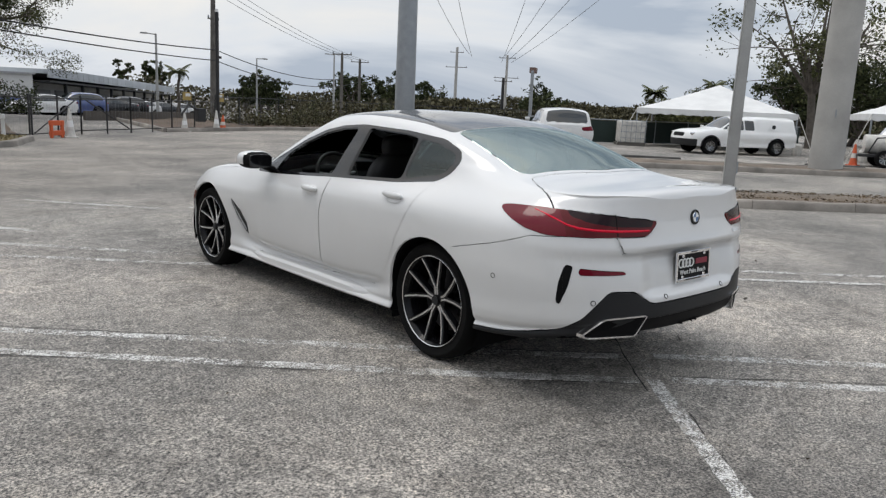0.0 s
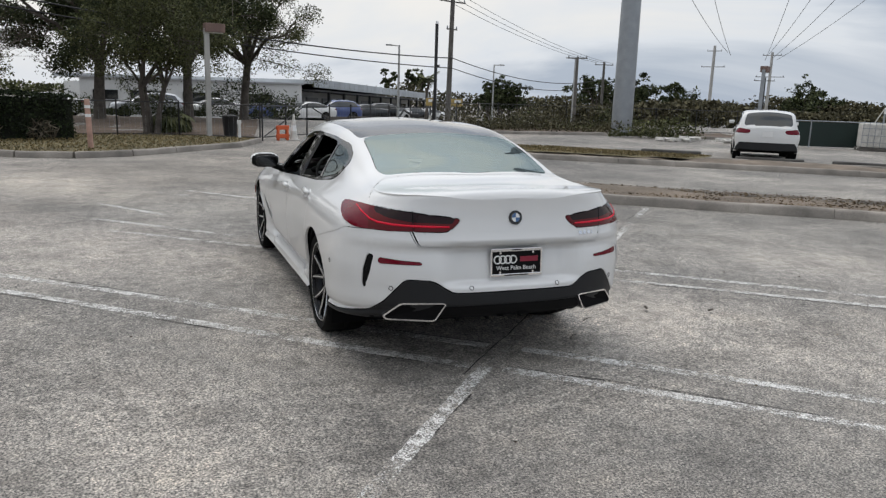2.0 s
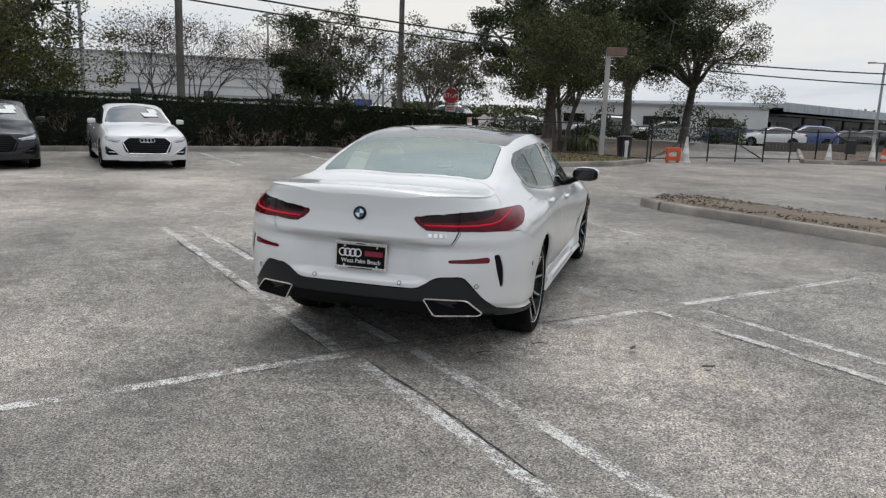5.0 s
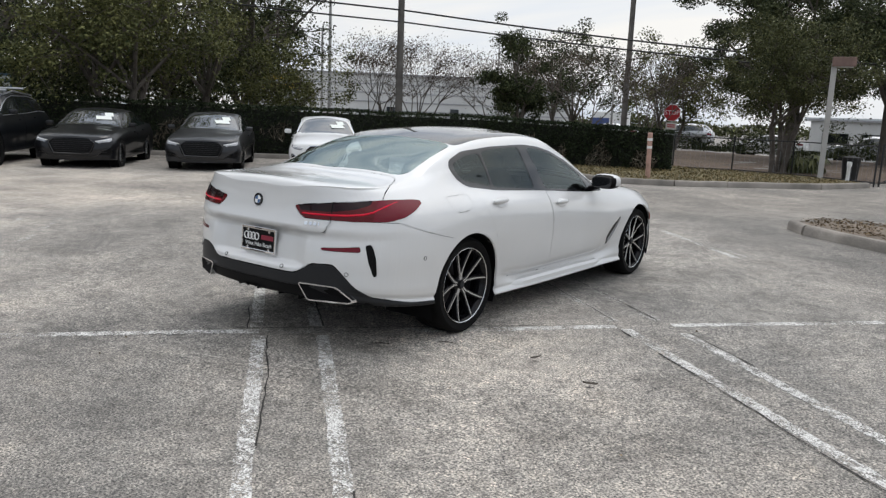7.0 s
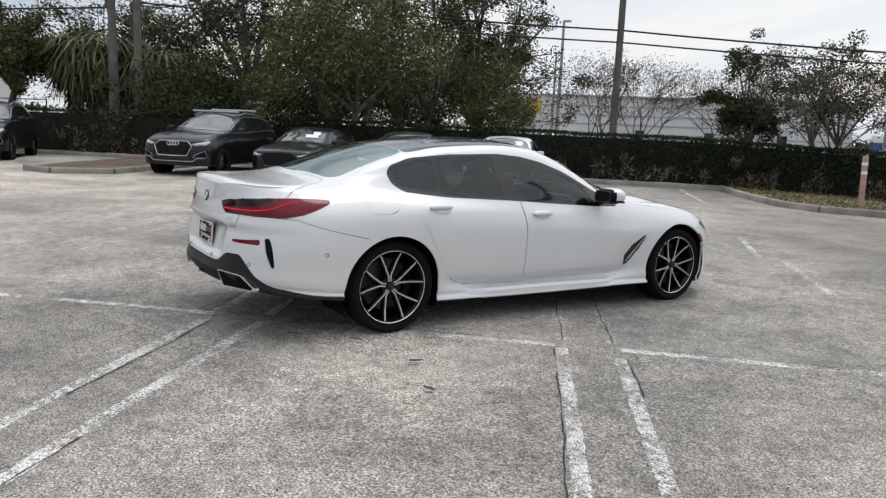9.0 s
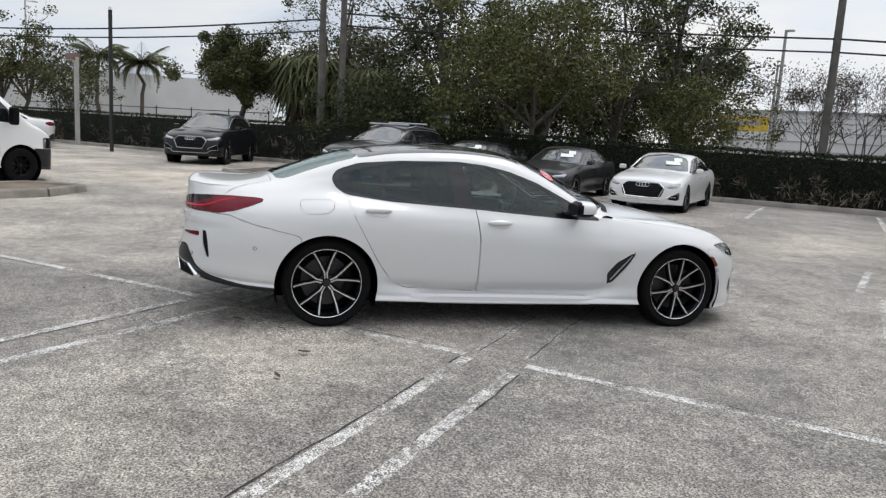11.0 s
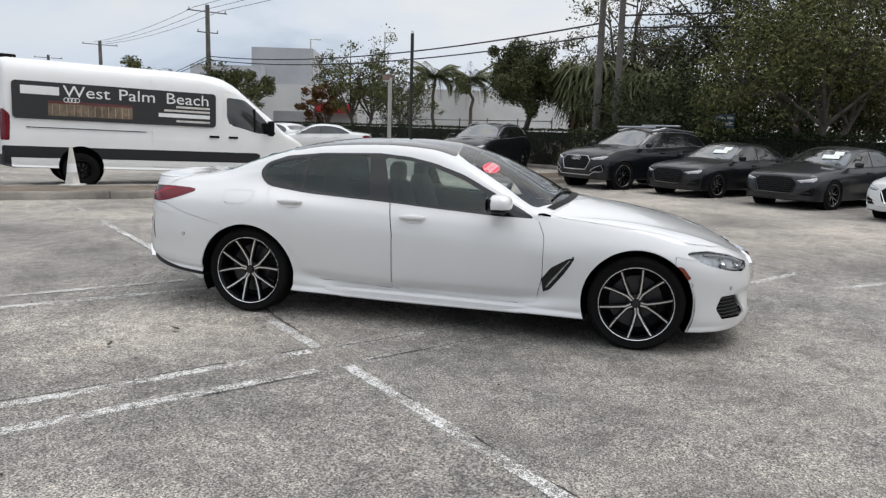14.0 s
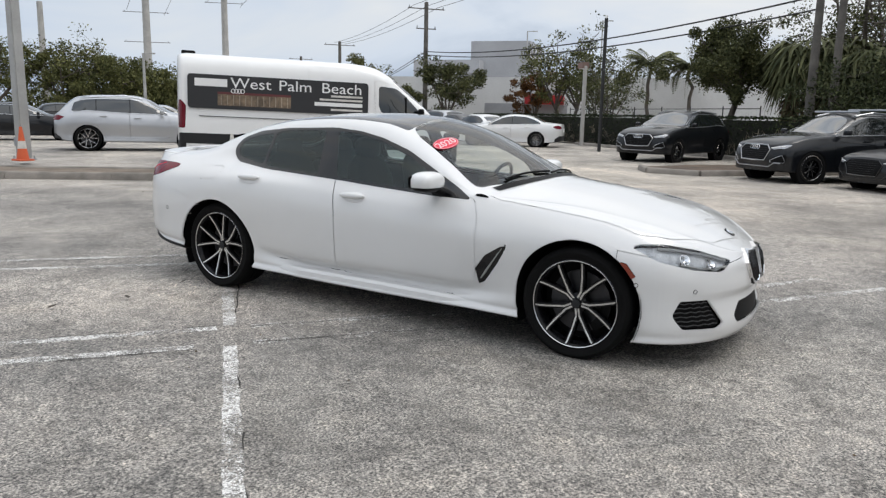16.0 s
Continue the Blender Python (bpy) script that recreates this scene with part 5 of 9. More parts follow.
# ---- trees and palms ----
def tree(x, y, h, spread, label, leaf=LEAF_OAK, n=6000, size=0.15, clear=0.3, seed=1, trunk=0.16, stems=1, limbs=6, fill=1.0, flat=0.75, z0=0.0, category="tree"):
    """A broadleaf tree: tapered trunk, forking limbs and a crown of leaf clumps with gaps."""
    rng = np.random.default_rng(seed)
    n, size, fill = int(n * (2.3 if h < 6.5 else 1.4)), size * 0.86, fill * (1.2 if h < 6.5 else 1.0)
    z0, h = z0 + fall(x, y), h - fall(x, y)
    top = thing("tree", Matrix.Translation((x, y, z0)), label, category)
    bm = bmesh.new()
    tips = []
    zc = h * clear
    for s in range(stems):
        a = 2 * math.pi * s / max(stems, 1) + seed
        off = 0.0 if stems == 1 else trunk * 1.2
        b = Vector((off * math.cos(a), off * math.sin(a), 0))
        lean = Vector((math.cos(a), math.sin(a), 0)) * (0.0 if stems == 1 else spread * 0.16) + Vector((rng.normal() * 0.04 * h, rng.normal() * 0.04 * h, 0))
        fork = b + lean + Vector((0, 0, zc))
        r = trunk / math.sqrt(stems)
        tube(bm, [b - Vector((0, 0, 0.1)), b + Vector((0, 0, 0.12)), b + lean * 0.35 + Vector((0, 0, zc * 0.5)), fork], [r * 1.5, r * 1.1, r * 0.9, r * 0.8], 9)
        for k in range(limbs):
            az = 2 * math.pi * (k + rng.random() * 0.7) / limbs + s
            reach = spread * (0.45 + 0.55 * rng.random())
            rise = h * (0.55 + 0.42 * rng.random()) if k else h * 0.95
            end = Vector((b.x + math.cos(az) * reach, b.y + math.sin(az) * reach, max(rise, zc + 0.3)))
            if k == 0:
                end.x, end.y = fork.x + rng.normal() * spread * 0.15, fork.y + rng.normal() * spread * 0.15
            midp = fork.lerp(end, 0.5) + Vector((rng.normal(), rng.normal(), abs(rng.normal()) + 0.6)) * spread * 0.07
            tube(bm, [fork - Vector((0, 0, 0.1)), midp, end], [r * 0.55, r * 0.32, r * 0.1], 6)
            tips.append(end)
            for q in range(5):
                f = 0.3 + 0.7 * rng.random()
                p = (fork.lerp(midp, f * 2) if f < 0.5 else midp.lerp(end, f * 2 - 1))
                e2 = p + Vector((rng.normal(), rng.normal(), rng.normal() * 0.6 + 0.25)) * spread * 0.30
                tube(bm, [p, p.lerp(e2, 0.5) + Vector((rng.normal(), rng.normal(), rng.normal())) * spread * 0.03, e2], [r * 0.2, r * 0.12, r * 0.05], 5)
                tips.append(e2)
                for w in range(2):
                    e3 = e2 + Vector((rng.normal(), rng.normal(), rng.normal() * 0.7)) * spread * 0.2
                    tube(bm, [p.lerp(e2, 0.6), e3], [r * 0.09, r * 0.03], 4, False)
                    tips.append(e3)
    part("trunk", bm, BARK, top, smooth=60)
    tips = np.array([tuple(t) for t in tips])
    w = rng.random(len(tips)) ** 2 + 0.15
    pick = rng.choice(len(tips), n, p=w / w.sum())
    rad = spread * 0.17 * (0.6 + 0.8 * rng.random(len(tips)))
    d = rng.normal(size=(n, 3))
    d /= np.linalg.norm(d, axis=1)[:, None]
    d *= (rng.random(n) ** 0.45)[:, None] * np.array([1, 1, flat])
    pts = tips[pick] + d * (rad[pick] * fill)[:, None]
    pts = pts[pts[:, 2] > h * clear * 0.6]
    link("crown", leaf_mesh("crown", pts, size, leaf, 0.2, rng), top)
    return top


def bare_tree(x, y, h, spread, label, seed, leaf=LEAF_TWIG, n=2400, stems=4, z0=0.0):
    """A leafless, many-stemmed ornamental tree with a haze of twigs."""
    rng = np.random.default_rng(seed)
    top = thing("tree", Matrix.Translation((x, y, z0)), label, "tree")
    bm = bmesh.new()
    tips = []

    def grow(p, d, ln, r, depth):
        e = p + d * ln
        tube(bm, [p, e], [r, r * 0.65], 5 if depth < 2 else 3, False)
        if depth == 5:
            tips.append(e)
            return
        for k in range(3 if depth in (1, 3) else 2):
            nd = (d + Vector((rng.normal(), rng.normal(), rng.normal() * 0.5 + 0.12)) * 0.42).normalized()
            grow(e, nd, ln * (0.72 + 0.2 * rng.random()), r * 0.62, depth + 1)

    for s in range(stems):
        a = 2 * math.pi * s / stems + rng.random()
        grow(Vector((0.08 * math.cos(a), 0.08 * math.sin(a), 0)), Vector((math.cos(a) * 0.32 * spread / h * 2, math.sin(a) * 0.32 * spread / h * 2, 1)).normalized(), h * 0.29, 0.055, 0)
    part("trunk", bm, BARK, top, smooth=60)
    t = np.array([tuple(v) for v in tips])
    n = max(n, 2400)
    pts = t[rng.choice(len(t), n)] + rng.normal(size=(n, 3)) * 0.16
    link("twig_leaves", leaf_mesh("twig_leaves", pts, 0.075, leaf, 0.0, rng), top)
    return top


def frond(bm, base, az, droop, length, width, n=10, fan=False, up=0.5):
    """One feathered palm frond, or a fan leaf of pointed blades."""
    d = Vector((math.cos(az), math.sin(az), 0))
    if fan:
        c = base + d * length * 0.55 + Vector((0, 0, up * length * 0.5))
        tube(bm, [base, c], [0.02, 0.012], 3, False)
        side = Vector((-d.y, d.x, 0))
        axis = (d * math.cos(droop) - Vector((0, 0, math.sin(droop)))).normalized()
        for k in range(13):
            a = math.radians(-105 + 210 * k / 12)
            t = (axis * math.cos(a) + side * math.sin(a)).normalized()
            e = c + t * length * 0.62 - Vector((0, 0, length * 0.16))
            m = c + t * length * 0.34
            w = t.cross(Vector((0, 0, 1))).normalized() * 0.06
            vs = [bm.verts.new(p) for p in (c, m - w, e, m + w)]
            bm.faces.new(vs)
        return
    pts = [base + d * length * f * math.cos(droop * f) + Vector((0, 0, length * (up * f - droop * f * f))) for f in np.linspace(0, 1, n)]
    tube(bm, pts, [0.03 * (1 - 0.8 * f) for f in np.linspace(0, 1, n)], 3, False)
    side = Vector((-d.y, d.x, 0))
    for i in range(1, n):
        for s in (-1, 1):
            for q in (0.0, 0.5):
                p = pts[i].lerp(pts[i - 1], q)
                ln = width * math.sin(math.pi * min(1, 0.15 + i / n * 0.85)) + 0.05
                e = p + side * s * ln + d * ln * 0.5 - Vector((0, 0, ln * 0.55))
                w = d * 0.055
                bm.faces.new([bm.verts.new(v) for v in (p - w, e, p + w)])


def palm(x, y, h, r, label, seed, fan=False, fronds=22, trunk=0.13, z0=0.0, skirt=False):
    rng = random.Random(seed)
    z0, h = z0 + fall(x, y), h - fall(x, y)
    top = thing("palm", Matrix.Translation((x, y, z0)), label, "palm")
    bm = bmesh.new()
    k = 7
    tube(bm, [Vector((0.05 * i * rng.uniform(-1, 1), 0.05 * i * rng.uniform(-1, 1), h * i / k)) for i in range(k + 1)], [trunk * (1.25 - 0.3 * i / k) for i in range(k + 1)], 9)
    part("trunk", bm, BARK, top, smooth=50)
    bm = bmesh.new()
    for i in range(fronds):
        low = i / fronds
        frond(bm, Vector((0, 0, h)), 2 * math.pi * i * 0.382 + rng.uniform(-.2, .2), rng.uniform(.3, .55) + low * (0.55 if not fan else 1.0), r * rng.uniform(.85, 1.1), r * 0.27, 12, fan, (0.95 - 0.95 * low) if not fan else 0.75 - 1.1 * low)
    part("fronds", bm, LEAF_PALM, top)
    if skirt:
        bm = bmesh.new()
        for i in range(26):
            frond(bm, Vector((0, 0, h - 0.15 - 0.9 * rng.random())), 2 * math.pi * i * 0.382, 1.3, r * 0.75, r * 0.2, 8, True, -0.9)
        part("dead_skirt", bm, LEAF_DRY, top, "hanging brown dead fronds")
    return top


# oaks by the gate
tree(-2.1, 21.3, 4.6, 2.5, "multi-stemmed olive-green oak behind the iron gate", LEAF_OAK, 14000, 0.095, 0.36, 31, 0.17, 3, 4)
tree(2.55, 36.0, 7.7, 4.5, "thin grey-green live oak beyond the gate", LEAF_OAK, 24000, 0.125, 0.40, 32, 0.24, 1, 9)
tree(-4.5, 33.5, 8.6, 4.6, "tall dark live oak behind the fence", LEAF_DARK, 44000, 0.16, 0.32, 33, 0.27, 1, 9)
tree(-0.4, 33.9, 8.4, 4.2, "spreading dark live oak behind the fence", LEAF_DARK, 44000, 0.155, 0.32, 34, 0.25, 1, 9)
tree(-12.0, 38.6, 5.6, 3.0, "small round grey-green oak by the road", LEAF_PALE, 5200, 0.17, 0.28, 35, 0.16, 2, 5)
tree(-19.6, 39.2, 6.8, 4.2, "dark bushy oak beside the white warehouse", LEAF_DARK, 8200, 0.20, 0.22, 36, 0.22, 2, 6)
# row behind the hedge
tree(-12.2, 21.2, 4.5, 1.6, "dense dark green young oak behind the hedge", LEAF_DARK, 6500, 0.13, 0.25, 41, 0.13, 1, 7)
bare_tree(-18.8, 19.7, 4.2, 2.0, "leafless grey ornamental tree behind the hedge", 42, n=4800)
bare_tree(-17.4, 21.0, 4.4, 2.1, "leafless twiggy ornamental tree behind the hedge", 43, n=3200)
bare_tree(-14.9, 23.4, 3.9, 1.8, "small leafless ornamental tree behind the hedge", 44, n=3200)
bare_tree(-11.6, 25.4, 4.3, 2.2, "thin greyish twiggy tree behind the hedge", 45, n=4200)
bare_tree(-9.0, 27.2, 4.0, 1.9, "sparse leafless tree behind the hedge", 46, n=2600)
tree(-22.6, 16.0, 8.8, 3.9, "tall dark live oak behind the clipped hedge", LEAF_DARK, 9500, 0.17, 0.28, 51, 0.26, 1, 9)
tree(-18.6, 7.4, 5.9, 3.4, "broad olive-green oak behind the clipped hedge", LEAF_PALE, 14000, 0.13, 0.33, 52, 0.22, 3, 5)
tree(-25.6, 6.4, 8.8, 4.6, "big dark live oak over the hedge", LEAF_DARK, 7000, 0.17, 0.30, 53, 0.3, 1, 9)
tree(-21.0, 11.6, 7.6, 3.6, "dark green oak over the parked cars", LEAF_OAK, 6000, 0.155, 0.25, 54, 0.24, 2, 6)
tree(-27.5, 3.0, 7.8, 3.6, "thin half-bare live oak behind the hedge", LEAF_OAK, 2600, 0.14, 0.3, 55, 0.22, 1, 9)
tree(-22.5, 3.2, 3.4, 2.3, "dark evergreen shrub behind the hedge", LEAF_DARK, 6500, 0.13, 0.12, 56, 0.1, 3, 4)
tree(-24.2, 10.5, 4.2, 3.0, "dark understory shrub behind the hedge", LEAF_OAK, 4500, 0.15, 0.10, 57, 0.1, 3, 5)
tree(-19.9, 14.9, 3.8, 2.6, "russet and olive understory behind the hedge", LEAF_PALE, 5500, 0.13, 0.10, 58, 0.1, 3, 4)
tree(-30.5, 12.0, 8.4, 5.0, "far dark live oak behind the hedge", LEAF_DARK, 5000, 0.2, 0.2, 59, 0.28, 1, 8)
tree(-29.0, 20.5, 6.4, 3.6, "far grey-green oak behind the hedge", LEAF_OAK, 6000, 0.2, 0.2, 60, 0.2, 1, 7)
for i, (x, y, hh) in enumerate(((-27.6, 3.6, 3.2), (-25.0, 5.0, 3.2), (-23.4, 7.6, 3.4), (-22.3, 13.2, 3.4), (-27.5, 8.5, 4.4), (-26.0, 14.5, 4.2))):
    tree(x, y, hh, 2.7, "dense evergreen understory behind the clipped hedge", LEAF_DARK, 3000, 0.15, 0.06, 160 + i, 0.08, 3, 4)
palm(-26.6, 0.5, 3.6, 2.2, "shaggy cabbage palm with a skirt of dead fronds", 61, True, 74, 0.2, skirt=True)
palm(-26.0, 2.3, 3.3, 2.1, "low cabbage palm behind the hedge", 62, True, 66, 0.2, skirt=True)
tree(-27.2, -2.9, 5.35, 1.7, "rounded dark green oak beside the utility poles", LEAF_OAK, 15000, 0.13, 0.42, 63, 0.14, 1, 11, 1.25, 0.95)
tree(-31.6, 1.2, 6.4, 2.7, "dense dark oak behind the cabbage palms", LEAF_OAK, 4200, 0.17, 0.15, 65, 0.2, 2, 6)
tree(-31.0, 4.6, 6.2, 2.9, "dark evergreen mass behind the palms", LEAF_OAK, 4200, 0.17, 0.1, 66, 0.2, 2, 6)
# south-west, round the far buildings
tree(-41.1, -15.3, 7.0, 2.6, "upright half-bare oak before the grey building", LEAF_PALE, 4200, 0.2, 0.28, 71, 0.18, 2, 6)
tree(-39.0, -11.8, 5.2, 2.4, "sparse brown-green tree by the lamp post", LEAF_OAK, 3000, 0.18, 0.22, 72, 0.14, 3, 4)
tree(-45.0, -19.4, 4.6, 1.6, "russet-leaved small tree before the building", LEAF_BROWN, 2600, 0.2, 0.3, 73, 0.12, 1, 5)
palm(-50.5, -12.6, 5.4, 2.2, "feathery palm beside the white building", 74, False, 34, 0.12)
palm(-51.6, -9.9, 5.2, 2.2, "feathery palm with drooping fronds", 75, False, 34, 0.12)
tree(-44.0, -26.5, 5.8, 2.8, "grey-green tree behind the van", LEAF_OAK, 4500, 0.22, 0.2, 76, 0.16, 1, 6)
tree(-42.5, -31.5, 5.2, 2.6, "dull green tree behind the van", LEAF_PALE, 4000, 0.22, 0.2, 77, 0.16, 1, 6)
for i, (x, y, hh) in enumerate(((-30, -80, 8.6), (-37, -76, 8.2), (-43, -72, 7.9), (-47, -69, 5.4), (-24, -84, 8.8), (-50, -66, 3.8))):
    tree(x, y, hh, 5.6, "dense green trees far beyond the parked cars", LEAF_PALE, 9000, 0.32, 0.12, 80 + i, 0.3, 1, 8)
# north-east horizon and tents
tree(37.8, 12.9, 9.6, 4.2, "large half-bare tree behind the tents", LEAF_OAK, 3600, 0.22, 0.3, 91, 0.24, 1, 9)
for i, (x, y, hh, sp, lf) in enumerate(((46.5, 17.8, 4.6, 2.6, LEAF_DARK), (47.5, 14.5, 5.2, 3.4, LEAF_DARK), (49, 10, 5.4, 4, LEAF_DARK), (50, 26, 2.9, 2.0, LEAF_PALE), (53, 31, 2.6, 2.0, LEAF_OAK))):
    tree(x, y, hh, sp, "dark green trees behind the white tents", lf, 4200, 0.26, 0.15, 100 + i, 0.2, 2, 5)
palm(54.6, 34.1, 3.3, 1.3, "shaggy palm beyond the green screen", 106, False, 24, 0.14)
palm(57.3, 29.9, 4.1, 1.3, "tall palm behind the tent", 107, False, 18, 0.14)
for i, (x, y, hh) in enumerate(((47.5, 72, 4.6), (52, 69.5, 4.4), (62, 74, 4.2), (70, 62, 3.6), (88, 76, 4.2))):
    tree(x, y, hh, 2.6, "distant dark tree on the horizon", LEAF_DARK, 1300, 0.42, 0.3, 110 + i, 0.2, 1, 5)
for i, (x, y) in enumerate(((32.8, 108.7), (36.2, 107.7), (37.4, 107.3))):
    tree(x, y, 5.9, 1.0, "far round-headed tree behind the warehouse", LEAF_DARK, 900, 0.4, 0.62, 140 + i, 0.2, 1, 6)
palm(22.6, 62.5, 3.2, 1.2, "small distant palm by the warehouse", 118, False, 18, 0.12)
for i, (x, y, hh) in enumerate(((29.3, 62.4, 3.4), (30.4, 62.0, 4.3), (31.6, 61.4, 3.5))):
    tree(x, y, hh * .92, 1.05, "dark rounded tree beyond the chain-link fence", LEAF_DARK, 2600, 0.24, 0.2, 145 + i, 0.14, 2, 5)
palm(-1.5, 21.9, 0.35, 0.85, "low spiky palmetto at the foot of the oak", 119, True, 26, 0.07)


def far_woods(pts, h, label, seed, n=5000, leaf=LEAF_OAK):
    """An uneven belt of distant tree tops along a line."""
    rng = np.random.default_rng(seed)
    n = int(n * 2.6)
    p = np.array(pts, float)
    seg = rng.integers(0, len(p) - 1, n)
    t = rng.random(n)
    base = p[seg] + (p[seg + 1] - p[seg]) * t[:, None]
    hh = np.array([h * (0.45 + 0.75 * abs(noise.fractal(Vector((b[0] * 0.09, b[1] * 0.09, seed)), 1.0, 2.0, 4))) for b in base])
    low = np.array([fall(b[0], b[1]) for b in base])
    q = np.column_stack([base + rng.normal(size=(n, 2)) * 1.4, low + rng.random(n) ** 0.7 * (hh - low)])
    return tagged(link("far_woods", leaf_mesh("far_woods", q, 0.45, leaf, 0.0, rng, 0.7)), label, "woods", kind="stuff")


far_woods([(16, 112), (54, 100), (76, 88), (90, 74), (100, 60), (104, 40), (100, 10)], 3.8, "low belt of distant dark green trees", 121, 16000, LEAF_SCRUB)
far_woods([(38, 64), (62, 52), (72, 36), (74, 22)], 2.1, "belt of dark scrub beyond the chain-link fence", 126, 8000, LEAF_SCRUB)
far_woods([(-60, 96), (-30, 108), (16, 112)], 3.0, "low belt of distant trees beyond the road", 122, 4000)
far_woods([(-90, -40), (-70, -70), (-40, -92), (0, -100), (40, -90)], 4.0, "belt of distant green trees", 123, 6000)
far_woods([(40, -90), (90, -50), (104, -10), (100, 10)], 4.0, "belt of distant green trees past the tents", 124, 5000)
far_woods([(-100, 30), (-100, -10), (-90, -40)], 4.0, "belt of distant trees past the hedge", 125, 3500)


def brush(outline, n, h, label, seed, leaf=LEAF_PALE):
    """Rough weeds and scrub along a fence."""
    p = scatter(outline, n, seed)
    rng = np.random.default_rng(seed)
    hh = np.array([h * max(0.12, 0.35 + noise.fractal(Vector((q[0] * 0.35, q[1] * 0.35, seed)), 1.0, 2.0, 4)) for q in p])
    pts = np.column_stack([p, 0.05 + rng.random(n) * hh])
    return tagged(link("scrub", leaf_mesh("scrub", pts, 0.16, leaf, 0.0, rng, 0.4)), label, "scrub", kind="stuff")


brush([(11.5, 26.6), (21.0, 25.4), (24.0, 32.0), (12.0, 33.0)], 9000, 1.35, "tangled grey-brown scrub along the chain-link fence", 131, LEAF_SCRUB)
brush([(14.0, 28.5), (24.0, 27.5), (24.0, 31.0), (14.0, 31.0)], 2600, 2.0, "olive scrub behind the chain-link fence", 132, LEAF_OAK)
brush([(-20.0, 39.5), (6.0, 37.6), (6.0, 39.4), (-20.0, 41.3)], 16000, 2.3, "low dark hedge beyond the gate", 134, LEAF_DARK)
brush([(17.5, 23.5), (20.0, 21.0), (22.0, 21.5), (20.5, 24.0)], 1800, 1.3, "green weeds by the steel pole", 133, LEAF_OAK)


# ---- poles, wires, fences ----
def crossarm(parent, z, half, az, insulators=3):
    d = Vector((math.cos(az), math.sin(az), 0))
    part("crossarm", one_tube([Vector((0, 0, z)) - d * half, Vector((0, 0, z)) + d * half], 0.055, 4), TIMBER, parent)
    for i in range(insulators):
        p = Vector((0, 0, z)) + d * half * (2 * i / max(1, insulators - 1) - 1) * 0.92
        part("insulator", one_tube([p, p + Vector((0, 0, 0.1)), p + Vector((0, 0, 0.22))], [0.03, 0.06, 0.03], 6), GALV, parent)


def utility_pole(x, y, h, r, label, arms=(), lean=(0, 0), material=TIMBER, z0=0.0):
    top = thing("utility_pole", Matrix.Translation((x, y, z0)), label, "pole")
    part("shaft", one_tube([(0, 0, fall(x, y) - 0.2), (lean[0] * h, lean[1] * h, h)], [r, r * 0.72], 12), material, top, smooth=60)
    for z, half, az in arms:
        crossarm(top, z, half, az)
    if lean != (0, 0) and arms:
        for c in top.children:
            if c.name.split(".")[0] in ("crossarm", "insulator"):
                c.location = (lean[0] * h, lean[1] * h, 0)
    return top


def street_lamp(x, y, h, az, label, r=0.08, arm=0.7, material=ALU, z0=0.0):
    top = thing("street_lamp", Matrix.Translation((x, y, z0)), label, "lamp")
    part("pole", one_tube([(0, 0, fall(x, y)), (0, 0, h)], [r, r * 0.6], 8), material, top, smooth=60)
    d = Vector((math.cos(az), math.sin(az), 0))
    part("arm", one_tube([(0, 0, h - 0.05), d * arm + Vector((0, 0, h))], 0.035, 6), material, top)
    bm = bmesh.new()
    box(bm, d * (arm + 0.12) + Vector((0, 0, h)), (0.42, 0.2, 0.09), Matrix.Rotation(az, 4, "Z"), 0.02)
    part("lamp_head", bm, material, top)
    return top


def cable(a, b, sag, r, label, material=WIRE, n=18):
    a, b = Vector(a), Vector(b)
    pts = [a.lerp(b, i / n) - Vector((0, 0, sag * 4 * (i / n) * (1 - i / n))) for i in range(n + 1)]
    return tagged(part("overhead_cable", one_tube(pts, r, 5), material, smooth=80), label, "cable", "overhead cables")


utility_pole(-23.9, 0.53, 6.5, 0.17, "short weathered timber utility pole behind the hedge")
utility_pole(-23.3, 1.27, 9.3, 0.145, "tall weathered timber utility pole with cables")
utility_pole(-15.8, 17.5, 9.6, 0.155, "tall brown timber utility pole behind the hedge")
utility_pole(-12.75, 32.9, 11.5, 0.17, "tall brown timber utility pole by the road")
utility_pole(17.0, 42.3, 8.1, 0.2, "leaning timber utility pole with crossarms", ((7.9, 1.15, 0.35), (6.1, 0.45, 0.35)), (0.012, -0.004))
utility_pole(29.1, 45.7, 5.0, 0.14, "timber utility pole with one crossarm", ((4.9, 0.75, -0.6),))
utility_pole(44.3, 65.5, 5.9, 0.18, "distant timber utility pole with crossarm", ((5.6, 1.0, -0.6),))
utility_pole(69.4, 77.6, 9.6, 0.25, "distant grey transmission pole", ((8.9, 1.0, 2.2), (6.8, 1.6, 2.2)), material=CONCRETE)
utility_pole(74.7, 72.6, 8.8, 0.22, "distant grey transmission pole with arms", ((8.4, 1.2, 2.2), (5.6, 1.8, 2.2)), material=CONCRETE)
utility_pole(68.0, 66.5, 5.2, 0.25, "distant bracketed steel pole", ((4.8, 1.2, 2.4),), material=DARKSTEEL)
utility_pole(-45.6, -29.0, 10.0, 0.22, "timber utility pole with crossarm and transformers", ((9.5, 1.5, 2.45), (8.0, 0.8, 2.45)))
utility_pole(-65.3, -53.4, 9.6, 0.24, "distant timber utility pole", ((9.2, 1.8, 2.45),))
utility_pole(-84.0, -76.0, 9.8, 0.25, "far timber utility pole", ((9.4, 1.8, 2.45),))
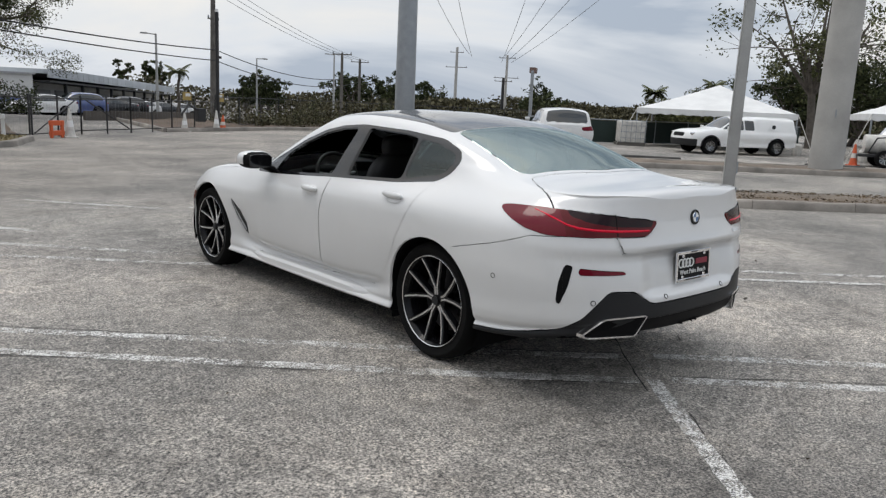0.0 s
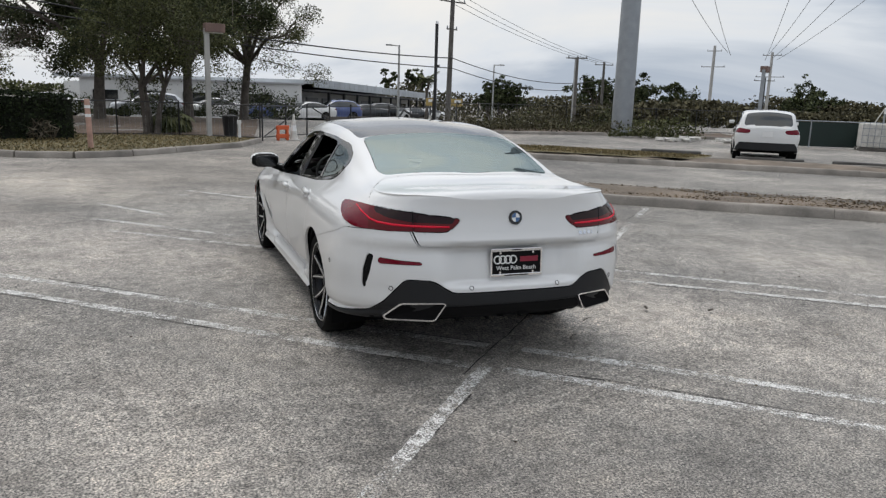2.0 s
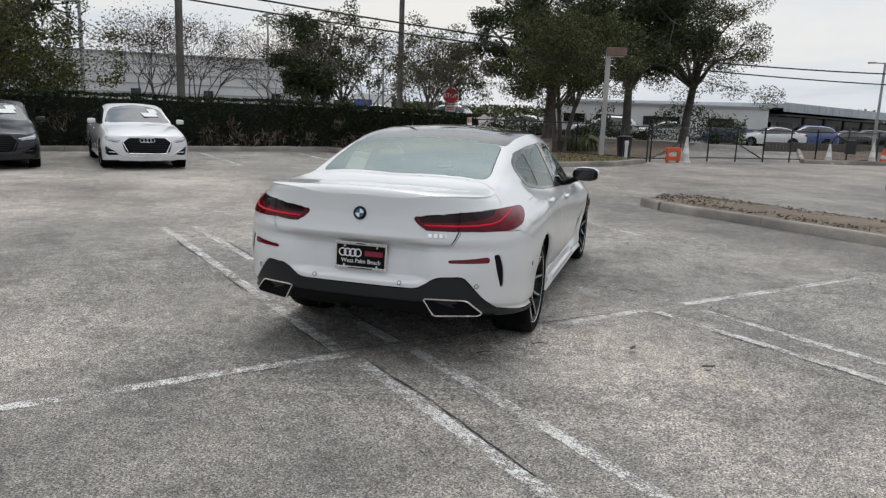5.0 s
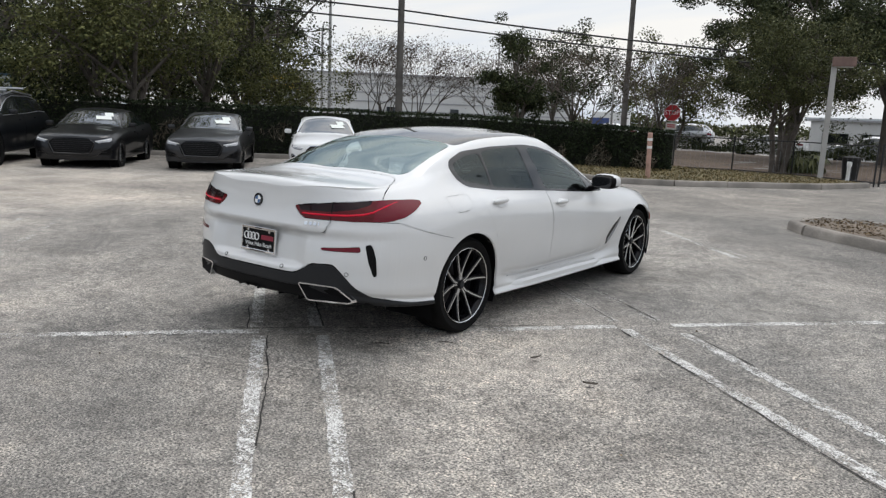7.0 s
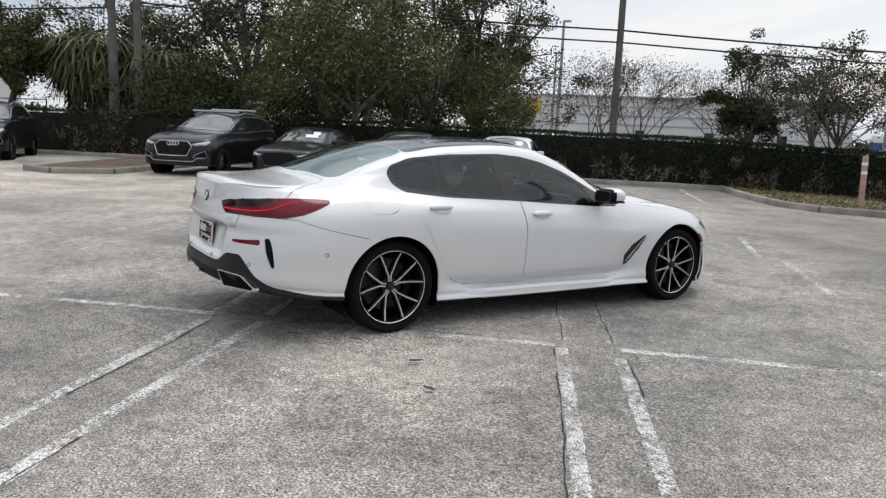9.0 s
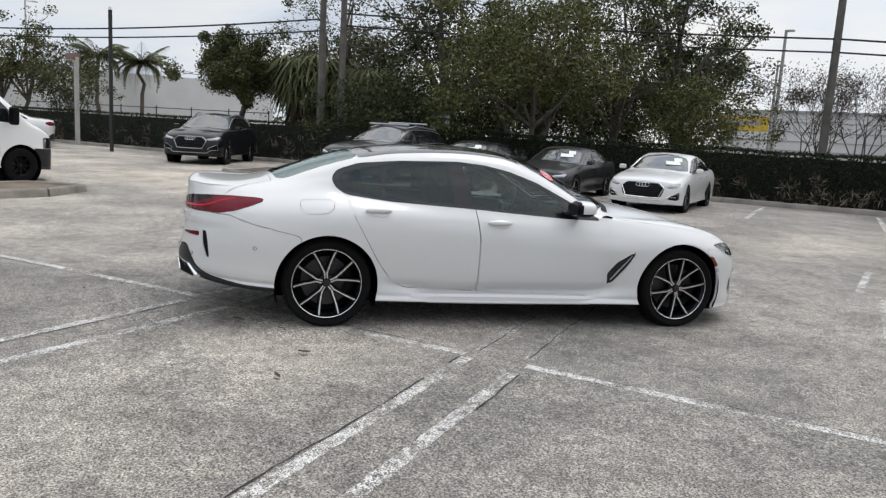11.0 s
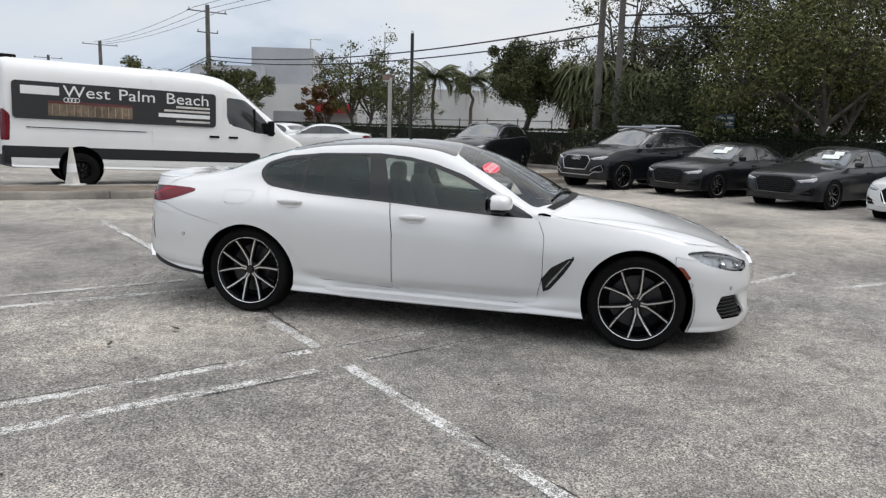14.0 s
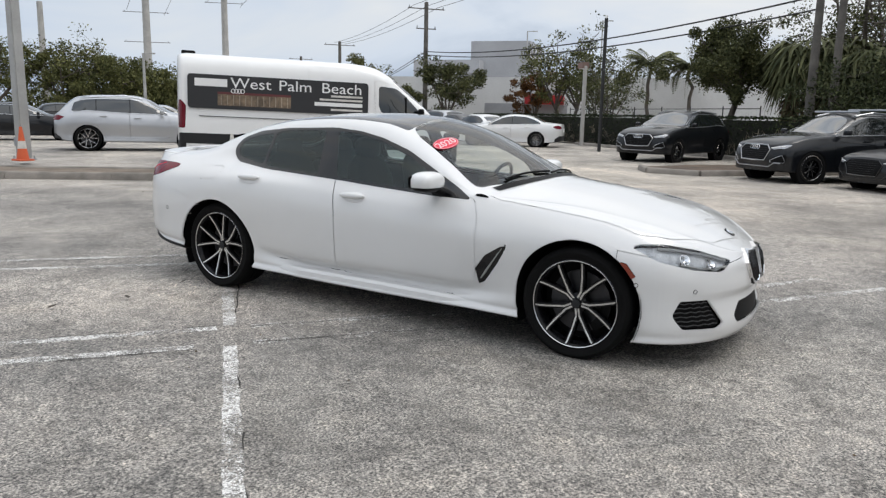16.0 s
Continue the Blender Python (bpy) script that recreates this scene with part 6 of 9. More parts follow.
utility_pole(-68.5, -91.8, 24.0, 0.62, "tall concrete transmission pylon with steel arms", ((15.2, 3.2, 2.3), (11.0, 3.2, 2.3)), material=CONCRETE)
utility_pole(-76.9, -84.7, 24.0, 0.55, "tall concrete transmission pylon", ((17.2, 2.8, 2.3),), material=CONCRETE)
utility_pole(-54.5, -95.0, 15.0, 0.5, "far concrete transmission pole", material=CONCRETE)
street_lamp(13.1, 41.4, 4.8, 2.7, "grey street lamp beyond the fence", 0.1, 0.55)
street_lamp(36.5, 58.5, 5.7, 2.9, "distant grey street lamp", 0.11, 0.6)
street_lamp(23.0, 48.0, 4.2, 0.3, "distant street lamp with a curved arm", 0.08, 0.7)
street_lamp(-24.6, 22.3, 7.2, 0.6, "slim grey light pole behind the hedge", 0.11, 0.05)
street_lamp(-26.3, 23.4, 5.8, 0.6, "second slim grey light pole behind the hedge", 0.09, 0.05)
street_lamp(-19.9, 33.1, 6.4, 0.6, "slim grey street lamp before the warehouse", 0.1, 0.1)
street_lamp(-20.7, 32.4, 6.3, 2.4, "tall slim light pole", 0.08, 0.1)
street_lamp(-15.8, 38.1, 5.5, 2.4, "slim light pole by the road", 0.08, 0.1)
street_lamp(-31.5, -44.6, 5.4, 2.3, "lamp pole behind the van", 0.14, 0.5)
street_lamp(-58.0, -26.0, 9.0, 2.3, "tall lamp behind the grey building", 0.09, 0.6)
street_lamp(-58.0, -19.0, 9.6, 2.3, "tall lamp over the grey building", 0.09, 0.6)


def square_pole(x, y, h, w, label, material=ALU):
    top = thing("light_pole", Matrix.Translation((x, y, 0.1)), label, "pole")
    bm = bmesh.new()
    rings = [[bm.verts.new((s * ww / 2, t * ww / 2, z)) for s, t in ((-1, -1), (1, -1), (1, 1), (-1, 1))] for z, ww in ((0.02, w), (h, w * 0.7))]
    for i in range(4):
        j = (i + 1) % 4
        bm.faces.new((rings[0][i], rings[0][j], rings[1][j], rings[1][i]))
    bm.faces.new(rings[1])
    bmesh.ops.bevel(bm, geom=[e for e in bm.edges if abs(e.verts[0].co.z - e.verts[1].co.z) > 1], offset=0.02, segments=2, affect="EDGES")
    part("shaft", bm, material, top)
    part("base_plate", one_box((0, 0, 0.02), (w * 1.5, w * 1.5, 0.04), 0.008), GALV, top)
    for s in (-1, 1):
        for t in (-1, 1):
            part("anchor_bolt", one_tube([(s * w * 0.62, t * w * 0.62, 0.03), (s * w * 0.62, t * w * 0.62, 0.1)], 0.014, 6), GALV, top)
    part("hand_hole_cover", one_box((w * 0.38, -w * 0.38, 0.45), (0.1, 0.1, 0.22), 0.01, Matrix.Rotation(radians(45), 4, "Z")), GALV, top)
    return top


square_pole(9.37, 2.21, 9.0, 0.205, "square weathered aluminium light pole on the divider").rotation_euler = (0, 0, 0.6)
square_pole(-5.35, -15.15, 9.0, 0.26, "square weathered light pole beside the van island")
for x, y, r, h, nm, mat in ((18.7, 4.27, 0.455, 16.0, "massive grey concrete transmission column", CONCRETE), (20.4, 26.3, 0.53, 22.0, "massive galvanised steel transmission column", GALV)):
    col = thing("transmission_pole", Matrix.Translation((x, y, 0)), nm, "pole")
    part("shaft", lathe([(r, 0.0), (r * 0.99, 0.3), (r * 0.72, h), (0.001, h)], 28), mat, col, smooth=50)
    if mat is GALV:
        part("flange", lathe([(r * 1.02, 0.05), (r * 1.12, 0.06), (r * 1.12, 0.14), (r * 1.0, 0.15)], 28), mat, col)
    else:
        part("label_plate", one_box((-r * 0.86, -r * 0.52, 1.7), (0.04, 0.03, 0.22)), GALV, col)


def box_lamp(x, y, h, label, az, post=CONCRETE):
    """An old car-park lamp: a square post with a shoebox head on one side."""
    top = thing("lamp_post", Matrix.Translation((x, y, 0.1)) @ Matrix.Rotation(az, 4, "Z"), label, "lamp")
    part("post", one_box((0, 0, h / 2), (0.15, 0.15, h), 0.02), post, top)
    part("lamp_box", one_box((0.24, 0, h + 0.02), (0.62, 0.32, 0.27), 0.02), RUSTY, top)
    part("lens", one_box((0.24, 0, h - 0.125), (0.5, 0.24, 0.02)), FADEDWHITE, top)
    return top


box_lamp(-0.35, 18.75, 3.35, "concrete lamp post with a faded brown lamp box", 0.2)
box_lamp(-28.2, -9.3, 3.65, "timber-grey lamp post with a brown lamp box", -2.4)
box_lamp(24.35, 21.1, 3.2, "lamp post with a dark square lamp box", 0.6, GALV)
for x, y, h in ((9.72, 25.2, 4.7), (-25.5, -7.5, 5.45)):
    p = thing("steel_post", Matrix.Translation((x, y, 0)), "black painted steel post at the lot's edge", "post")
    part("shaft", one_tube([(0, 0, 0), (0, 0, h)], 0.075, 8), DARKSTEEL, p, smooth=60)
    part("cap", one_tube([(0, 0, h), (0, 0, h + 0.12)], [0.075, 0.06], 8), SIGNWHITE, p)
    part("bracket", one_box((0.08, 0, h * 0.62), (0.16, 0.1, 0.1)), DARKSTEEL, p)

# cables: two thick ones over the hedge, carried on before the oaks to the leaning pole, and thin ones above
A1, A2, A4 = (-23.3, 1.27), (-15.75, 17.5), (17.2, 42.2)
for z1, z2, z4, sag, r in ((5.85, 5.5, 4.2, 0.72, 0.035), (5.4, 5.05, 3.53, 0.55, 0.032)):
    cable((*A1, z1), (*A2, z2), 0.12, r, "thick black cable slung between utility poles")
    cable((*A2, z2), (*A4, z4), sag, r, "thick black cable crossing in front of the oaks")
    cable((-23.9, 0.53, z1 - 0.2), (-45.6, -29.0, 3.0 + z1 * 0.56), 0.7, r, "thick black cable running to the far pole")
    cable((-45.6, -29.0, 3.0 + z1 * 0.56), (-95, -75, 4.5), 0.3, 0.03, "black cable beyond the far pole")
    cable((*A4, z4), (44.3, 65.5, z4 - 0.1), 1.0, 0.03, "black cable beyond the gate")
for off in (-1.0, 0.0, 1.0):
    cable((17.2 + off, 42.1, 8.1), (44.3 + off, 65.5, 5.8), 0.5, 0.018, "thin line wire between crossarms", THINWIRE)
    cable((17.2 + off, 42.1, 8.1), (-12.75 + off * 0.2, 32.9, 10.4 + off * 0.3), 0.5, 0.018, "thin line wire over the oaks", THINWIRE)
    cable((-45.6 + off, -29.0 - off * 0.5, 9.7), (-65.3 + off, -53.4, 9.4), 0.4, 0.02, "thin line wire between far poles", THINWIRE)
    cable((-45.6 + off, -29.0 - off * 0.5, 9.7), (-24.0, 8.0 + off, 13.5 + off), 0.6, 0.02, "thin line wire over the hedge", THINWIRE)
for i, (x0, x1) in enumerate(((30, 69.4), (32, 69.4), (44, 74.7), (47, 74.7), (50, 75), (56, 75))):
    cable((x0 - 8 + 1.2 * i, 14 + 5 * (5 - i), 26 + i), (x1, 75 - i * 0.6, 8.6 - 0.4 * (i % 3)), 2.2, 0.03, "thin high transmission wire against the sky", THINWIRE)
for dx in (-3.2, 3.2):
    cable((-68.5 + dx, -91.8, 15.2), (-40 + dx, -40, 36), 1.5, 0.03, "high transmission wire over the pylons", THINWIRE)
    cable((-76.9 + dx, -84.7, 17.0), (-62 + dx, -40, 40), 1.5, 0.03, "high transmission wire over the pylons", THINWIRE)


def iron_fence(pts, h, label, pickets=False, name="fence", spacing=1.9):
    """A black steel fence: posts, top and bottom rails, and a mesh of thin rods."""
    top = thing(name, label=label, category="fence", kind="structure" if name == "fence" else "")
    for a, b in zip(pts, pts[1:]):
        a, b = Vector((*a, 0)), Vector((*b, 0))
        n = max(1, round((b - a).length / spacing))
        for z in (0.12, h * 0.97):
            part("rail", one_tube([a + Vector((0, 0, z)), b + Vector((0, 0, z))], 0.018, 6), DARKSTEEL, top)
        for i in range(n + 1):
            p = a.lerp(b, i / n)
            part("post", one_tube([p, p + Vector((0, 0, h + 0.05))], 0.026, 6), DARKSTEEL, top)
        bm = bmesh.new()
        m = int((b - a).length / 0.15)
        for i in range(m):
            p = a.lerp(b, (i + 0.5) / m)
            tube(bm, [p + Vector((0, 0, 0.12)), p + Vector((0, 0, h * 0.97))], 0.002, 3, False)
        part("mesh", bm, GALV, top)["kind"] = "stuff"
    return top


iron_fence([(-6.5, 17.9), (-3.1, 19.4), (-1.25, 19.2), (1.15, 18.0)], 1.16, "black steel fence on the grass verge")
gate = iron_fence([(1.25, 18.2), (3.1, 20.4), (5.0, 21.6)], 1.14, "black steel swing gate closed across the drive", name="gate", spacing=1.3)
part("brace", one_tube([(1.35, 18.35, 0.15), (2.9, 20.15, 1.06)], 0.022, 6), DARKSTEEL, gate)
part("brace", one_tube([(4.9, 21.5, 0.15), (3.3, 20.55, 1.06)], 0.022, 6), DARKSTEEL, gate)
gate2 = iron_fence([(5.0, 21.6), (6.9, 22.9), (9.2, 24.3)], 1.14, "black steel gate leaf beside the black post", name="gate", spacing=1.3)
part("operator_box", one_box((8.0, 22.9, 0.62), (0.32, 0.3, 0.5), 0.03), DARKSTEEL, gate2)
part("operator_arm", one_tube([(8.0, 22.9, 0.75), (7.5, 22.8, 1.0), (7.2, 22.75, 0.6)], 0.05, 6), DARKSTEEL, gate2)
iron_fence([(9.7, 25.4), (14.9, 29.6), (19.5, 30.4), (24.5, 29.0), (30.0, 25.5)], 1.35, "grey chain-link fence before the scrub", spacing=2.4)
iron_fence([lot(a, b).to_2d() for a, b in ((-36, 18.9), (-26, 18.8), (-19, 18.7))], 1.95, "black iron fence behind the hedge", spacing=2.4)

lw = thing("low_wall", label="low grimy grey-brown wall beyond the gate", category="wall", kind="structure")
GRIME = surface("grimy_block_wall", (0.12, 0.105, 0.092), 0.95, vary=0.45, coarse=0.9, fine=20, bump=0.5, world_space=True)
for k in range(5):
    part("wall_panel", strip((6.1 + 1.2 * k, 31.1 + 0.45 * k), (7.28 + 1.2 * k, 31.54 + 0.45 * k), 0.18, -0.2, 0.42 + 0.02 * (k % 2), 0.02), GRIME, lw)

screen = thing("screen_fence", label="long fence covered with dark green wind screen", category="fence", kind="structure")
for a, b in zip(((21.6, 18.6), (25.5, 16.4)), ((25.5, 16.4), (40.0, 14.5))):
    part("fabric", strip(a, b, 0.03, 0.05, 1.05), SCREEN, screen)
    d = Vector((b[0] - a[0], b[1] - a[1], 0))
    for i in range(int(d.length / 2.4) + 1):
        p = Vector((*a, 0)) + d.normalized() * i * 2.4
        part("post", one_tube([p, p + Vector((0, 0, 1.15))], 0.035, 6), GALV, screen)
    part("top_rail", one_tube([(*a, 1.1), (*b, 1.1)], 0.022, 6), GALV, screen)


# ---- small street furniture ----
def cone(x, y, label, white=True, h=0.62, z=0.0):
    top = thing("traffic_cone", Matrix.Translation((x, y, z)), label, "cone", "traffic cones")
    body = FADEDWHITE if white else ORANGE
    part("base", one_box((0, 0, 0.02), (0.36, 0.36, 0.04), 0.01), ORANGE if not white else FADEDWHITE, top)
    part("body", lathe([(0.14, 0.04), (0.095, h * 0.38), (0.075, h * 0.6), (0.03, h), (0.001, h)], 18), body, top, smooth=50)
    part("collar", lathe([(0.1, h * 0.36), (0.078, h * 0.58), (0.074, h * 0.58)], 18), FADEDWHITE if not white else SIGNWHITE, top)
    return top


cone(2.35, 18.75, "scuffed white traffic cone beside the gate", h=0.85)
cone(8.85, 23.4, "white and orange traffic cone by the black post", h=0.8)
cone(7.3, 22.7, "faded white traffic cone by the gate", h=0.7)
cone(9.3, 23.8, "orange traffic cone by the kerb", False, 0.6)
cone(-6.6, -9.3, "white traffic cone on the earth island by the van", h=0.78, z=0.12)
cone(-5.0, -14.6, "faded orange traffic cone beside the light pole", False, 0.80, 0.12)
cone(24.3, 5.6, "orange traffic cone by the concrete column", False, 0.75)
bar = thing("barrier", Matrix.Translation((1.95, 18.55, 0.0)) @ Matrix.Rotation(0.6, 4, "Z"), "small bright orange plastic barrier beside the gate", "barrier")
for x in (-0.2, 0.2):
    part("foot", one_box((x, 0, 0.24), (0.09, 0.07, 0.48), 0.02), ORANGE, bar)
for z in (0.14, 0.42):
    part("board", one_box((0, 0, z), (0.56, 0.05, 0.14), 0.02), ORANGE, bar)
bo = thing("bollard_post", Matrix.Translation((-3.38, 12.85, 0.08)), "faded pinkish marker post with white bands on the verge", "post")
part("shaft", one_tube([(0, 0, 0), (-0.03, 0, 1.16)], 0.062, 12), PINKPOST, bo, smooth=60)
for z in (0.78, 0.98):
    part("band", one_tube([(-0.0265 * z, 0, z), (-0.0265 * z, 0, z + 0.07)], 0.0655, 12), SIGNWHITE, bo, smooth=60)
part("cap", one_tube([(-0.03, 0, 1.15), (-0.03, 0, 1.19)], [0.066, 0.05], 12), PINKPOST, bo, smooth=60)
pv = thing("marker_post", Matrix.Translation((0.5, 17.9, 0.1)), "short white plastic pipe post in the grass", "post")
part("pipe", lathe([(0.05, 0), (0.05, 0.42), (0.066, 0.44), (0.066, 0.56), (0.05, 0.56), (0.001, 0.55)], 14), SIGNWHITE, pv, smooth=50)
bn = thing("litter_bin", Matrix.Translation((0.35, 19.3, 0.0)), "dark plastic litter bin behind the fence", "bin")
part("body", lathe([(0.2, 0), (0.26, 0.72), (0.28, 0.74), (0.001, 0.8)], 14), DARKSTEEL, bn, smooth=40)


def sign_face(pts, material, thick=0.01):
    bm = bmesh.new()
    f = [bm.verts.new((x, -thick, z)) for x, z in pts]
    b = [bm.verts.new((x, 0, z)) for x, z in pts]
    bm.faces.new(f)
    bm.faces.new(b[::-1])
    for i in range(len(pts)):
        j = (i + 1) % len(pts)
        bm.faces.new((f[i], b[i], b[j], f[j]))
    bmesh.ops.recalc_face_normals(bm, faces=bm.faces)
    return bm


def octagon(r):
    return [(r * math.cos(math.radians(22.5 + 45 * k)), r * math.sin(math.radians(22.5 + 45 * k))) for k in range(8)]


st = thing("stop_sign", Matrix.Translation((-8.45, 28.3, 0)) @ Matrix.Rotation(0.12, 4, "Z"), "red octagonal stop sign on a steel post", "sign")
part("post", one_tube([(0, 0.03, 0), (0, 0.03, 2.4)], 0.03, 6), GALV, st)
plate = part("plate", sign_face(octagon(0.41), SIGNWHITE), SIGNWHITE, st, m=Matrix.Translation((0, 0, 2.02)))
part("red_field", sign_face(octagon(0.385), STOPRED), STOPRED, st, m=Matrix.Translation((0, -0.006, 2.02)))
text_mesh("STOP", 0.28, SIGNWHITE, pose(0, -0.022, 2.02, 90), st, "lettering", 0.002)
part("lower_plate", sign_face([(-0.24, -0.16), (0.24, -0.16), (0.24, 0.16), (-0.24, 0.16)], SIGNWHITE), FADEDWHITE, st, m=Matrix.Translation((0, 0, 1.42)))
for z in (1.47, 1.38):
    part("text_bar", one_box((0, -0.014, z), (0.36, 0.004, 0.05)), STOPRED, st)

sb = thing("site_sign", Matrix.Translation((-21.85, 5.05, 0)) @ Matrix.Rotation(radians(62), 4, "Z"), "blue and white sign board on posts behind the hedge", "sign")
for x in (-0.3, 0.3):
    part("post", one_tube([(x, 0.02, 0), (x, 0.02, 2.3)], 0.03, 6), GALV, sb)
part("board", sign_face([(-0.34, -0.25), (0.34, -0.25), (0.34, 0.25), (-0.34, 0.25)], SIGNBLUE), SIGNBLUE, sb, m=Matrix.Translation((0, -0.01, 2.0)))
part("pale_band", one_box((0, -0.024, 1.92), (0.6, 0.004, 0.13)), PAPER, sb)
part("pale_band", one_box((0, -0.024, 2.12), (0.6, 0.004, 0.09)), PAPER, sb)
for x, y, a in ((13.5, 13.35, -42), (14.7, 10.4, -40), (16.75, 8.8, -44), (21.0, 4.9, -40)):
    ws = thing("wheel_stop", Matrix.Translation((x, y, 0.0)) @ Matrix.Rotation(radians(a), 4, "Z"), "dark worn concrete wheel stop on the stall", "wheel stop", "wheel stops")
    bm = bmesh.new()
    box(bm, (0, 0, 0.075), (1.85, 0.2, 0.15), None, 0.035)
    part("block", bm, surface("grimy_concrete", (.10, .095, .088), .9, vary=.4, coarse=3, fine=50, bump=.4), ws)
# rubble and scraps
rng0 = random.Random(77)
for x, y, s in ((19.0, 20.3, 0.55), (19.8, 19.9, 0.4), (20.9, 19.4, 0.6)):
    sc = thing("debris", Matrix.Translation((x, y, 0)), "pale scrap heap beside the green screen", "debris")
    for k in range(5):
        part("scrap", one_box((rng0.uniform(-.5, .5), rng0.uniform(-.3, .3), 0.08 + 0.1 * rng0.random()), (s * rng0.uniform(.4, 1.1), 0.12, 0.14), 0.01, Matrix.Rotation(rng0.uniform(0, 3), 4, "Z") @ Matrix.Rotation(rng0.uniform(-.5, .5), 4, "X")), FADEDWHITE, sc)
ibc = thing("liquid_tote", Matrix.Translation((25.2, 15.6, 0)) @ Matrix.Rotation(radians(-40), 4, "Z"), "white caged liquid tote before the green screen", "container")
part("tank", one_box((0, 0, 0.62), (1.1, 1.0, 0.95), 0.06), FADEDWHITE, ibc)
part("pallet", one_box((0, 0, 0.07), (1.2, 1.05, 0.13), 0.01), TIMBER, ibc)
for k in range(6):
    x = -0.55 + 0.22 * k
    part("cage_bar", one_tube([(x, -0.54, 0.14), (x, -0.54, 1.12)], 0.012, 5), GALV, ibc)
for z in (0.35, 0.62, 0.9, 1.12):
    part("cage_bar", one_tube([(-0.58, -0.54, z), (0.58, -0.54, z)], 0.012, 5), GALV, ibc)
for x, y, a in ((0.66, -2.20, 38), (0.96, -1.87, 28)):
    tw = thing("twig", Matrix.Translation((x, y, 0.006)) @ Matrix.Rotation(radians(a), 4, "Z"), "small dark twig lying on the asphalt", "twig", "twigs")
    part("stick", one_tube([(0, 0, 0), (0.06, 0.008, 0.004), (0.12, 0.0, 0)], [0.004, 0.004, 0.002], 5), BARK, tw)
for x, y, a in ((2.09, -1.91, 20), (1.62, -1.72, 70)):
    lf = thing("fallen_leaf", Matrix.Translation((x, y, 0.006)) @ Matrix.Rotation(radians(a), 4, "Z"), "curled brown leaf lying on the asphalt", "leaf", "fallen leaves")
    bm = bmesh.new()
    row = [[bm.verts.new((0.045 * t, w * 0.018 * (1 - abs(t) ** 1.6), 0.004 + 0.008 * abs(w) + 0.006 * t * t)) for w in (-1, -0.5, 0, 0.5, 1)] for t in (-0.98, -0.5, 0, 0.5, 0.98)]
    for p, q in zip(row, row[1:]):
        for k in range(4):
            bm.faces.new((p[k], p[k + 1], q[k + 1], q[k]))
    part("blade", bm, BARK, lf, smooth=60)
# specks of grit and leaf scraps strewn over the stalls
rngs = np.random.default_rng(88)
grit = np.column_stack([rngs.uniform(-9, 9, 420), rngs.uniform(-9, 9, 420), np.full(420, 0.006)])
tagged(link("litter", leaf_mesh("litter", grit[[abs(p[0]) > 1.1 or abs(p[1]) > 2.7 for p in grit]], 0.018, LEAF_DRY, 0.9, rngs, 0.6)), "specks of grit and leaf scraps on the asphalt", "litter", kind="stuff")


# ---- tents ----
def tent(x, y, az, w, d, eave, peak, label):
    top = thing("tent", Matrix.Translation((x, y, 0)) @ Matrix.Rotation(az, 4, "Z"), label, "tent", "event tents")
    bm = bmesh.new()
    n = 8
    grid = {}
    for i in range(n + 1):
        for j in range(n + 1):
            u, v = 2 * i / n - 1, 2 * j / n - 1
            f = max(abs(u), abs(v))
            grid[i, j] = bm.verts.new((u * w / 2, v * d / 2, eave + (peak - eave) * (1 - f) ** 1.12))
    for i in range(n):
        for j in range(n):
            bm.faces.new((grid[i, j], grid[i + 1, j], grid[i + 1, j + 1], grid[i, j + 1]))
    part("canopy", bm, TENT, top, smooth=25)
    for sx, sy, ln in ((0, -1, w), (0, 1, w), (-1, 0, d), (1, 0, d)):
        bm = bmesh.new()
        m = 26
        row = []
        for k in range(m + 1):
            t = (k / m - 0.5) * ln
            p = (t, sy * d / 2) if sy else (sx * w / 2, t)
            drop = 0.22 + 0.06 * abs(math.sin(math.pi * k / 2))
            row.append((bm.verts.new((*p, eave)), bm.verts.new((p[0] * 1.002, p[1] * 1.002, eave - drop))))
        for p, q in zip(row, row[1:]):
            bm.faces.new((p[0], q[0], q[1], p[1]))
        part("valance", bm, TENT, top)
    for sx in (-1, 0, 1):
        for sy in (-1, 1):
            part("leg", one_tube([(sx * w / 2 * 0.99, sy * d / 2 * 0.99, 0), (sx * w / 2 * 0.99, sy * d / 2 * 0.99, eave)], 0.035, 6), GALV, top)
            if sx:
                part("guy_strap", one_tube([(sx * w / 2, sy * d / 2, eave - 0.05), (sx * (w / 2 + 0.7), sy * (d / 2 + 0.5), 0.05)], 0.018, 4), FADEDWHITE, top)
                part("ballast", lathe([(0.16, 0), (0.18, 0.1), (0.18, 0.42), (0.13, 0.5), (0.001, 0.5)], 12), FADEDWHITE, top, m=Matrix.Translation((sx * w / 2 * 1.03, sy * d / 2 * 1.06, 0)))
    return top


tent(29.9, 14.1, radians(-62), 6.7, 6.7, 1.72, 2.95, "white peaked event tent with scalloped edges")
tent(31.2, 5.0, radians(-62), 6.0, 6.0, 1.85, 3.1, "second white peaked event tent")


# ---- buildings ----
def wall_box(name, x0, x1, y0, y1, z1, material, parent, z0=0.0):
    return part(name, one_box(((x0 + x1) / 2, (y0 + y1) / 2, (z0 + z1) / 2), (x1 - x0, y1 - y0, z1 - z0)), material, parent)


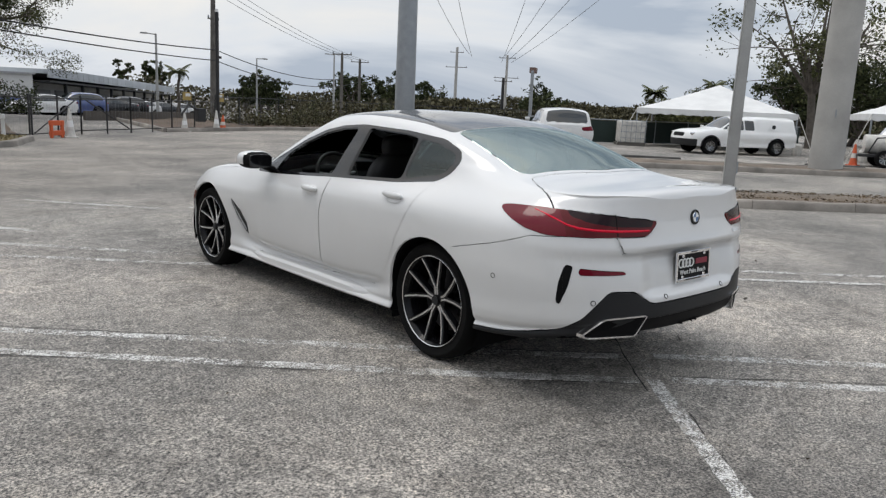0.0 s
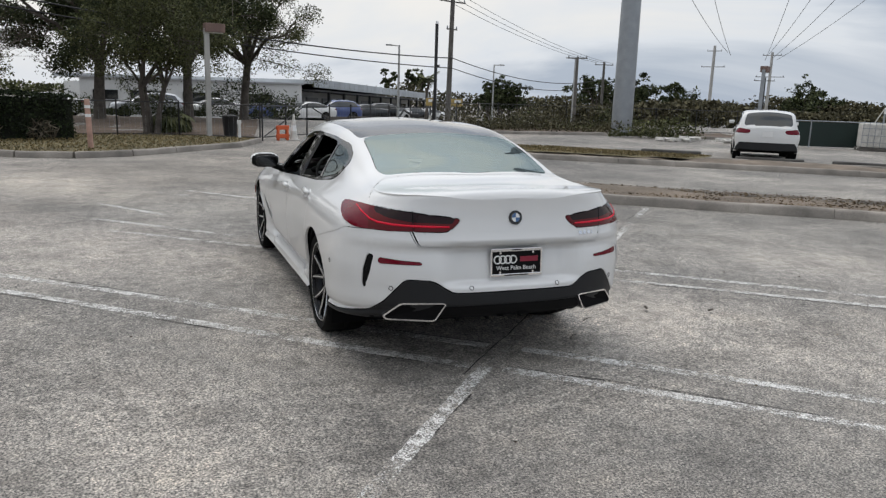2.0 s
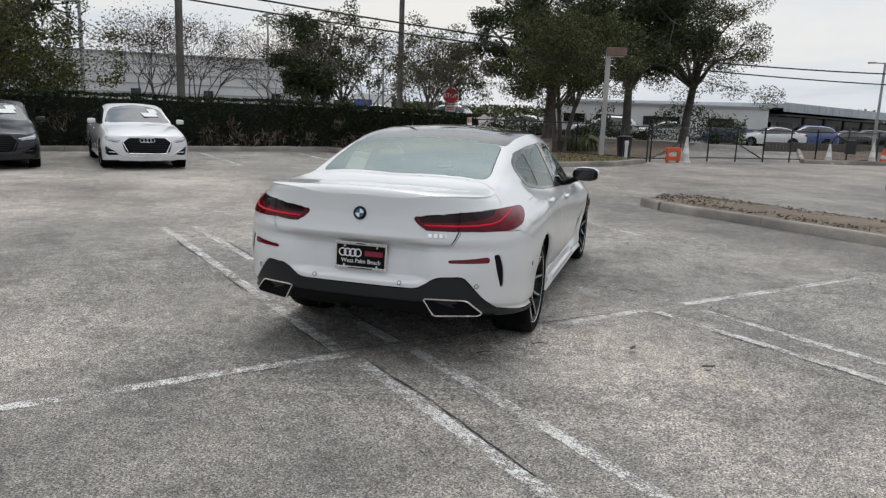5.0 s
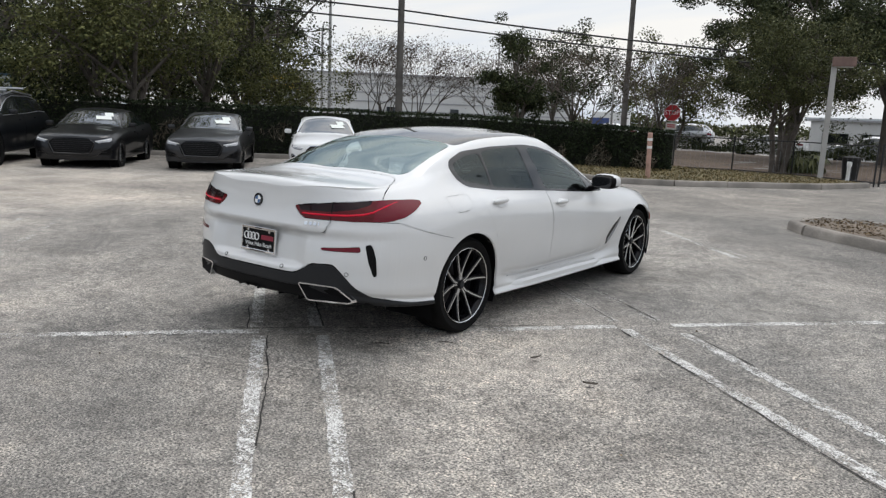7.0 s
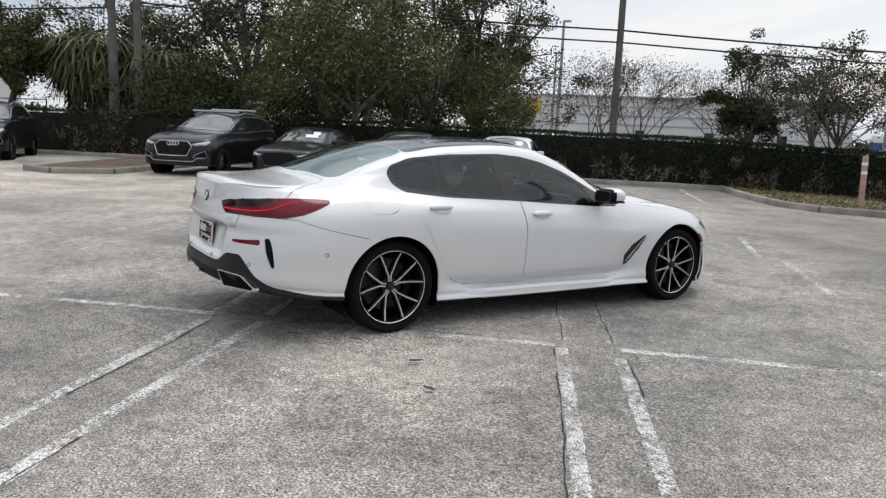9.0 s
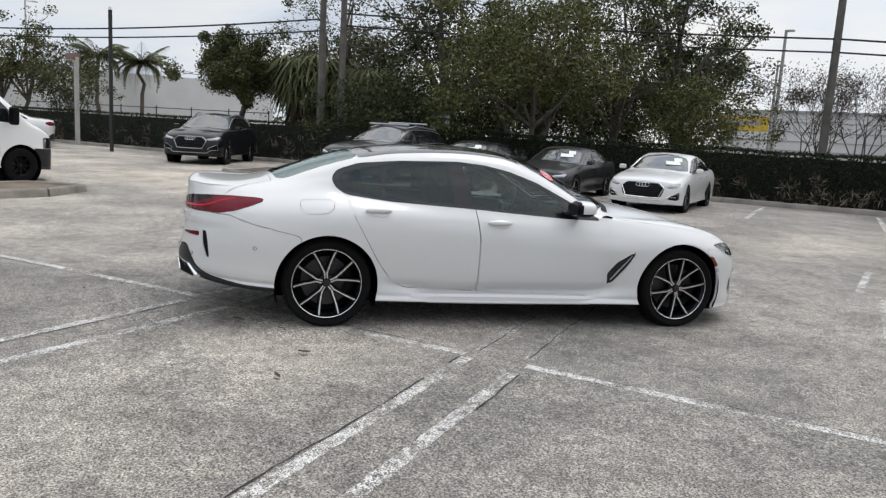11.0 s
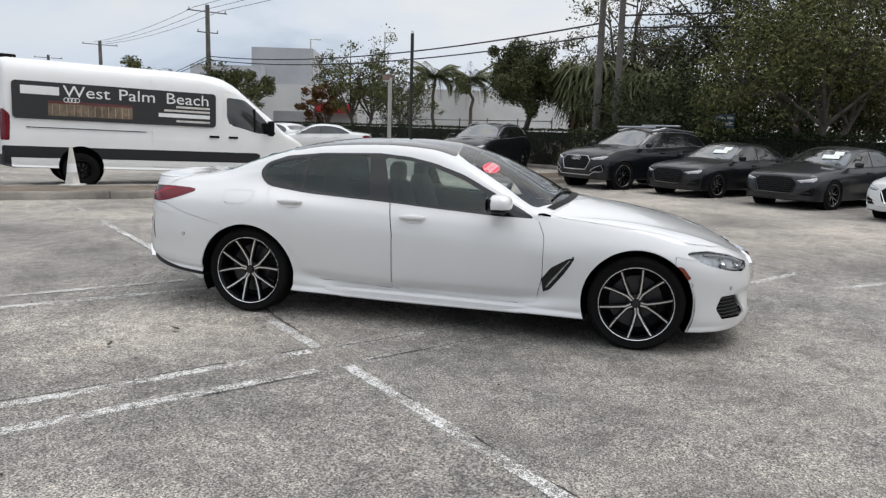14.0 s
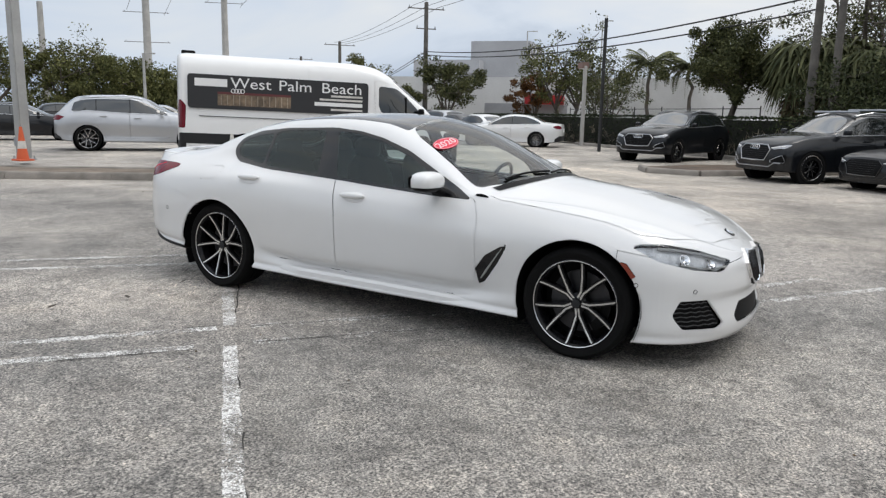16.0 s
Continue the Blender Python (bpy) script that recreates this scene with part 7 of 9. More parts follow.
wh = thing("warehouse", Matrix.Translation((9.2, 52.5, -0.55)) @ Matrix.Rotation(radians(56.6), 4, "Z") @ Matrix.Rotation(radians(1.1), 4, "Y"), "long low warehouse with a pale metal fascia over shaded loading bays", "building")
wall_box("wall", 0, 37, 1.9, 22, 2.45, WALLWHITE, wh, -1.2)
part("roof", one_box((18.5, 11.2, 2.95), (37.2, 23.4, 0.3)), ROOFMETAL, wh)
part("fascia", one_box((18.5, -0.6, 2.86), (37.4, 0.16, 0.66), 0.02), ROOFMETAL, wh, "pale ribbed metal fascia")
for i in range(31):
    part("fascia_rib", one_box((0.3 + 1.22 * i, -0.69, 2.86), (0.03, 0.015, 0.64)), ROOFMETAL, wh)
part("canopy_edge", one_box((18.5, -0.62, 2.3), (37.6, 0.2, 0.12)), DARKSTEEL, wh)
part("canopy_soffit", one_box((18.5, 0.6, 2.30), (37.4, 2.5, 0.08)), DARKSTEEL, wh)
for i in range(10):
    x = 1.6 + 3.6 * i
    bay = part("loading_bay", one_box((x, 1.84, 0.6), (2.5, 0.14, 2.4)), WALLGREY if i % 3 else DARKGLASS, wh)
    for z in (0.0, 0.6, 1.2):
        part("bay_rail", one_box((x, 1.76, z), (2.5, 0.03, 0.05)), DARKSTEEL, bay)
    part("column", one_box((x + 1.8, -0.4, 0.6), (0.2, 0.2, 3.4)), DARKSTEEL, wh)
of = thing("office_building", Matrix.Translation((-6.8, 51.0, -0.5)) @ Matrix.Rotation(radians(3), 4, "Z"), "plain white office building beside the warehouse", "building")
wall_box("wall", 0, 15.4, 0, 9, 2.7, WALLWHITE, of, -0.4)
part("parapet", one_box((7.7, -0.06, 2.7), (15.7, 0.24, 0.12)), WALLGREY, of)
for x, w in ((1.6, 1.6), (4.4, 2.4), (8.0, 2.6), (12.2, 1.8)):
    win = part("window", one_box((x, -0.03, 1.45), (w, 0.12, 0.75)), DARKGLASS, of)
    part("sill", one_box((x, -0.08, 1.14), (w + 0.16, 0.14, 0.06)), WALLGREY, win)

for x, y, w, z in ((20.6, 49.7, 0.95, 1.15), (18.6, 50.5, 0.6, 1.15)):
    ad = thing("yellow_sign", Matrix.Translation((x, y, 0)) @ Matrix.Rotation(radians(-19), 4, "Z"), "yellow and white advertising board beyond the fence", "sign")
    part("board", one_box((0, 0, z), (w, 0.1, 0.6), 0.01), OCHRE, ad)
    part("text_bar", one_box((0.1 * w, -0.06, z + 0.1), (0.55 * w, 0.02, 0.22)), SIGNWHITE, ad)
    part("post", one_tube([(0, 0.07, -0.6), (0, 0.07, z + 0.3)], 0.05, 6), GALV, ad)

ww = thing("banded_warehouse", Matrix.Translation((-40.5, 49.5, 0)) @ Matrix.Rotation(radians(41), 4, "Z"), "white warehouse with dark horizontal bands behind bare trees", "building")
wall_box("wall", -16, 15, 0, 18, 5.0, WALLWHITE, ww)
for z in (1.7, 2.5, 3.3, 4.1):
    part("band", one_box((-0.5, -0.03, z), (31, 0.06, 0.09)), WALLGREY, ww)
part("parapet", one_box((-0.5, -0.05, 5.0), (31.2, 0.3, 0.16)), WALLGREY, ww)
for i in range(3):
    part("door", one_box((9.5 - 6 * i, -0.05, 1.35), (0.8, 0.12, 1.4)), DARKGLASS, ww)
ys = thing("yellow_sign", Matrix.Translation((-39.0, 31.0, 0)) @ Matrix.Rotation(radians(41), 4, "Z"), "long yellow sign board before the warehouse", "sign")
part("board", one_box((0, 0, 3.35), (3.4, 0.12, 1.0), 0.01), YELLOW, ys)
part("post", one_tube([(-1.2, 0.1, 0), (-1.2, 0.1, 3.0)], 0.06, 6), GALV, ys)
part("post", one_tube([(1.2, 0.1, 0), (1.2, 0.1, 3.0)], 0.06, 6), GALV, ys)
part("text_bar", one_box((0, -0.07, 3.4), (2.4, 0.02, 0.3)), WALLGREY, ys)
cv = thing("box_trailer", Matrix.Translation((-22.5, 53.0, 0)), "blue and white parked trailer by the warehouse", "trailer")
part("body", one_box((0, 0, 1.55), (2.6, 2.0, 1.5), 0.05), SIGNWHITE, cv)
part("side_panel", one_box((-0.5, -1.02, 1.35), (1.6, 0.04, 0.9)), BLUEP, cv)
for x in (-0.9, 0.9):
    for y in (-0.85, 0.85):
        part("wheel", lathe([(0.05, -0.1), (0.4, -0.1), (0.42, -0.05), (0.42, 0.05), (0.4, 0.1), (0.05, 0.1)], 18, "X", True), RUBBER, cv, m=Matrix.Translation((x, y, 0.42)) @ Matrix.Rotation(radians(90), 4, "Z"))

sw = thing("flat_roofed_building", Matrix.Translation((-69.0, -22.0, 0)) @ Matrix.Rotation(radians(-75), 4, "Z"), "grey and white flat-roofed building with a taller block", "building")
wall_box("wall", -18, 24, 0, 16, 4.6, WALLWHITE, sw)
wall_box("tower", 7.0, 12.8, -1.2, 6, 8.5, WALLGREY, sw)
wall_box("tower_wing", 11.5, 18, 0.6, 8, 6.6, WALLGREY, sw)
wall_box("side_wing", -10, -3.5, -1.5, 3, 4.7, WALLWHITE, sw)
wall_box("low_wing", -3.4, 4, -0.8, 3, 4.1, WALLGREY, sw)
part("parapet", one_box((3, -0.05, 4.6), (42.3, 0.3, 0.18)), WALLGREY, sw)
for i in range(5):
    part("window", one_box((-14 + 2.6 * i, -0.06, 2.6), (1.5, 0.12, 0.9)), DARKGLASS, sw)
rd = thing("red_awning", Matrix.Translation((-49.0, -20.2, 0)) @ Matrix.Rotation(radians(-72), 4, "Z"), "red awning over a pale slatted fence", "awning")
part("canopy", one_box((0, 0, 2.7), (3.0, 1.2, 0.7), 0.1), STOPRED, rd)
part("fence_panel", one_box((1.5, -0.4, 1.2), (6.5, 0.1, 2.4)), WALLGREY, rd)


# ---- parked vehicles ----
STYLES = {
    # heights along the middle, belt line, roof rail, all as (place along the car, height)
    "sedan": dict(nose=2.28, tail=-2.47, w=0.92, wb=1.41, r=0.335, sill=0.20,
                  top=((2.28, .76), (2.1, .81), (1.6, .91), (1.02, 1.0), (.6, 1.19), (.15, 1.37), (-.3, 1.425), (-.8, 1.405), (-1.25, 1.30), (-1.75, 1.10), (-2.2, 1.06), (-2.47, 1.02)),
                  belt=((2.28, .70), (1.5, .84), (.8, .91), (-.5, .955), (-1.5, .985), (-2.47, .97)),
                  rail=((2.28, .735), (1.6, .87), (1.0, .93), (.55, 1.09), (.1, 1.29), (-.35, 1.36), (-.85, 1.34), (-1.25, 1.24), (-1.7, 1.06), (-2.47, 1.0)),
                  side=(.82, -1.62), screen=(1.0, .78, .16, .05), back=(-1.22, -1.74)),
    "suv": dict(nose=2.25, tail=-2.33, w=0.945, wb=1.41, r=0.365, sill=0.27,
                top=((2.25, .86), (2.1, .95), (1.5, 1.08), (.98, 1.15), (.6, 1.34), (.2, 1.55), (-.2, 1.63), (-1.0, 1.63), (-1.7, 1.56), (-2.0, 1.36), (-2.2, 1.10), (-2.33, 1.0)),
                belt=((2.25, .80), (1.5, 1.0), (.8, 1.06), (-.5, 1.10), (-1.5, 1.15), (-2.33, 1.0)),
                rail=((2.25, .85), (1.5, 1.05), (1.0, 1.09), (.6, 1.23), (.2, 1.43), (-.2, 1.54), (-1.0, 1.54), (-1.65, 1.47), (-1.95, 1.28), (-2.33, .99)),
                side=(.80, -1.85), screen=(.98, .78, .22, .10), back=(-1.72, -2.08)),
}


def car_skin(p, ns=74, per=3):
    nose, tail, w = p["nose"], p["tail"], p["w"]
    pf = p.get("pf", 3.2)
    y = stations(nose, tail, nose - .5, tail + .5, pf, p.get("pr", 3.2), 56, 15)
    ns = len(y)
    z10, z6, z8 = pchip(p["top"], y), pchip(p["belt"], y), pchip(p["rail"], y)
    zb = pchip([(tail, p["sill"] + .1), (tail + .5, p["sill"]), (nose - .5, p["sill"] - .02), (nose, p["sill"])], y)
    cab = np.clip((z8 - z6) / 0.32, 0, 1)
    o = np.zeros_like(y)
    x6, x8 = w * 0.90, w * (0.80 - p.get("lean", 0.12) * cab)
    z4, z5 = zb + (z6 - zb) * .55, zb + (z6 - zb) * .80
    xs = np.stack([o, w * .88 + o, w * .97 + o, w * (.985 - .03 * cab), w + o, w * .975 + o, x6 + o, (x6 + x8) / 2 + .015 * cab, x8, x8 * .58, o], 1)
    zs = np.stack([zb, zb, zb + .07, zb + .2 + o, z4, z5, z6, (z6 + z8) / 2, z8, z10 - .3 * (z10 - z8), z10], 1)
    cols_x, cols_z = [], []
    ex, ez = np.concatenate([-xs[:, 1:2], xs, -xs[:, -2:-1]], 1), np.concatenate([zs[:, 1:2], zs, zs[:, -2:-1]], 1)
    for k in range(10):
        for j in range(per):
            t = j / per
            for e, out in ((ex, cols_x), (ez, cols_z)):
                p0, p1, p2, p3 = (e[:, k + i] for i in range(4))
                out.append(0.5 * (2 * p1 + (p2 - p0) * t + (2 * p0 - 5 * p1 + 4 * p2 - p3) * t * t + (3 * p1 - p0 - 3 * p2 + p3) * t ** 3))
    X, Z = np.stack(cols_x + [xs[:, -1]], 1), np.stack(cols_z + [zs[:, -1]], 1)
    X[:, 0] = 0
    fac, tf, tr = end_shape(y, nose, tail, nose - .5, tail + .5, pf, p.get("pr", 3.2))
    X = np.maximum(X, 0) * fac[:, None]
    h = np.clip((Z - zb[:, None]) / (z6 - zb)[:, None], 0, 1.4)
    Y = y[:, None] + (tf ** 3)[:, None] * (.03 - .10 * (h - .45) ** 2 * 4 * .5) + (tr ** 2)[:, None] * (-.02 + .12 * np.clip(h - .5, 0, 1) ** 2)
    m = X.shape[1]
    fx, fy, fz = (np.concatenate([a, np.flip(a, 1)[:, 1:-1]], 1) for a in (X, Y, Z))
    fx[:, m:] *= -1
    k = fx.shape[1]
    v = np.stack([fx, fy, fz], 2).reshape(-1, 3)
    tris = []
    for i in range(ns - 1):
        for j in range(k):
            a, b, c, d = i * k + j, i * k + (j + 1) % k, (i + 1) * k + (j + 1) % k, (i + 1) * k + j
            tris += [(a, b, c), (a, c, d)]
    return Skin(v, tris)


PARKSCREEN = paint("parked_windscreen", (0.016, 0.020, 0.021), 1.0, 0.08)
PARKSCREEN.node_tree.nodes["Principled BSDF"].inputs["Coat IOR"].default_value = 2.3
WHEELS = {}
LAMPLENS = surface("parked_lamp_lens", (.46, .47, .49), .12, metal=.3, vary=.2, coarse=14, coat=1)


def fit_wheel(car, key, m, **kw):
    """A copy of the one wheel of its kind, under a vehicle."""
    if key not in WHEELS:
        WHEELS[key] = wheel(car, m, **kw)
        return WHEELS[key]
    w = copy_thing(WHEELS[key], m)
    w.parent = car
    return w


def rings(parent, m, material=CHROME, r=0.045, n=4):
    """A row of interlocked plain rings."""
    for k in range(n):
        bm = bmesh.new()
        c = Vector(((k - (n - 1) / 2) * r * 1.5, 0, 0))
        tube(bm, [c + Vector((r * math.cos(a), 0, r * math.sin(a))) for a in np.linspace(0, 2 * math.pi, 15)], r * 0.17, 5, False)
        part("ring", bm, material, parent, m=m)


def parked_car(style, m, colour, label, trim=CHROME, roof=None, rails=False, paper=False, wheel_key="", face=ALLOY, category="car", badge=True, bars=None):
    p = STYLES[style]
    car = thing("parked_car", m, label, category)
    sk = car_skin(p)
    underside(sk, p["sill"] + .22)
    tree = BVH(sk)
    def ahead(x, z, off=.0):
        h = tree.ray_cast(Vector((x, 9, z)), Vector((0, -1, 0)))
        return (x, (h[0].y if h[0] else p["nose"] - .2) + off, z)
    y0, y1 = p["side"]
    top = [(y, float(pchip(p["rail"], y)) - .035) for y in np.linspace(y1 + .12, y0 - .1, 9)]
    low = [(y, float(pchip(p["belt"], y)) + .02) for y in np.linspace(y0, y1 + .02, 7)]
    dlo = [(y, max(z, float(pchip(p["belt"], y)) + .03)) for y, z in top] + low
    for s in (1, -1):
        for ax in (p["wb"], -p["wb"]):
            sk.cut(lambda v, s=s, ax=ax: np.where(v[:, 0] * s > .4, np.hypot(v[:, 1] - ax, v[:, 2] - p["r"] + .02) - (p["r"] + .045), 1.0), "hole")
        sk.cut(side_poly(dlo, s), "window", ["body"])
        for c, hw in ((-.28, .035), (-1.15, .022)):
            sk.cut(lambda v, s=s, c=c, hw=hw: np.where((v[:, 0] * s > .3), np.abs(v[:, 1] - c) - hw, 1.0), "pillar" if c > -1 else "rear_pillar", ["window"])
        zb = p["sill"]
        b = lambda y: float(pchip(p["belt"], y))
        sk.cut(side_poly([(.80, b(.8)), (.84, .5 + zb), (.80, zb + .1), (-.27, zb + .1), (-.27, b(-.27) + .015), (.3, b(.3) + .015)], s), "front_door", ["body"])
        sk.cut(side_poly([(-.275, b(-.27) + .015), (-.275, zb + .1), (-.95, zb + .12), (-1.08, zb + .3), (-1.25, b(-1.2) - .1), (-1.28, b(-1.2) + .015)], s), "rear_door", ["body"])
    a, b2, c, d = p["screen"]
    w = p["w"]
    sk.cut(top_poly([(0, a), (w * .6, a - .05), (w * .80, b2), (w * .66, c + .12), (w * .56, c), (0, d)], p["belt"][3][1]), "windscreen", ["body"])
    t0, t1 = p["back"]
    sk.cut(top_poly([(0, t0), (w * p.get("glass", .56), t0), (w * (p.get("glass", .56) + .08), t1 + .05), (w * p.get("glass", .56), t1), (0, t1 - .02)], p["belt"][3][1]), "back_glass", ["body"])
    nose, tail = p["nose"], p["tail"]
    zh, zt = float(pchip(p["top"], nose - .15)), float(pchip(p["belt"], tail + .2))
    def wrap(poly, end):
        q = rounded(poly, 1, .012)
        e = nose - .06 if end > 0 else tail + .06
        return lambda v: np.where((v[:, 1] - e) * end > -.75, inside_of(q, np.stack([np.abs(v[:, 0]) + (e - v[:, 1]) * end, v[:, 2]], 1)), 1.0)
    sk.cut(wrap([(.50, zh - .155), (.55, zh - .205), (.90, zh - .175), (1.14, zh - .085), (1.0, zh - .075), (.66, zh - .125)], 1), "head_lamp", ["body"])
    sk.cut(wrap([(.57, zh - .182), (.60, zh - .205), (.86, zh - .185), (.96, zh - .15), (.86, zh - .162), (.62, zh - .172)], 1), "head_lamp_dark", ["head_lamp"])
    sk.cut(wrap([(-.3, zh - .09), (.36, zh - .10), (.485, zh - .20), (.375, zh - .43), (-.3, zh - .44)], 1), "grille", ["body"])
    sk.cut(wrap([(.55, zh - .47), (.57, zh - .43), (.82, zh - .315), (.98, zh - .29), (1.0, zh - .44), (.90, zh - .485)], 1), "intake", ["body"])
    sk.cut(wrap([(.42, zt - .06), (.46, zt - .17), (1.0, zt - .16), (1.18, zt - .06), (.85, zt - .01)], -1), "tail_lamp", ["body"])
    sk.cut(wrap([(-.3, p.get("skirt", .5)), (.75, p.get("skirt", .5)), (1.05, .38), (1.05, -.2), (-.3, -.2)], -1), "valance", ["body"])
    panel_part(sk, "body", "body", colour, car, gap=.003, lip=.03)
    panel_part(sk, "underbody", "underbody", CABIN, car)
    for nm, mat in (("windscreen", PARKSCREEN), ("back_glass", DARKGLASS), ("grille", SATINBLACK), ("valance", PLASTIC)):
        panel_part(sk, nm, nm, mat, car, lip=.01, push=-.004)
    for s in (1, -1):
        side = (lambda q: q[:, 0] > 0) if s > 0 else (lambda q: q[:, 0] < 0)
        panel_part(sk, "front_door", "front_door", colour, car, side, .003, .03)
        panel_part(sk, "rear_door", "rear_door", colour, car, side, .003, .03)
        panel_part(sk, "window", "side_window", DARKGLASS, car, side, 0, .01)
        for nm in ("pillar", "rear_pillar"):
            panel_part(sk, nm, nm, SATINBLACK, car, side, 0, .01, .003)
        panel_part(sk, "head_lamp", "head_lamp", LAMPLENS, car, side, 0, .02, .002)
        panel_part(sk, "head_lamp_dark", "lamp_housing", SATINBLACK, car, side, 0, .01, .002)
        panel_part(sk, "intake", "intake", SATINBLACK, car, side, 0, .02, -.01)
        panel_part(sk, "tail_lamp", "tail_lamp", REDLENS, car, side, 0, .02, .004)
        bm = bmesh.new()
        box(bm, (s * (w + .07), .62, float(pchip(p["belt"], .6)) + .09), (.18, .11, .115), None, .04)
        part("mirror", bm, colour, car)
        for yy in (-.05, -.98):
            part("door_handle", one_box((s * (w * .985), yy, float(pchip(p["belt"], yy)) - .12), (.03, .2, .03), .008), colour, car)
        if rails:
            part("roof_rail", one_tube([(s * .60, .1, float(pchip(p["rail"], .1)) + .06), (s * .63, -.4, float(pchip(p["rail"], -.4)) + .08), (s * .62, -1.6, float(pchip(p["rail"], -1.6)) + .06)], .02, 6), trim, car)
        for ax in (p["wb"], -p["wb"]):
            bm = lathe([(.2, -.12), (p["r"] + .05, -.12), (p["r"] + .05, .1)], 20, "X")
            part("wheel_housing", bm, CABIN, car, m=Matrix.Translation((s * (w - .14), ax, p["r"] - .02)))
            fit_wheel(car, style + wheel_key, Matrix.Translation((s * (w - .125), ax, p["r"])) @ (Matrix.Identity(4) if s > 0 else Matrix.Rotation(math.pi, 4, "Z")), r=p["r"], width=.235, rim_r=p["r"] - .085, spokes=10, face=face, sides=28, far=wheel_key == "far")
        part("belt_trim", one_tube([(s * (float(w * .905)), yy, float(pchip(p["belt"], yy)) + .012) for yy in np.linspace(y1 + .1, y0 - .02, 8)], .010, 5), trim, car)
    for s in (1, -1):
        # bright outline over the side windows, and round each intake
        pts = []
        for yy, zz in dlo[:9]:
            o = tree.ray_cast(Vector((s * 3, yy, zz + .006)), Vector((-s, 0, 0)))
            if o[0]:
                pts.append((o[0].x + s * .004, yy, zz + .006))
        if len(pts) > 3:
            part("window_trim", one_tube(pts, .011, 5), trim, car)
        part("intake_frame", one_tube([ahead(s * x, z, .004) for x, z in ((.55, zh - .47), (.58, zh - .425), (.70, zh - .365), (.81, zh - .315), (.85, zh - .45), (.83, zh - .485), (.55, zh - .475))], .006, 5), trim, car)
        part("lamp_line", one_tube([ahead(s * x, z, .008) for x, z in ((.52, zh - .158), (.60, zh - .145), (.70, zh - .130), (.80, zh - .112))], .008, 5), SIGNWHITE, car)
    part("under_tray", one_box((0, 0, p["sill"] + .05), (w * 1.5, (nose - tail) * .86, .08)), CABIN, car)
    gx = nose + .015
    part("number_plate", one_box((0, tail - .02, .74 if style == "sedan" else .86), (.3, .012, .15)), SIGNWHITE, car)
    frame_pts = [(-.38, zh - .095), (0, zh - .085), (.38, zh - .095), (.505, zh - .20), (.39, zh - .44), (0, zh - .45), (-.39, zh - .44), (-.505, zh - .20), (-.38, zh - .095)]
    part("grille_frame", one_tube([ahead(x, z, .004) for x, z in frame_pts], .015, 5), trim, car)
    bm = bmesh.new()
    for k in range(7):
        z = zh - .12 - .045 * k
        hw = .44 - abs(k - 1.5) * .022
        tube(bm, [ahead(x, z, .002) for x in np.linspace(-hw, hw, 7)], .007, 4, False)
    part("grille_mesh", bm, PLASTIC, car)
    if badge:
        rings(car, Matrix.Translation(ahead(0, zh - .15, .012)), CHROME, .048)
    part("lower_lip", one_tube([ahead(x, p["sill"] + .10 + .09 * (abs(x) > .6), .004) for x in np.linspace(-.78, .78, 13)], .014, 5), trim, car)
    if bars is not None:
        for yy in (.05, -.95):
            part("cross_bar", one_tube([(-.68, yy, float(pchip(p["rail"], yy)) + .15), (.68, yy, float(pchip(p["rail"], yy)) + .15)], .028, 6), bars, car)
    if paper:
        q = BVH(sk)
        for x, yy, sx in ((-.30, .60, .36), (-.38, .40, .20)):
            o = q.ray_cast(Vector((x, yy, 3)), Vector((0, 0, -1)))
            if o[0]:
                mm = Matrix.Translation(o[0] + o[1] * .006) @ o[1].to_track_quat("Z", "Y").to_matrix().to_4x4()
                part("window_sheet", one_box((0, 0, 0), (sx, .20, .004)), PAPER, car, m=mm)
    return car


def BVH(sk):
    from mathutils.bvhtree import BVHTree
    return BVHTree.FromPolygons([tuple(v) for v in sk.v], [tuple(t) for t in sk.t])


def at_axle(x, y, deg, style, scale=1.0):
    """Pose of a parked car from the middle of its front axle and its heading, in degrees anticlockwise from +Y."""
    wb = STYLES[style]["wb"]
    return pose(x, y, 0, 0, 0, deg) @ Matrix.Diagonal((scale, scale, scale, 1)) @ Matrix.Translation((0, -wb, 0))


ROW = 47.6 + 180 - 1.5          # noses point out of the row, towards the lane
def row_axle(u, v):
    p = lot(u, v)
    return p.x, p.y


parked_car("sedan", at_axle(*row_axle(-1.02, 11.65), ROW, "sedan", .945), WHITE, "white sedan parked nose out before the hedge", paper=True)
parked_car("sedan", at_axle(*row_axle(-3.85, 12.05), ROW, "sedan", .945), GREYP, "dark grey coupe parked nose out before the hedge", GLOSSBLACK, paper=True, badge=False)
parked_car("sedan", at_axle(*row_axle(-6.6, 11.95), ROW, "sedan", .945), CHARP, "dark charcoal coupe parked nose out before the hedge", GLOSSBLACK, paper=True, badge=False)
parked_car("suv", at_axle(*row_axle(-9.15, 11.35), ROW, "suv", 1.02), BLACKP, "black sport utility car with roof bars", SILVERP, rails=True, bars=SILVERP)
parked_car("suv", at_axle(-20.2, -3.85, -105, "suv", 1.06), BLACKP, "black sport utility car parked across the lane", SILVERP, rails=True)
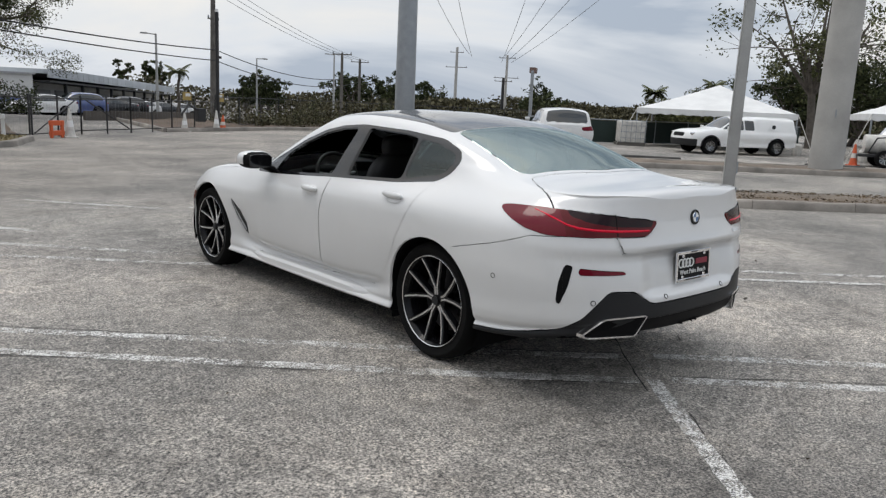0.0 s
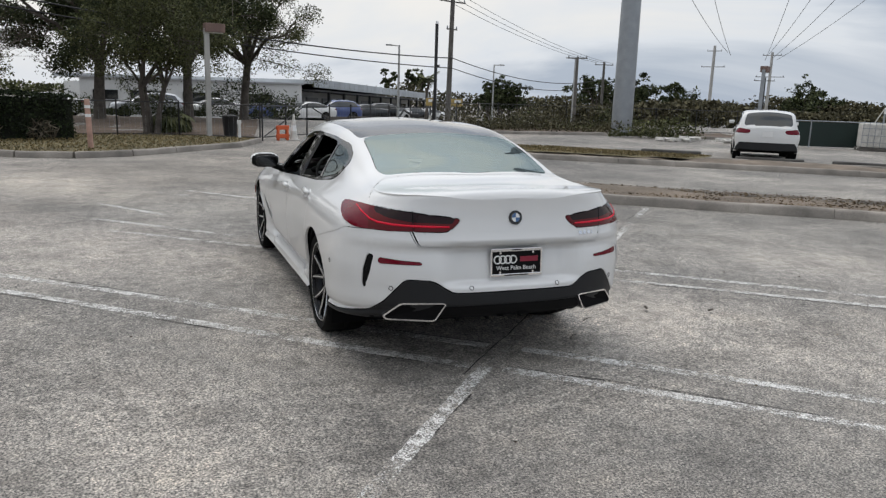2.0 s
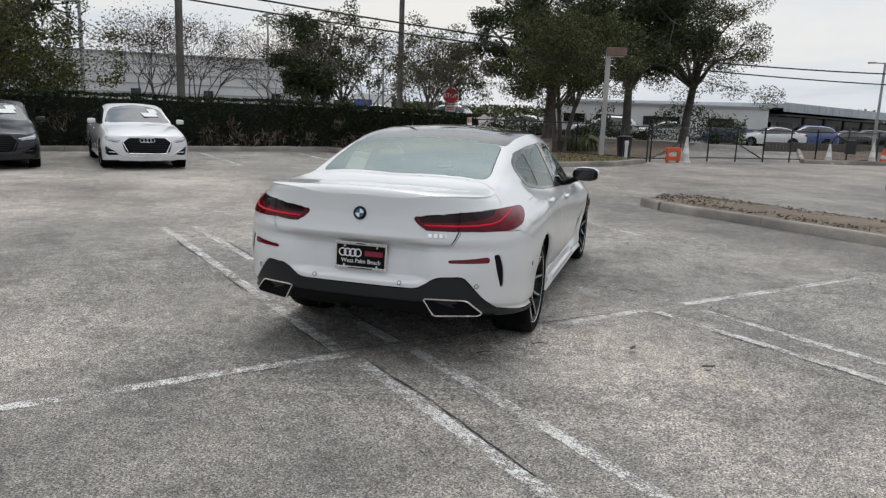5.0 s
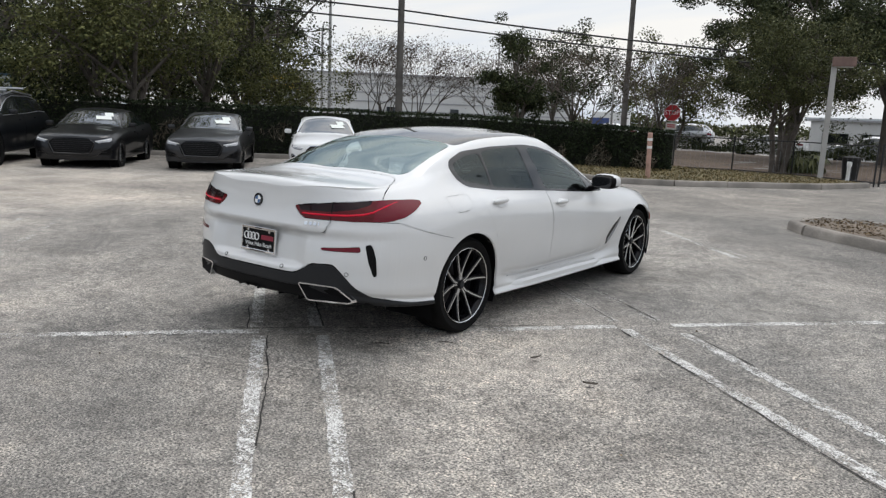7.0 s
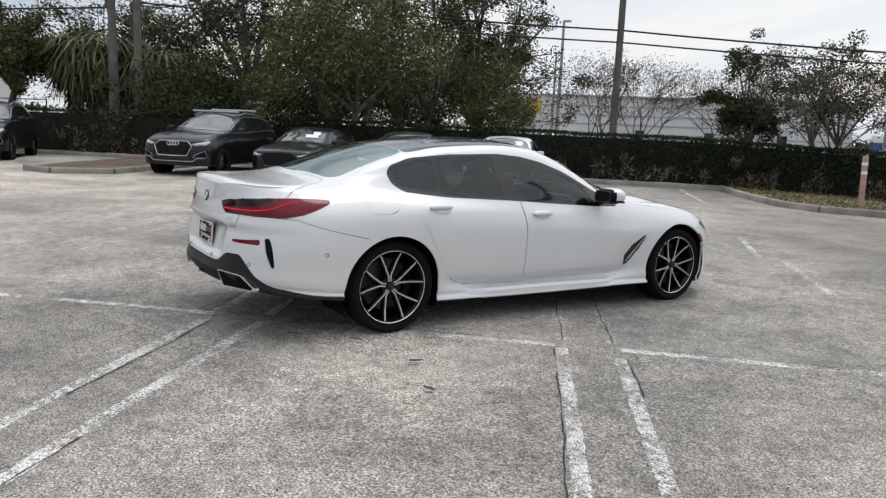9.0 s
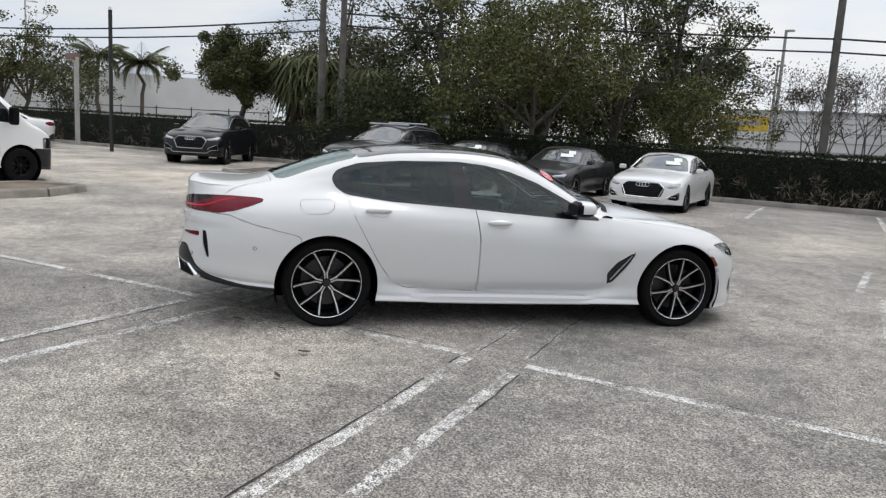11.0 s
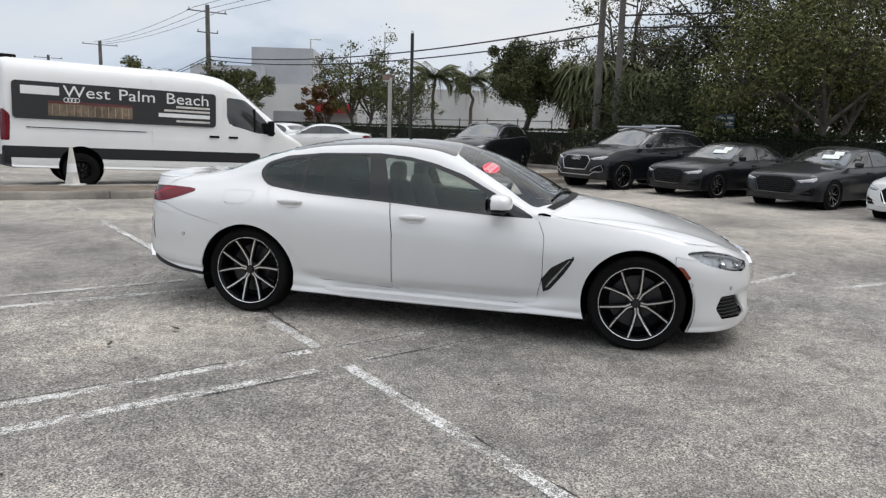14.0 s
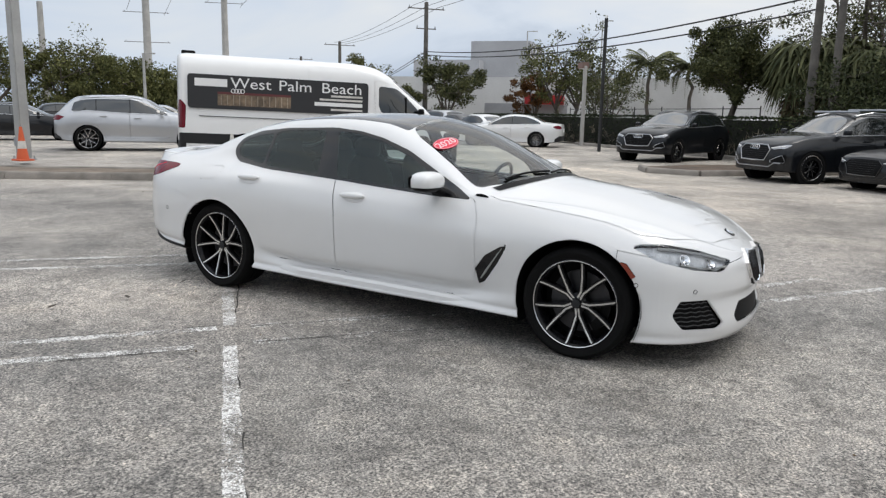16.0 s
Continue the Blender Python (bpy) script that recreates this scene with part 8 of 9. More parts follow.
STYLES["hatch"] = dict(STYLES["suv"], top=((2.25, .86), (2.1, .95), (1.5, 1.08), (.98, 1.15), (.6, 1.34), (.2, 1.52), (-.2, 1.58), (-1.0, 1.60), (-1.95, 1.57), (-2.10, 1.52), (-2.24, 1.28), (-2.29, 1.12), (-2.33, 1.06)),
                       rail=((2.25, .85), (1.5, 1.05), (1.0, 1.09), (.6, 1.23), (.2, 1.42), (-.2, 1.50), (-1.0, 1.53), (-1.9, 1.49), (-2.08, 1.43), (-2.23, 1.22), (-2.29, 1.08), (-2.33, 1.04)), back=(-2.05, -2.265), pr=6.0, skirt=.60, lean=.05, glass=.66)
parked_car("hatch", pose(16.2, 12.3, 0, 0, 0, -41) @ Matrix.Diagonal((.95, .95, .95, 1)), WHITE, "small white sport utility car seen from behind", SATINBLACK, wheel_key="white")
parked_car("suv", pose(-11.7, -19.1, 0, 0, 0, 52) @ Matrix.Diagonal((1.12, 1.12, 1.12, 1)), SILVERP, "silver sport utility car parked behind the van", CHROME, rails=True)
parked_car("sedan", pose(-27.4, -12.7, 0, 0, 0, 194) @ Matrix.Diagonal((1.06, 1.06, 1.06, 1)), WHITE, "white sedan parked by the hedge", CHROME)
parked_car("sedan", pose(-13.0, -28.6, 0, 0, 0, 58) @ Matrix.Diagonal((1.1, 1.1, 1.1, 1)), BLACKP, "black sedan parked far behind the van", CHROME)
blue = parked_car("suv", pose(6.3, 52.4, fall(6.3, 52.4), 0, 0, 100), BLUEP, "dark blue van parked beyond the gate", SATINBLACK, badge=False, wheel_key="far")
# rows of far cars, copied
FAR = {c: parked_car(s, pose(x, y, 0, 0, 0, a) @ Matrix.Diagonal((1.05, 1.05, 1.05, 1)), m, lab, SATINBLACK, badge=False, wheel_key="far")
       for c, s, m, x, y, a, lab in (("w", "sedan", WHITE, -31.0, -16.3, 152, "white car in the far row"), ("g", "sedan", GREYP, -32.6, -18.6, 152, "grey car in the far row"),
                                     ("b", "suv", BLACKP, -36.2, -23.2, 152, "black car in the far row"), ("s", "suv", SILVERP, -34.4, -20.9, 152, "silver car in the far row"))}
for k, (c, x, y, a) in enumerate((("w", -38, -25.5, 152), ("g", -40, -27.8, 152), ("s", -8.0, -36, 60), ("w", -16.5, -34, 60), ("b", -20.5, -36, 60), ("g", -1.5, -35, 60), ("w", -26, -30.5, 60), ("s", -24, -33, 60),
                                  ("b", -5.5, -30.5, 58), ("w", 3.0, -33, 60))):
    copy_thing(FAR[c], pose(x, y, 0, 0, 0, a) @ Matrix.Diagonal((1 / 1.05,) * 3 + (1,)))
for k, (c, x, y, a) in enumerate((("w", 8.7, 51.4, 100), ("w", -8.5, 47, 80), ("s", -2.5, 46, 95), ("w", 1.5, 46.5, 85), ("g", 14.2, 55.5, 100), ("w", 19.4, 64, 120), ("b", 16.6, 60, 92), ("s", -14.5, 47, 95), ("w", -20, 47, 90), ("g", 22.6, 68, 110), ("w", 26.0, 72, 115))):
    copy_thing(FAR[c], pose(x, y, fall(x, y), 0, 0, a) @ Matrix.Diagonal((1 / 1.05,) * 3 + (1,)))
copy_thing(blue, pose(11.0, 52.0, fall(11.0, 52.0), 0, 0, 100))
for x, y in ((-29.5, -1.5), (-31.5, 1.0), (-29.8, 14.0), (-28, 25)):
    copy_thing(FAR["w" if x > -30 else "s"], pose(x, y, 0, 0, 0, 20))


# ---- the white panel van ----
def van():
    nose, tail, w, axles = 3.22, -3.55, 0.99, (2.28, -2.045)
    top = thing("panel_van", pose(-9.475, -8.958, 0, -1.5, 0, 46.4), "white high-roofed panel van with a black lettered side panel", "van")
    ns, per = 110, 4
    th = np.linspace(0, math.pi, ns)
    y = (nose + tail) / 2 + (nose - tail) / 2 * (0.6 * np.cos(th) + 0.4 * (1 - 2 * th / math.pi))
    P = lambda *k: pchip(k, y)
    roof = ((tail, 2.54), (-3.3, 2.58), (.3, 2.58), (.9, 2.52), (1.25, 2.38), (1.5, 2.21), (1.75, 2.03), (2.18, 1.68), (2.5, 1.39), (2.7, 1.25), (2.97, 1.10), (3.12, .99), (nose, .86))
    z10 = P(*roof)
    z8 = P(*((a, b - (.15 if a < 2 else .10 if a < 2.6 else .05)) for a, b in roof))
    z6 = P((tail, 1.22), (1.5, 1.22), (2.3, 1.12), (2.7, 1.02), (3.0, .92), (nose, .78))
    zb = P((tail, .42), (-3.2, .36), (2.4, .34), (nose, .30))
    o = np.zeros_like(y)
    x8 = P((tail, .86), (1.2, .86), (2.0, .82), (2.6, .86), (nose, .82))
    xs = np.stack([o, w * .93 + o, w * .985 + o, w + o, w * 1.0 + o, w * .995 + o, w * .985 + o, (w * .985 + x8) / 2 + .035, x8, x8 * .72, o], 1)
    zs = np.stack([zb, zb, zb + .06, zb + .2, zb + .42, z6 - .2, z6, z6 + (z8 - z6) * .72, z8, z10 - .12 * (z10 - z8), z10], 1)
    ex, ez = np.concatenate([-xs[:, 1:2], xs, -xs[:, -2:-1]], 1), np.concatenate([zs[:, 1:2], zs, zs[:, -2:-1]], 1)
    cx, cz = [], []
    for k in range(10):
        for j in range(per):
            t = j / per
            for e, out in ((ex, cx), (ez, cz)):
                p0, p1, p2, p3 = (e[:, k + i] for i in range(4))
                out.append(0.5 * (2 * p1 + (p2 - p0) * t + (2 * p0 - 5 * p1 + 4 * p2 - p3) * t * t + (3 * p1 - p0 - 3 * p2 + p3) * t ** 3))
    X, Z = np.stack(cx + [xs[:, -1]], 1), np.stack(cz + [zs[:, -1]], 1)
    X[:, 0] = 0
    fac, tf, tr = end_shape(y, nose, tail, nose - .6, tail + .16, 2.4, 2.6)
    X = np.maximum(X, 0) * fac[:, None]
    Y = np.repeat(y[:, None], X.shape[1], 1)
    m = X.shape[1]
    fx, fy, fz = (np.concatenate([a, np.flip(a, 1)[:, 1:-1]], 1) for a in (X, Y, Z))
    fx[:, m:] *= -1
    k = fx.shape[1]
    v = np.stack([fx, fy, fz], 2).reshape(-1, 3)
    tris = []
    for i in range(ns - 1):
        for j in range(k):
            a, b, c, d = i * k + j, i * k + (j + 1) % k, (i + 1) * k + (j + 1) % k, (i + 1) * k + j
            tris += [(a, b, c), (a, c, d)]
    sk = Skin(v, tris)
    for s in (1, -1):
        for a in axles:
            sk.cut(lambda v, s=s, a=a: np.where(v[:, 0] * s > .4, np.hypot(v[:, 1] - a, v[:, 2] - .40) - .43, 1.0), "hole")
        sk.cut(side_poly([(1.03, 2.06), (1.46, 2.03), (1.66, 1.89), (2.24, 1.31), (2.19, 1.25), (1.75, 1.28), (1.30, 1.40), (1.04, 1.42)], s), "cab_window", ["body"])
        sk.cut(lambda v, s=s: np.where(v[:, 0] * s > .4, np.maximum(np.abs(v[:, 2] - .685) - .115, np.maximum(v[:, 1] - 1.83, -3.48 - v[:, 1])), 1.0), "rub_strip", ["body"])
        sk.cut(side_poly([(.95, 2.2), (1.42, 2.12), (1.72, 1.93), (2.2, 1.5), (2.4, 1.2), (2.45, .95), (1.82, .55), (.97, .45)], s), "cab_door", ["body"])
        sk.cut(lambda v, s=s: np.where(v[:, 0] * s > .4, np.maximum(np.abs(v[:, 1] - .15) - .77, np.maximum(.42 - v[:, 2], v[:, 2] - 2.42)), 1.0), "sliding_door", ["body"])
    sk.cut(lambda v: np.where(v[:, 1] > 2.0, np.maximum(v[:, 2] - .76, .0 * v[:, 2] - (v[:, 1] - 2.55)), 1.0), "bumper", ["body"])
    sk.cut(lambda v: np.where(v[:, 1] < -3.33, np.maximum(v[:, 2] - .62, np.zeros(len(v)) - 1), 1.0), "rear_bumper", ["body"])
    sk.cut(lambda v: np.where(v[:, 1] < -3.23, np.maximum(np.abs(np.abs(v[:, 0]) + (v[:, 1] + 3.55) - 1.02) - .17, np.abs(v[:, 2] - 1.22) - .31), 1.0), "tail_lamp", ["body"])
    sk.cut(lambda v: np.where(v[:, 1] > 1.4, np.maximum(np.abs(v[:, 0]) - .78, np.maximum(1.28 - v[:, 2], v[:, 2] - 2.24)), 1.0), "windscreen", ["body"])
    sk.cut(lambda v: np.where((v[:, 1] > 2.6) & (np.abs(v[:, 0]) > .40), np.maximum(np.abs(v[:, 2] - .88) - .11, 2.74 - v[:, 1]), 1.0), "head_lamp", ["body"])
    panel_part(sk, "body", "body", VANWHITE, top, gap=.003, lip=.03)
    for nm, mat in (("windscreen", DARKGLASS), ("bumper", PLASTIC), ("rear_bumper", PLASTIC)):
        panel_part(sk, nm, nm, mat, top, lip=.02)
    for s in (1, -1):
        side = (lambda q: q[:, 0] > 0) if s > 0 else (lambda q: q[:, 0] < 0)
        for nm, mat in (("cab_window", DARKGLASS), ("rub_strip", PLASTIC), ("tail_lamp", REDLENS), ("head_lamp", CHROME)):
            panel_part(sk, nm, nm, mat, top, side, lip=.02, push=.004 if nm == "rub_strip" else .001)
        for nm in ("cab_door", "sliding_door"):
            panel_part(sk, nm, nm, VANWHITE, top, side, .004, .03)
        bm = bmesh.new()
        box(bm, (s * 1.13, 2.04, 1.40), (.20, .13, .36), None, .05)
        part("mirror", bm, SATINBLACK, top)
        for yy in (.74, 1.18):
            part("door_handle", one_box((s * .995, yy, 1.15), (.04, .22, .05), .012), SATINBLACK, top)
        part("window_divider", one_tube([(s * .945, 1.70, 1.84), (s * .985, 1.70, 1.30)], .02, 5), SATINBLACK, top)
        for a in axles:
            part("wheel_housing", lathe([(.1, -.14), (.44, -.14), (.44, .12)], 20, "X"), CABIN, top, m=Matrix.Translation((s * .84, a, .39)))
            fit_wheel(top, "van", Matrix.Translation((s * .86, a, .36 + .018 * a)) @ (Matrix.Identity(4) if s > 0 else Matrix.Rotation(math.pi, 4, "Z")), r=.36, width=.24, rim_r=.215, spokes=8, twin=False, face=SATINBLACK, well=SATINBLACK, sides=28)
    part("under_tray", one_box((0, -.2, .4), (1.6, 6.2, .1)), CABIN, top)
    part("slide_rail", one_box((.985, -1.9, 1.19), (.02, 2.3, .014), .004), PLASTIC, top)
    part("roof_vent", one_box((.25, -3.3, 2.60), (.3, .3, .09), .03), SATINBLACK, top)
    # lettered panel on the right side, following the side's gentle lean
    tree = BVH(sk)
    def side_at(yy, zz):
        h = tree.ray_cast(Vector((3, yy, zz)), Vector((-1, 0, 0)))
        return h[0].x
    x_lo, x_hi = side_at(-1.5, 1.33), side_at(-1.5, 2.10)
    lean = math.degrees(math.atan2(x_lo - x_hi, .77))
    face = lambda yy, zz, off: Matrix.Translation((x_lo + (x_hi - x_lo) * (zz - 1.33) / .77 + off, yy, zz)) @ pose(0, 0, 0, 90 - 0, 0, 90) @ pose(0, 0, 0, -lean, 0, 0)
    bm = bmesh.new()
    outline = rounded([(-2.03, -.375), (2.03, -.375), (2.03, .375), (-2.03, .375)], 1, .08)
    f = [bm.verts.new((a, b, .004)) for a, b in outline]
    g = [bm.verts.new((a, b, -.02)) for a, b in outline]
    bm.faces.new(f)
    for i in range(len(f)):
        j = (i + 1) % len(f)
        bm.faces.new((f[i], g[i], g[j], f[j]))
    bmesh.ops.recalc_face_normals(bm, faces=bm.faces)
    board = part("side_sign", bm, surface("sign_charcoal", (.018, .018, .02), .45, vary=.1), top, "charcoal sign with white lettering", m=face(-1.26, 1.735, .03))
    text_mesh("West", .335, SIGNWHITE, Matrix.Translation((-.66, .20, .007)), board, "lettering", .002, 1.2)
    text_mesh("Palm", .335, SIGNWHITE, Matrix.Translation((.33, .20, .007)), board, "lettering", .002, 1.2)
    text_mesh("Beach", .335, SIGNWHITE, Matrix.Translation((1.40, .20, .007)), board, "lettering", .002, 1.2)
    part("brand_bar", one_box((-1.53, .20, .006), (.70, .17, .006), .003), SIGNWHITE, board)
    part("address_bar", one_box((1.52, .035, .006), (.74, .045, .006)), FADEDWHITE, board)
    part("address_bar", one_box((1.39, -.05, .006), (1.0, .045, .006)), FADEDWHITE, board)
    part("phone_bar", one_box((1.33, -.155, .006), (1.12, .085, .006)), SIGNWHITE, board)
    part("web_bar", one_box((1.52, -.275, .006), (.74, .045, .006)), FADEDWHITE, board)
    pic = part("picture", one_box((-.58, -.16, .005), (1.62, .27, .004)), surface("picture_ochre", (.20, .145, .095), .6, vary=.6, coarse=3, fine=14), board, "small printed picture of a lit showroom")
    for q in range(12):
        part("picture_bar", one_box((-1.31 + .133 * q, -.17, .009), (.014, .22, .002)), surface("picture_post", (.36, .30, .23), .6, vary=.3), pic)
    part("picture_roof", one_box((-.58, -.02, .009), (1.62, .05, .003)), surface("picture_roof_red", (.13, .03, .03), .6, vary=.3), pic)
    rings(board, Matrix.Translation((-.95, .035, .012)) @ pose(0, 0, 0, -90), SIGNWHITE, .045)
    return top


van()


# ---- pickup truck with a service cap ----
def pickup(m):
    top = thing("pickup_truck", m, "white pickup truck with a service cap", "truck")
    p = dict(nose=2.55, tail=-2.6, w=.90, wb=1.55, r=.35, sill=.34, pr=5.0,
             top=((2.55, .92), (2.35, 1.02), (1.3, 1.10), (1.15, 1.14), (.55, 1.55), (.3, 1.63), (-.55, 1.63), (-.62, 1.66), (-2.5, 1.66), (-2.6, 1.60)),
             belt=((2.55, .84), (1.3, 1.02), (.5, 1.04), (-2.6, 1.04)),
             rail=((2.55, .90), (1.3, 1.07), (1.1, 1.10), (.55, 1.42), (.25, 1.53), (-.55, 1.53), (-.62, 1.58), (-2.6, 1.54)))
    sk = car_skin(p, 60)
    for s in (1, -1):
        for a in (p["wb"], -p["wb"]):
            sk.cut(lambda v, s=s, a=a: np.where(v[:, 0] * s > .4, np.hypot(v[:, 1] - a, v[:, 2] - .36) - .42, 1.0), "hole")
        sk.cut(side_poly([(.98, 1.08), (.5, 1.42), (.25, 1.48), (.02, 1.48), (.02, 1.07)], s), "window", ["body"])
        sk.cut(side_poly([(-.04, 1.48), (-.48, 1.48), (-.48, 1.07), (-.04, 1.07)], s), "window", ["body"])
        sk.cut(side_poly([(1.05, 1.04), (1.05, .45), (-.0, .45), (-.0, 1.04)], s), "door", ["body"])
        sk.cut(side_poly([(-.66, 1.5), (-2.5, 1.5), (-2.5, 1.08), (-.66, 1.08)], s), "cap_panel", ["body"])
    sk.cut(top_poly([(0, 1.14), (.7, 1.08), (.58, .5), (0, .42)], 1.05), "windscreen", ["body"])
    sk.cut(lambda v: np.where(v[:, 1] > 2.1, v[:, 2] - .62, 1.0), "bumper", ["body"])
    sk.cut(lambda v: np.where((v[:, 1] > 2.2), np.maximum(np.abs(v[:, 2] - .80) - .08, np.abs(v[:, 0]) - .42), 1.0), "grille", ["body"])
    panel_part(sk, "body", "body", VANWHITE, top, gap=.003, lip=.02)
    panel_part(sk, "windscreen", "windscreen", DARKGLASS, top, lip=.01)
    panel_part(sk, "bumper", "bumper", PLASTIC, top, lip=.01)
    panel_part(sk, "grille", "grille", SATINBLACK, top, lip=.01, push=-.01)
    for s in (1, -1):
        side = (lambda q: q[:, 0] > 0) if s > 0 else (lambda q: q[:, 0] < 0)
        for nm, mat in (("window", DARKGLASS), ("door", VANWHITE), ("cap_panel", VANWHITE)):
            panel_part(sk, nm, nm, mat, top, side, .004, .02)
        part("head_lamp", one_box((s * .66, 2.34, .84), (.3, .14, .13), .03), CHROME, top)
        part("mirror", one_box((s * 1.02, .85, 1.12), (.18, .1, .16), .03), VANWHITE, top)
        part("fender_lip", one_tube([(s * .905, p["wb"] + .43 * math.cos(a), .36 + .43 * math.sin(a)) for a in np.linspace(0, math.pi, 11)], .03, 5), PLASTIC, top)
        for a in (p["wb"], -p["wb"]):
            fit_wheel(top, "pickup", Matrix.Translation((s * .79, a, .35)) @ (Matrix.Identity(4) if s > 0 else Matrix.Rotation(math.pi, 4, "Z")), r=.35, width=.23, rim_r=.22, spokes=10, twin=False, sides=24)
    part("under_tray", one_box((0, 0, .42), (1.4, 4.6, .1)), CABIN, top)
    part("badge_spot", lathe([(.001, .012), (.09, .012), (.09, 0)], 14, "X"), GREYP, top, m=Matrix.Translation((-.905, -1.3, 1.25)))
    return top


pickup(pose(25.2, 10.66, 0, 0, 0, 62) @ Matrix.Diagonal((.95, .96, .92, 1)))
parked_car("suv", pose(27.6, 4.6, 0, 0, 0, -88), SILVERP, "silver sport utility car seen from behind under the second tent", CHROME, badge=False)
tr = thing("spray_trailer", pose(24.9, 4.95, 0, 0, 0, 30), "small two-wheeled trailer with white tanks", "trailer")
part("deck", one_box((0, 0, .38), (1.0, 1.6, .08)), DARKSTEEL, tr)
part("tank", lathe([(.001, -.6), (.32, -.58), (.34, 0), (.32, .58), (.001, .6)], 18, "X"), FADEDWHITE, tr, smooth=50, m=Matrix.Translation((0, 0, .78)) @ Matrix.Rotation(radians(90), 4, "Z"))
for s in (1, -1):
    fit_wheel(tr, "pickup", Matrix.Translation((s * .62, 0, .3)) @ (Matrix.Identity(4) if s > 0 else Matrix.Rotation(math.pi, 4, "Z")) @ Matrix.Diagonal((.85, .85, .85, 1)))
part("hose", one_tube([(-.5, -.4, .5), (-.62, -.2, 1.05), (-.6, .3, 1.0), (-.5, .5, .5)], .03, 6), DARKSTEEL, tr)


# ---- fittings of the white coupe ----
def blob(c, s, power=2.6, nu=20, nv=12, keep=None):
    """A rounded, slightly boxy ellipsoid with half-sizes s at c; keep(p) picks the faces that stay."""
    bm = bmesh.new()
    f = lambda a: math.copysign(abs(a) ** (2 / power), a)
    rows = []
    for j in range(nv + 1):
        t = math.pi * (j / nv - 0.5)
        rows.append([bm.verts.new((c[0] + s[0] * f(math.cos(t)) * f(math.cos(2 * math.pi * i / nu)), c[1] + s[1] * f(math.cos(t)) * f(math.sin(2 * math.pi * i / nu)), c[2] + s[2] * f(math.sin(t)))) for i in range(nu)])
    for a, b in zip(rows, rows[1:]):
        for i in range(nu):
            k = (i + 1) % nu
            bm.faces.new((a[i], a[k], b[k], b[i]))
    bmesh.ops.remove_doubles(bm, verts=bm.verts, dist=1e-4)
    if keep:
        bmesh.ops.delete(bm, geom=[q for q in bm.faces if not keep(q.calc_center_median())], context="FACES")
    bmesh.ops.recalc_face_normals(bm, faces=bm.faces)
    return bm


def on_body(origin, way, off=0.0, up=(0, 0, 1)):
    """Place on the coupe's skin: local z points out of it, local y upwards."""
    p, n, _, _ = COUPE_TREE.ray_cast(Vector(origin), Vector(way).normalized())
    if n.dot(Vector(way)) > 0:
        n = -n
    y = (Vector(up) - n * n.dot(Vector(up))).normalized()
    x = y.cross(n)
    return Matrix.Translation(p + n * off) @ Matrix((x, y, n)).transposed().to_4x4()


def ring_frame(pts, w, depth, y_of):
    """A flat-faced frame along a closed outline in (x, z), its face lying on y_of(x, z)."""
    bm = bmesh.new()
    p = np.array(pts, float)
    c = p.mean(0)
    inner = []
    n = len(p)
    for i in range(n):
        a, b, d = p[i - 1], p[i], p[(i + 1) % n]
        t1, t2 = (b - a) / np.hypot(*(b - a)), (d - b) / np.hypot(*(d - b))
        nn = np.array([-(t1 + t2)[1], (t1 + t2)[0]])
        nn /= max(np.hypot(*nn), 1e-6)
        if nn @ (c - b) < 0:
            nn = -nn
        inner.append(b + nn * w)
    ring = [[bm.verts.new((q[0], y_of(q) + o, q[1])) for q in poly] for poly, o in ((p, depth), (p, 0.0), (inner, 0.0), (inner, depth))]
    for a, b in zip(ring, ring[1:]):
        for i in range(n):
            k = (i + 1) % n
            bm.faces.new((a[i], a[k], b[k], b[i]))
    bmesh.ops.recalc_face_normals(bm, faces=bm.faces)
    return bm, inner


def cap_face(pts, y_of, off):
    bm = bmesh.new()
    bm.faces.new([bm.verts.new((q[0], y_of(q) + off, q[1])) for q in pts])
    return bm


BLUE = paint("emblem_blue", (0.02, 0.10, 0.26))
GREYMESH = surface("vent_mesh_grey", (0.05, 0.052, 0.055), 0.45, vary=0.2)


def emblem(m, r=0.041):
    top = part("emblem", lathe([(0.001, 0.004), (r * 0.98, 0.004), (r, 0.0), (r, -0.01)], 28), GLOSSBLACK, COUPE, "round emblem with blue and white quarters", 40, m)
    part("emblem_rim", lathe([(r * 0.62, 0.004), (r * 0.64, 0.007), (r * 0.67, 0.004)], 28), CHROME, top, smooth=60)
    for k in range(4):
        bm = bmesh.new()
        c = bm.verts.new((0, 0, 0.0055))
        arc = [bm.verts.new((r * 0.62 * math.cos(a), r * 0.62 * math.sin(a), 0.0055)) for a in np.linspace(k * math.pi / 2, (k + 1) * math.pi / 2, 8)]
        bm.faces.new([c] + arc)
        part("emblem_quarter", bm, BLUE if k % 2 else SIGNWHITE, top)


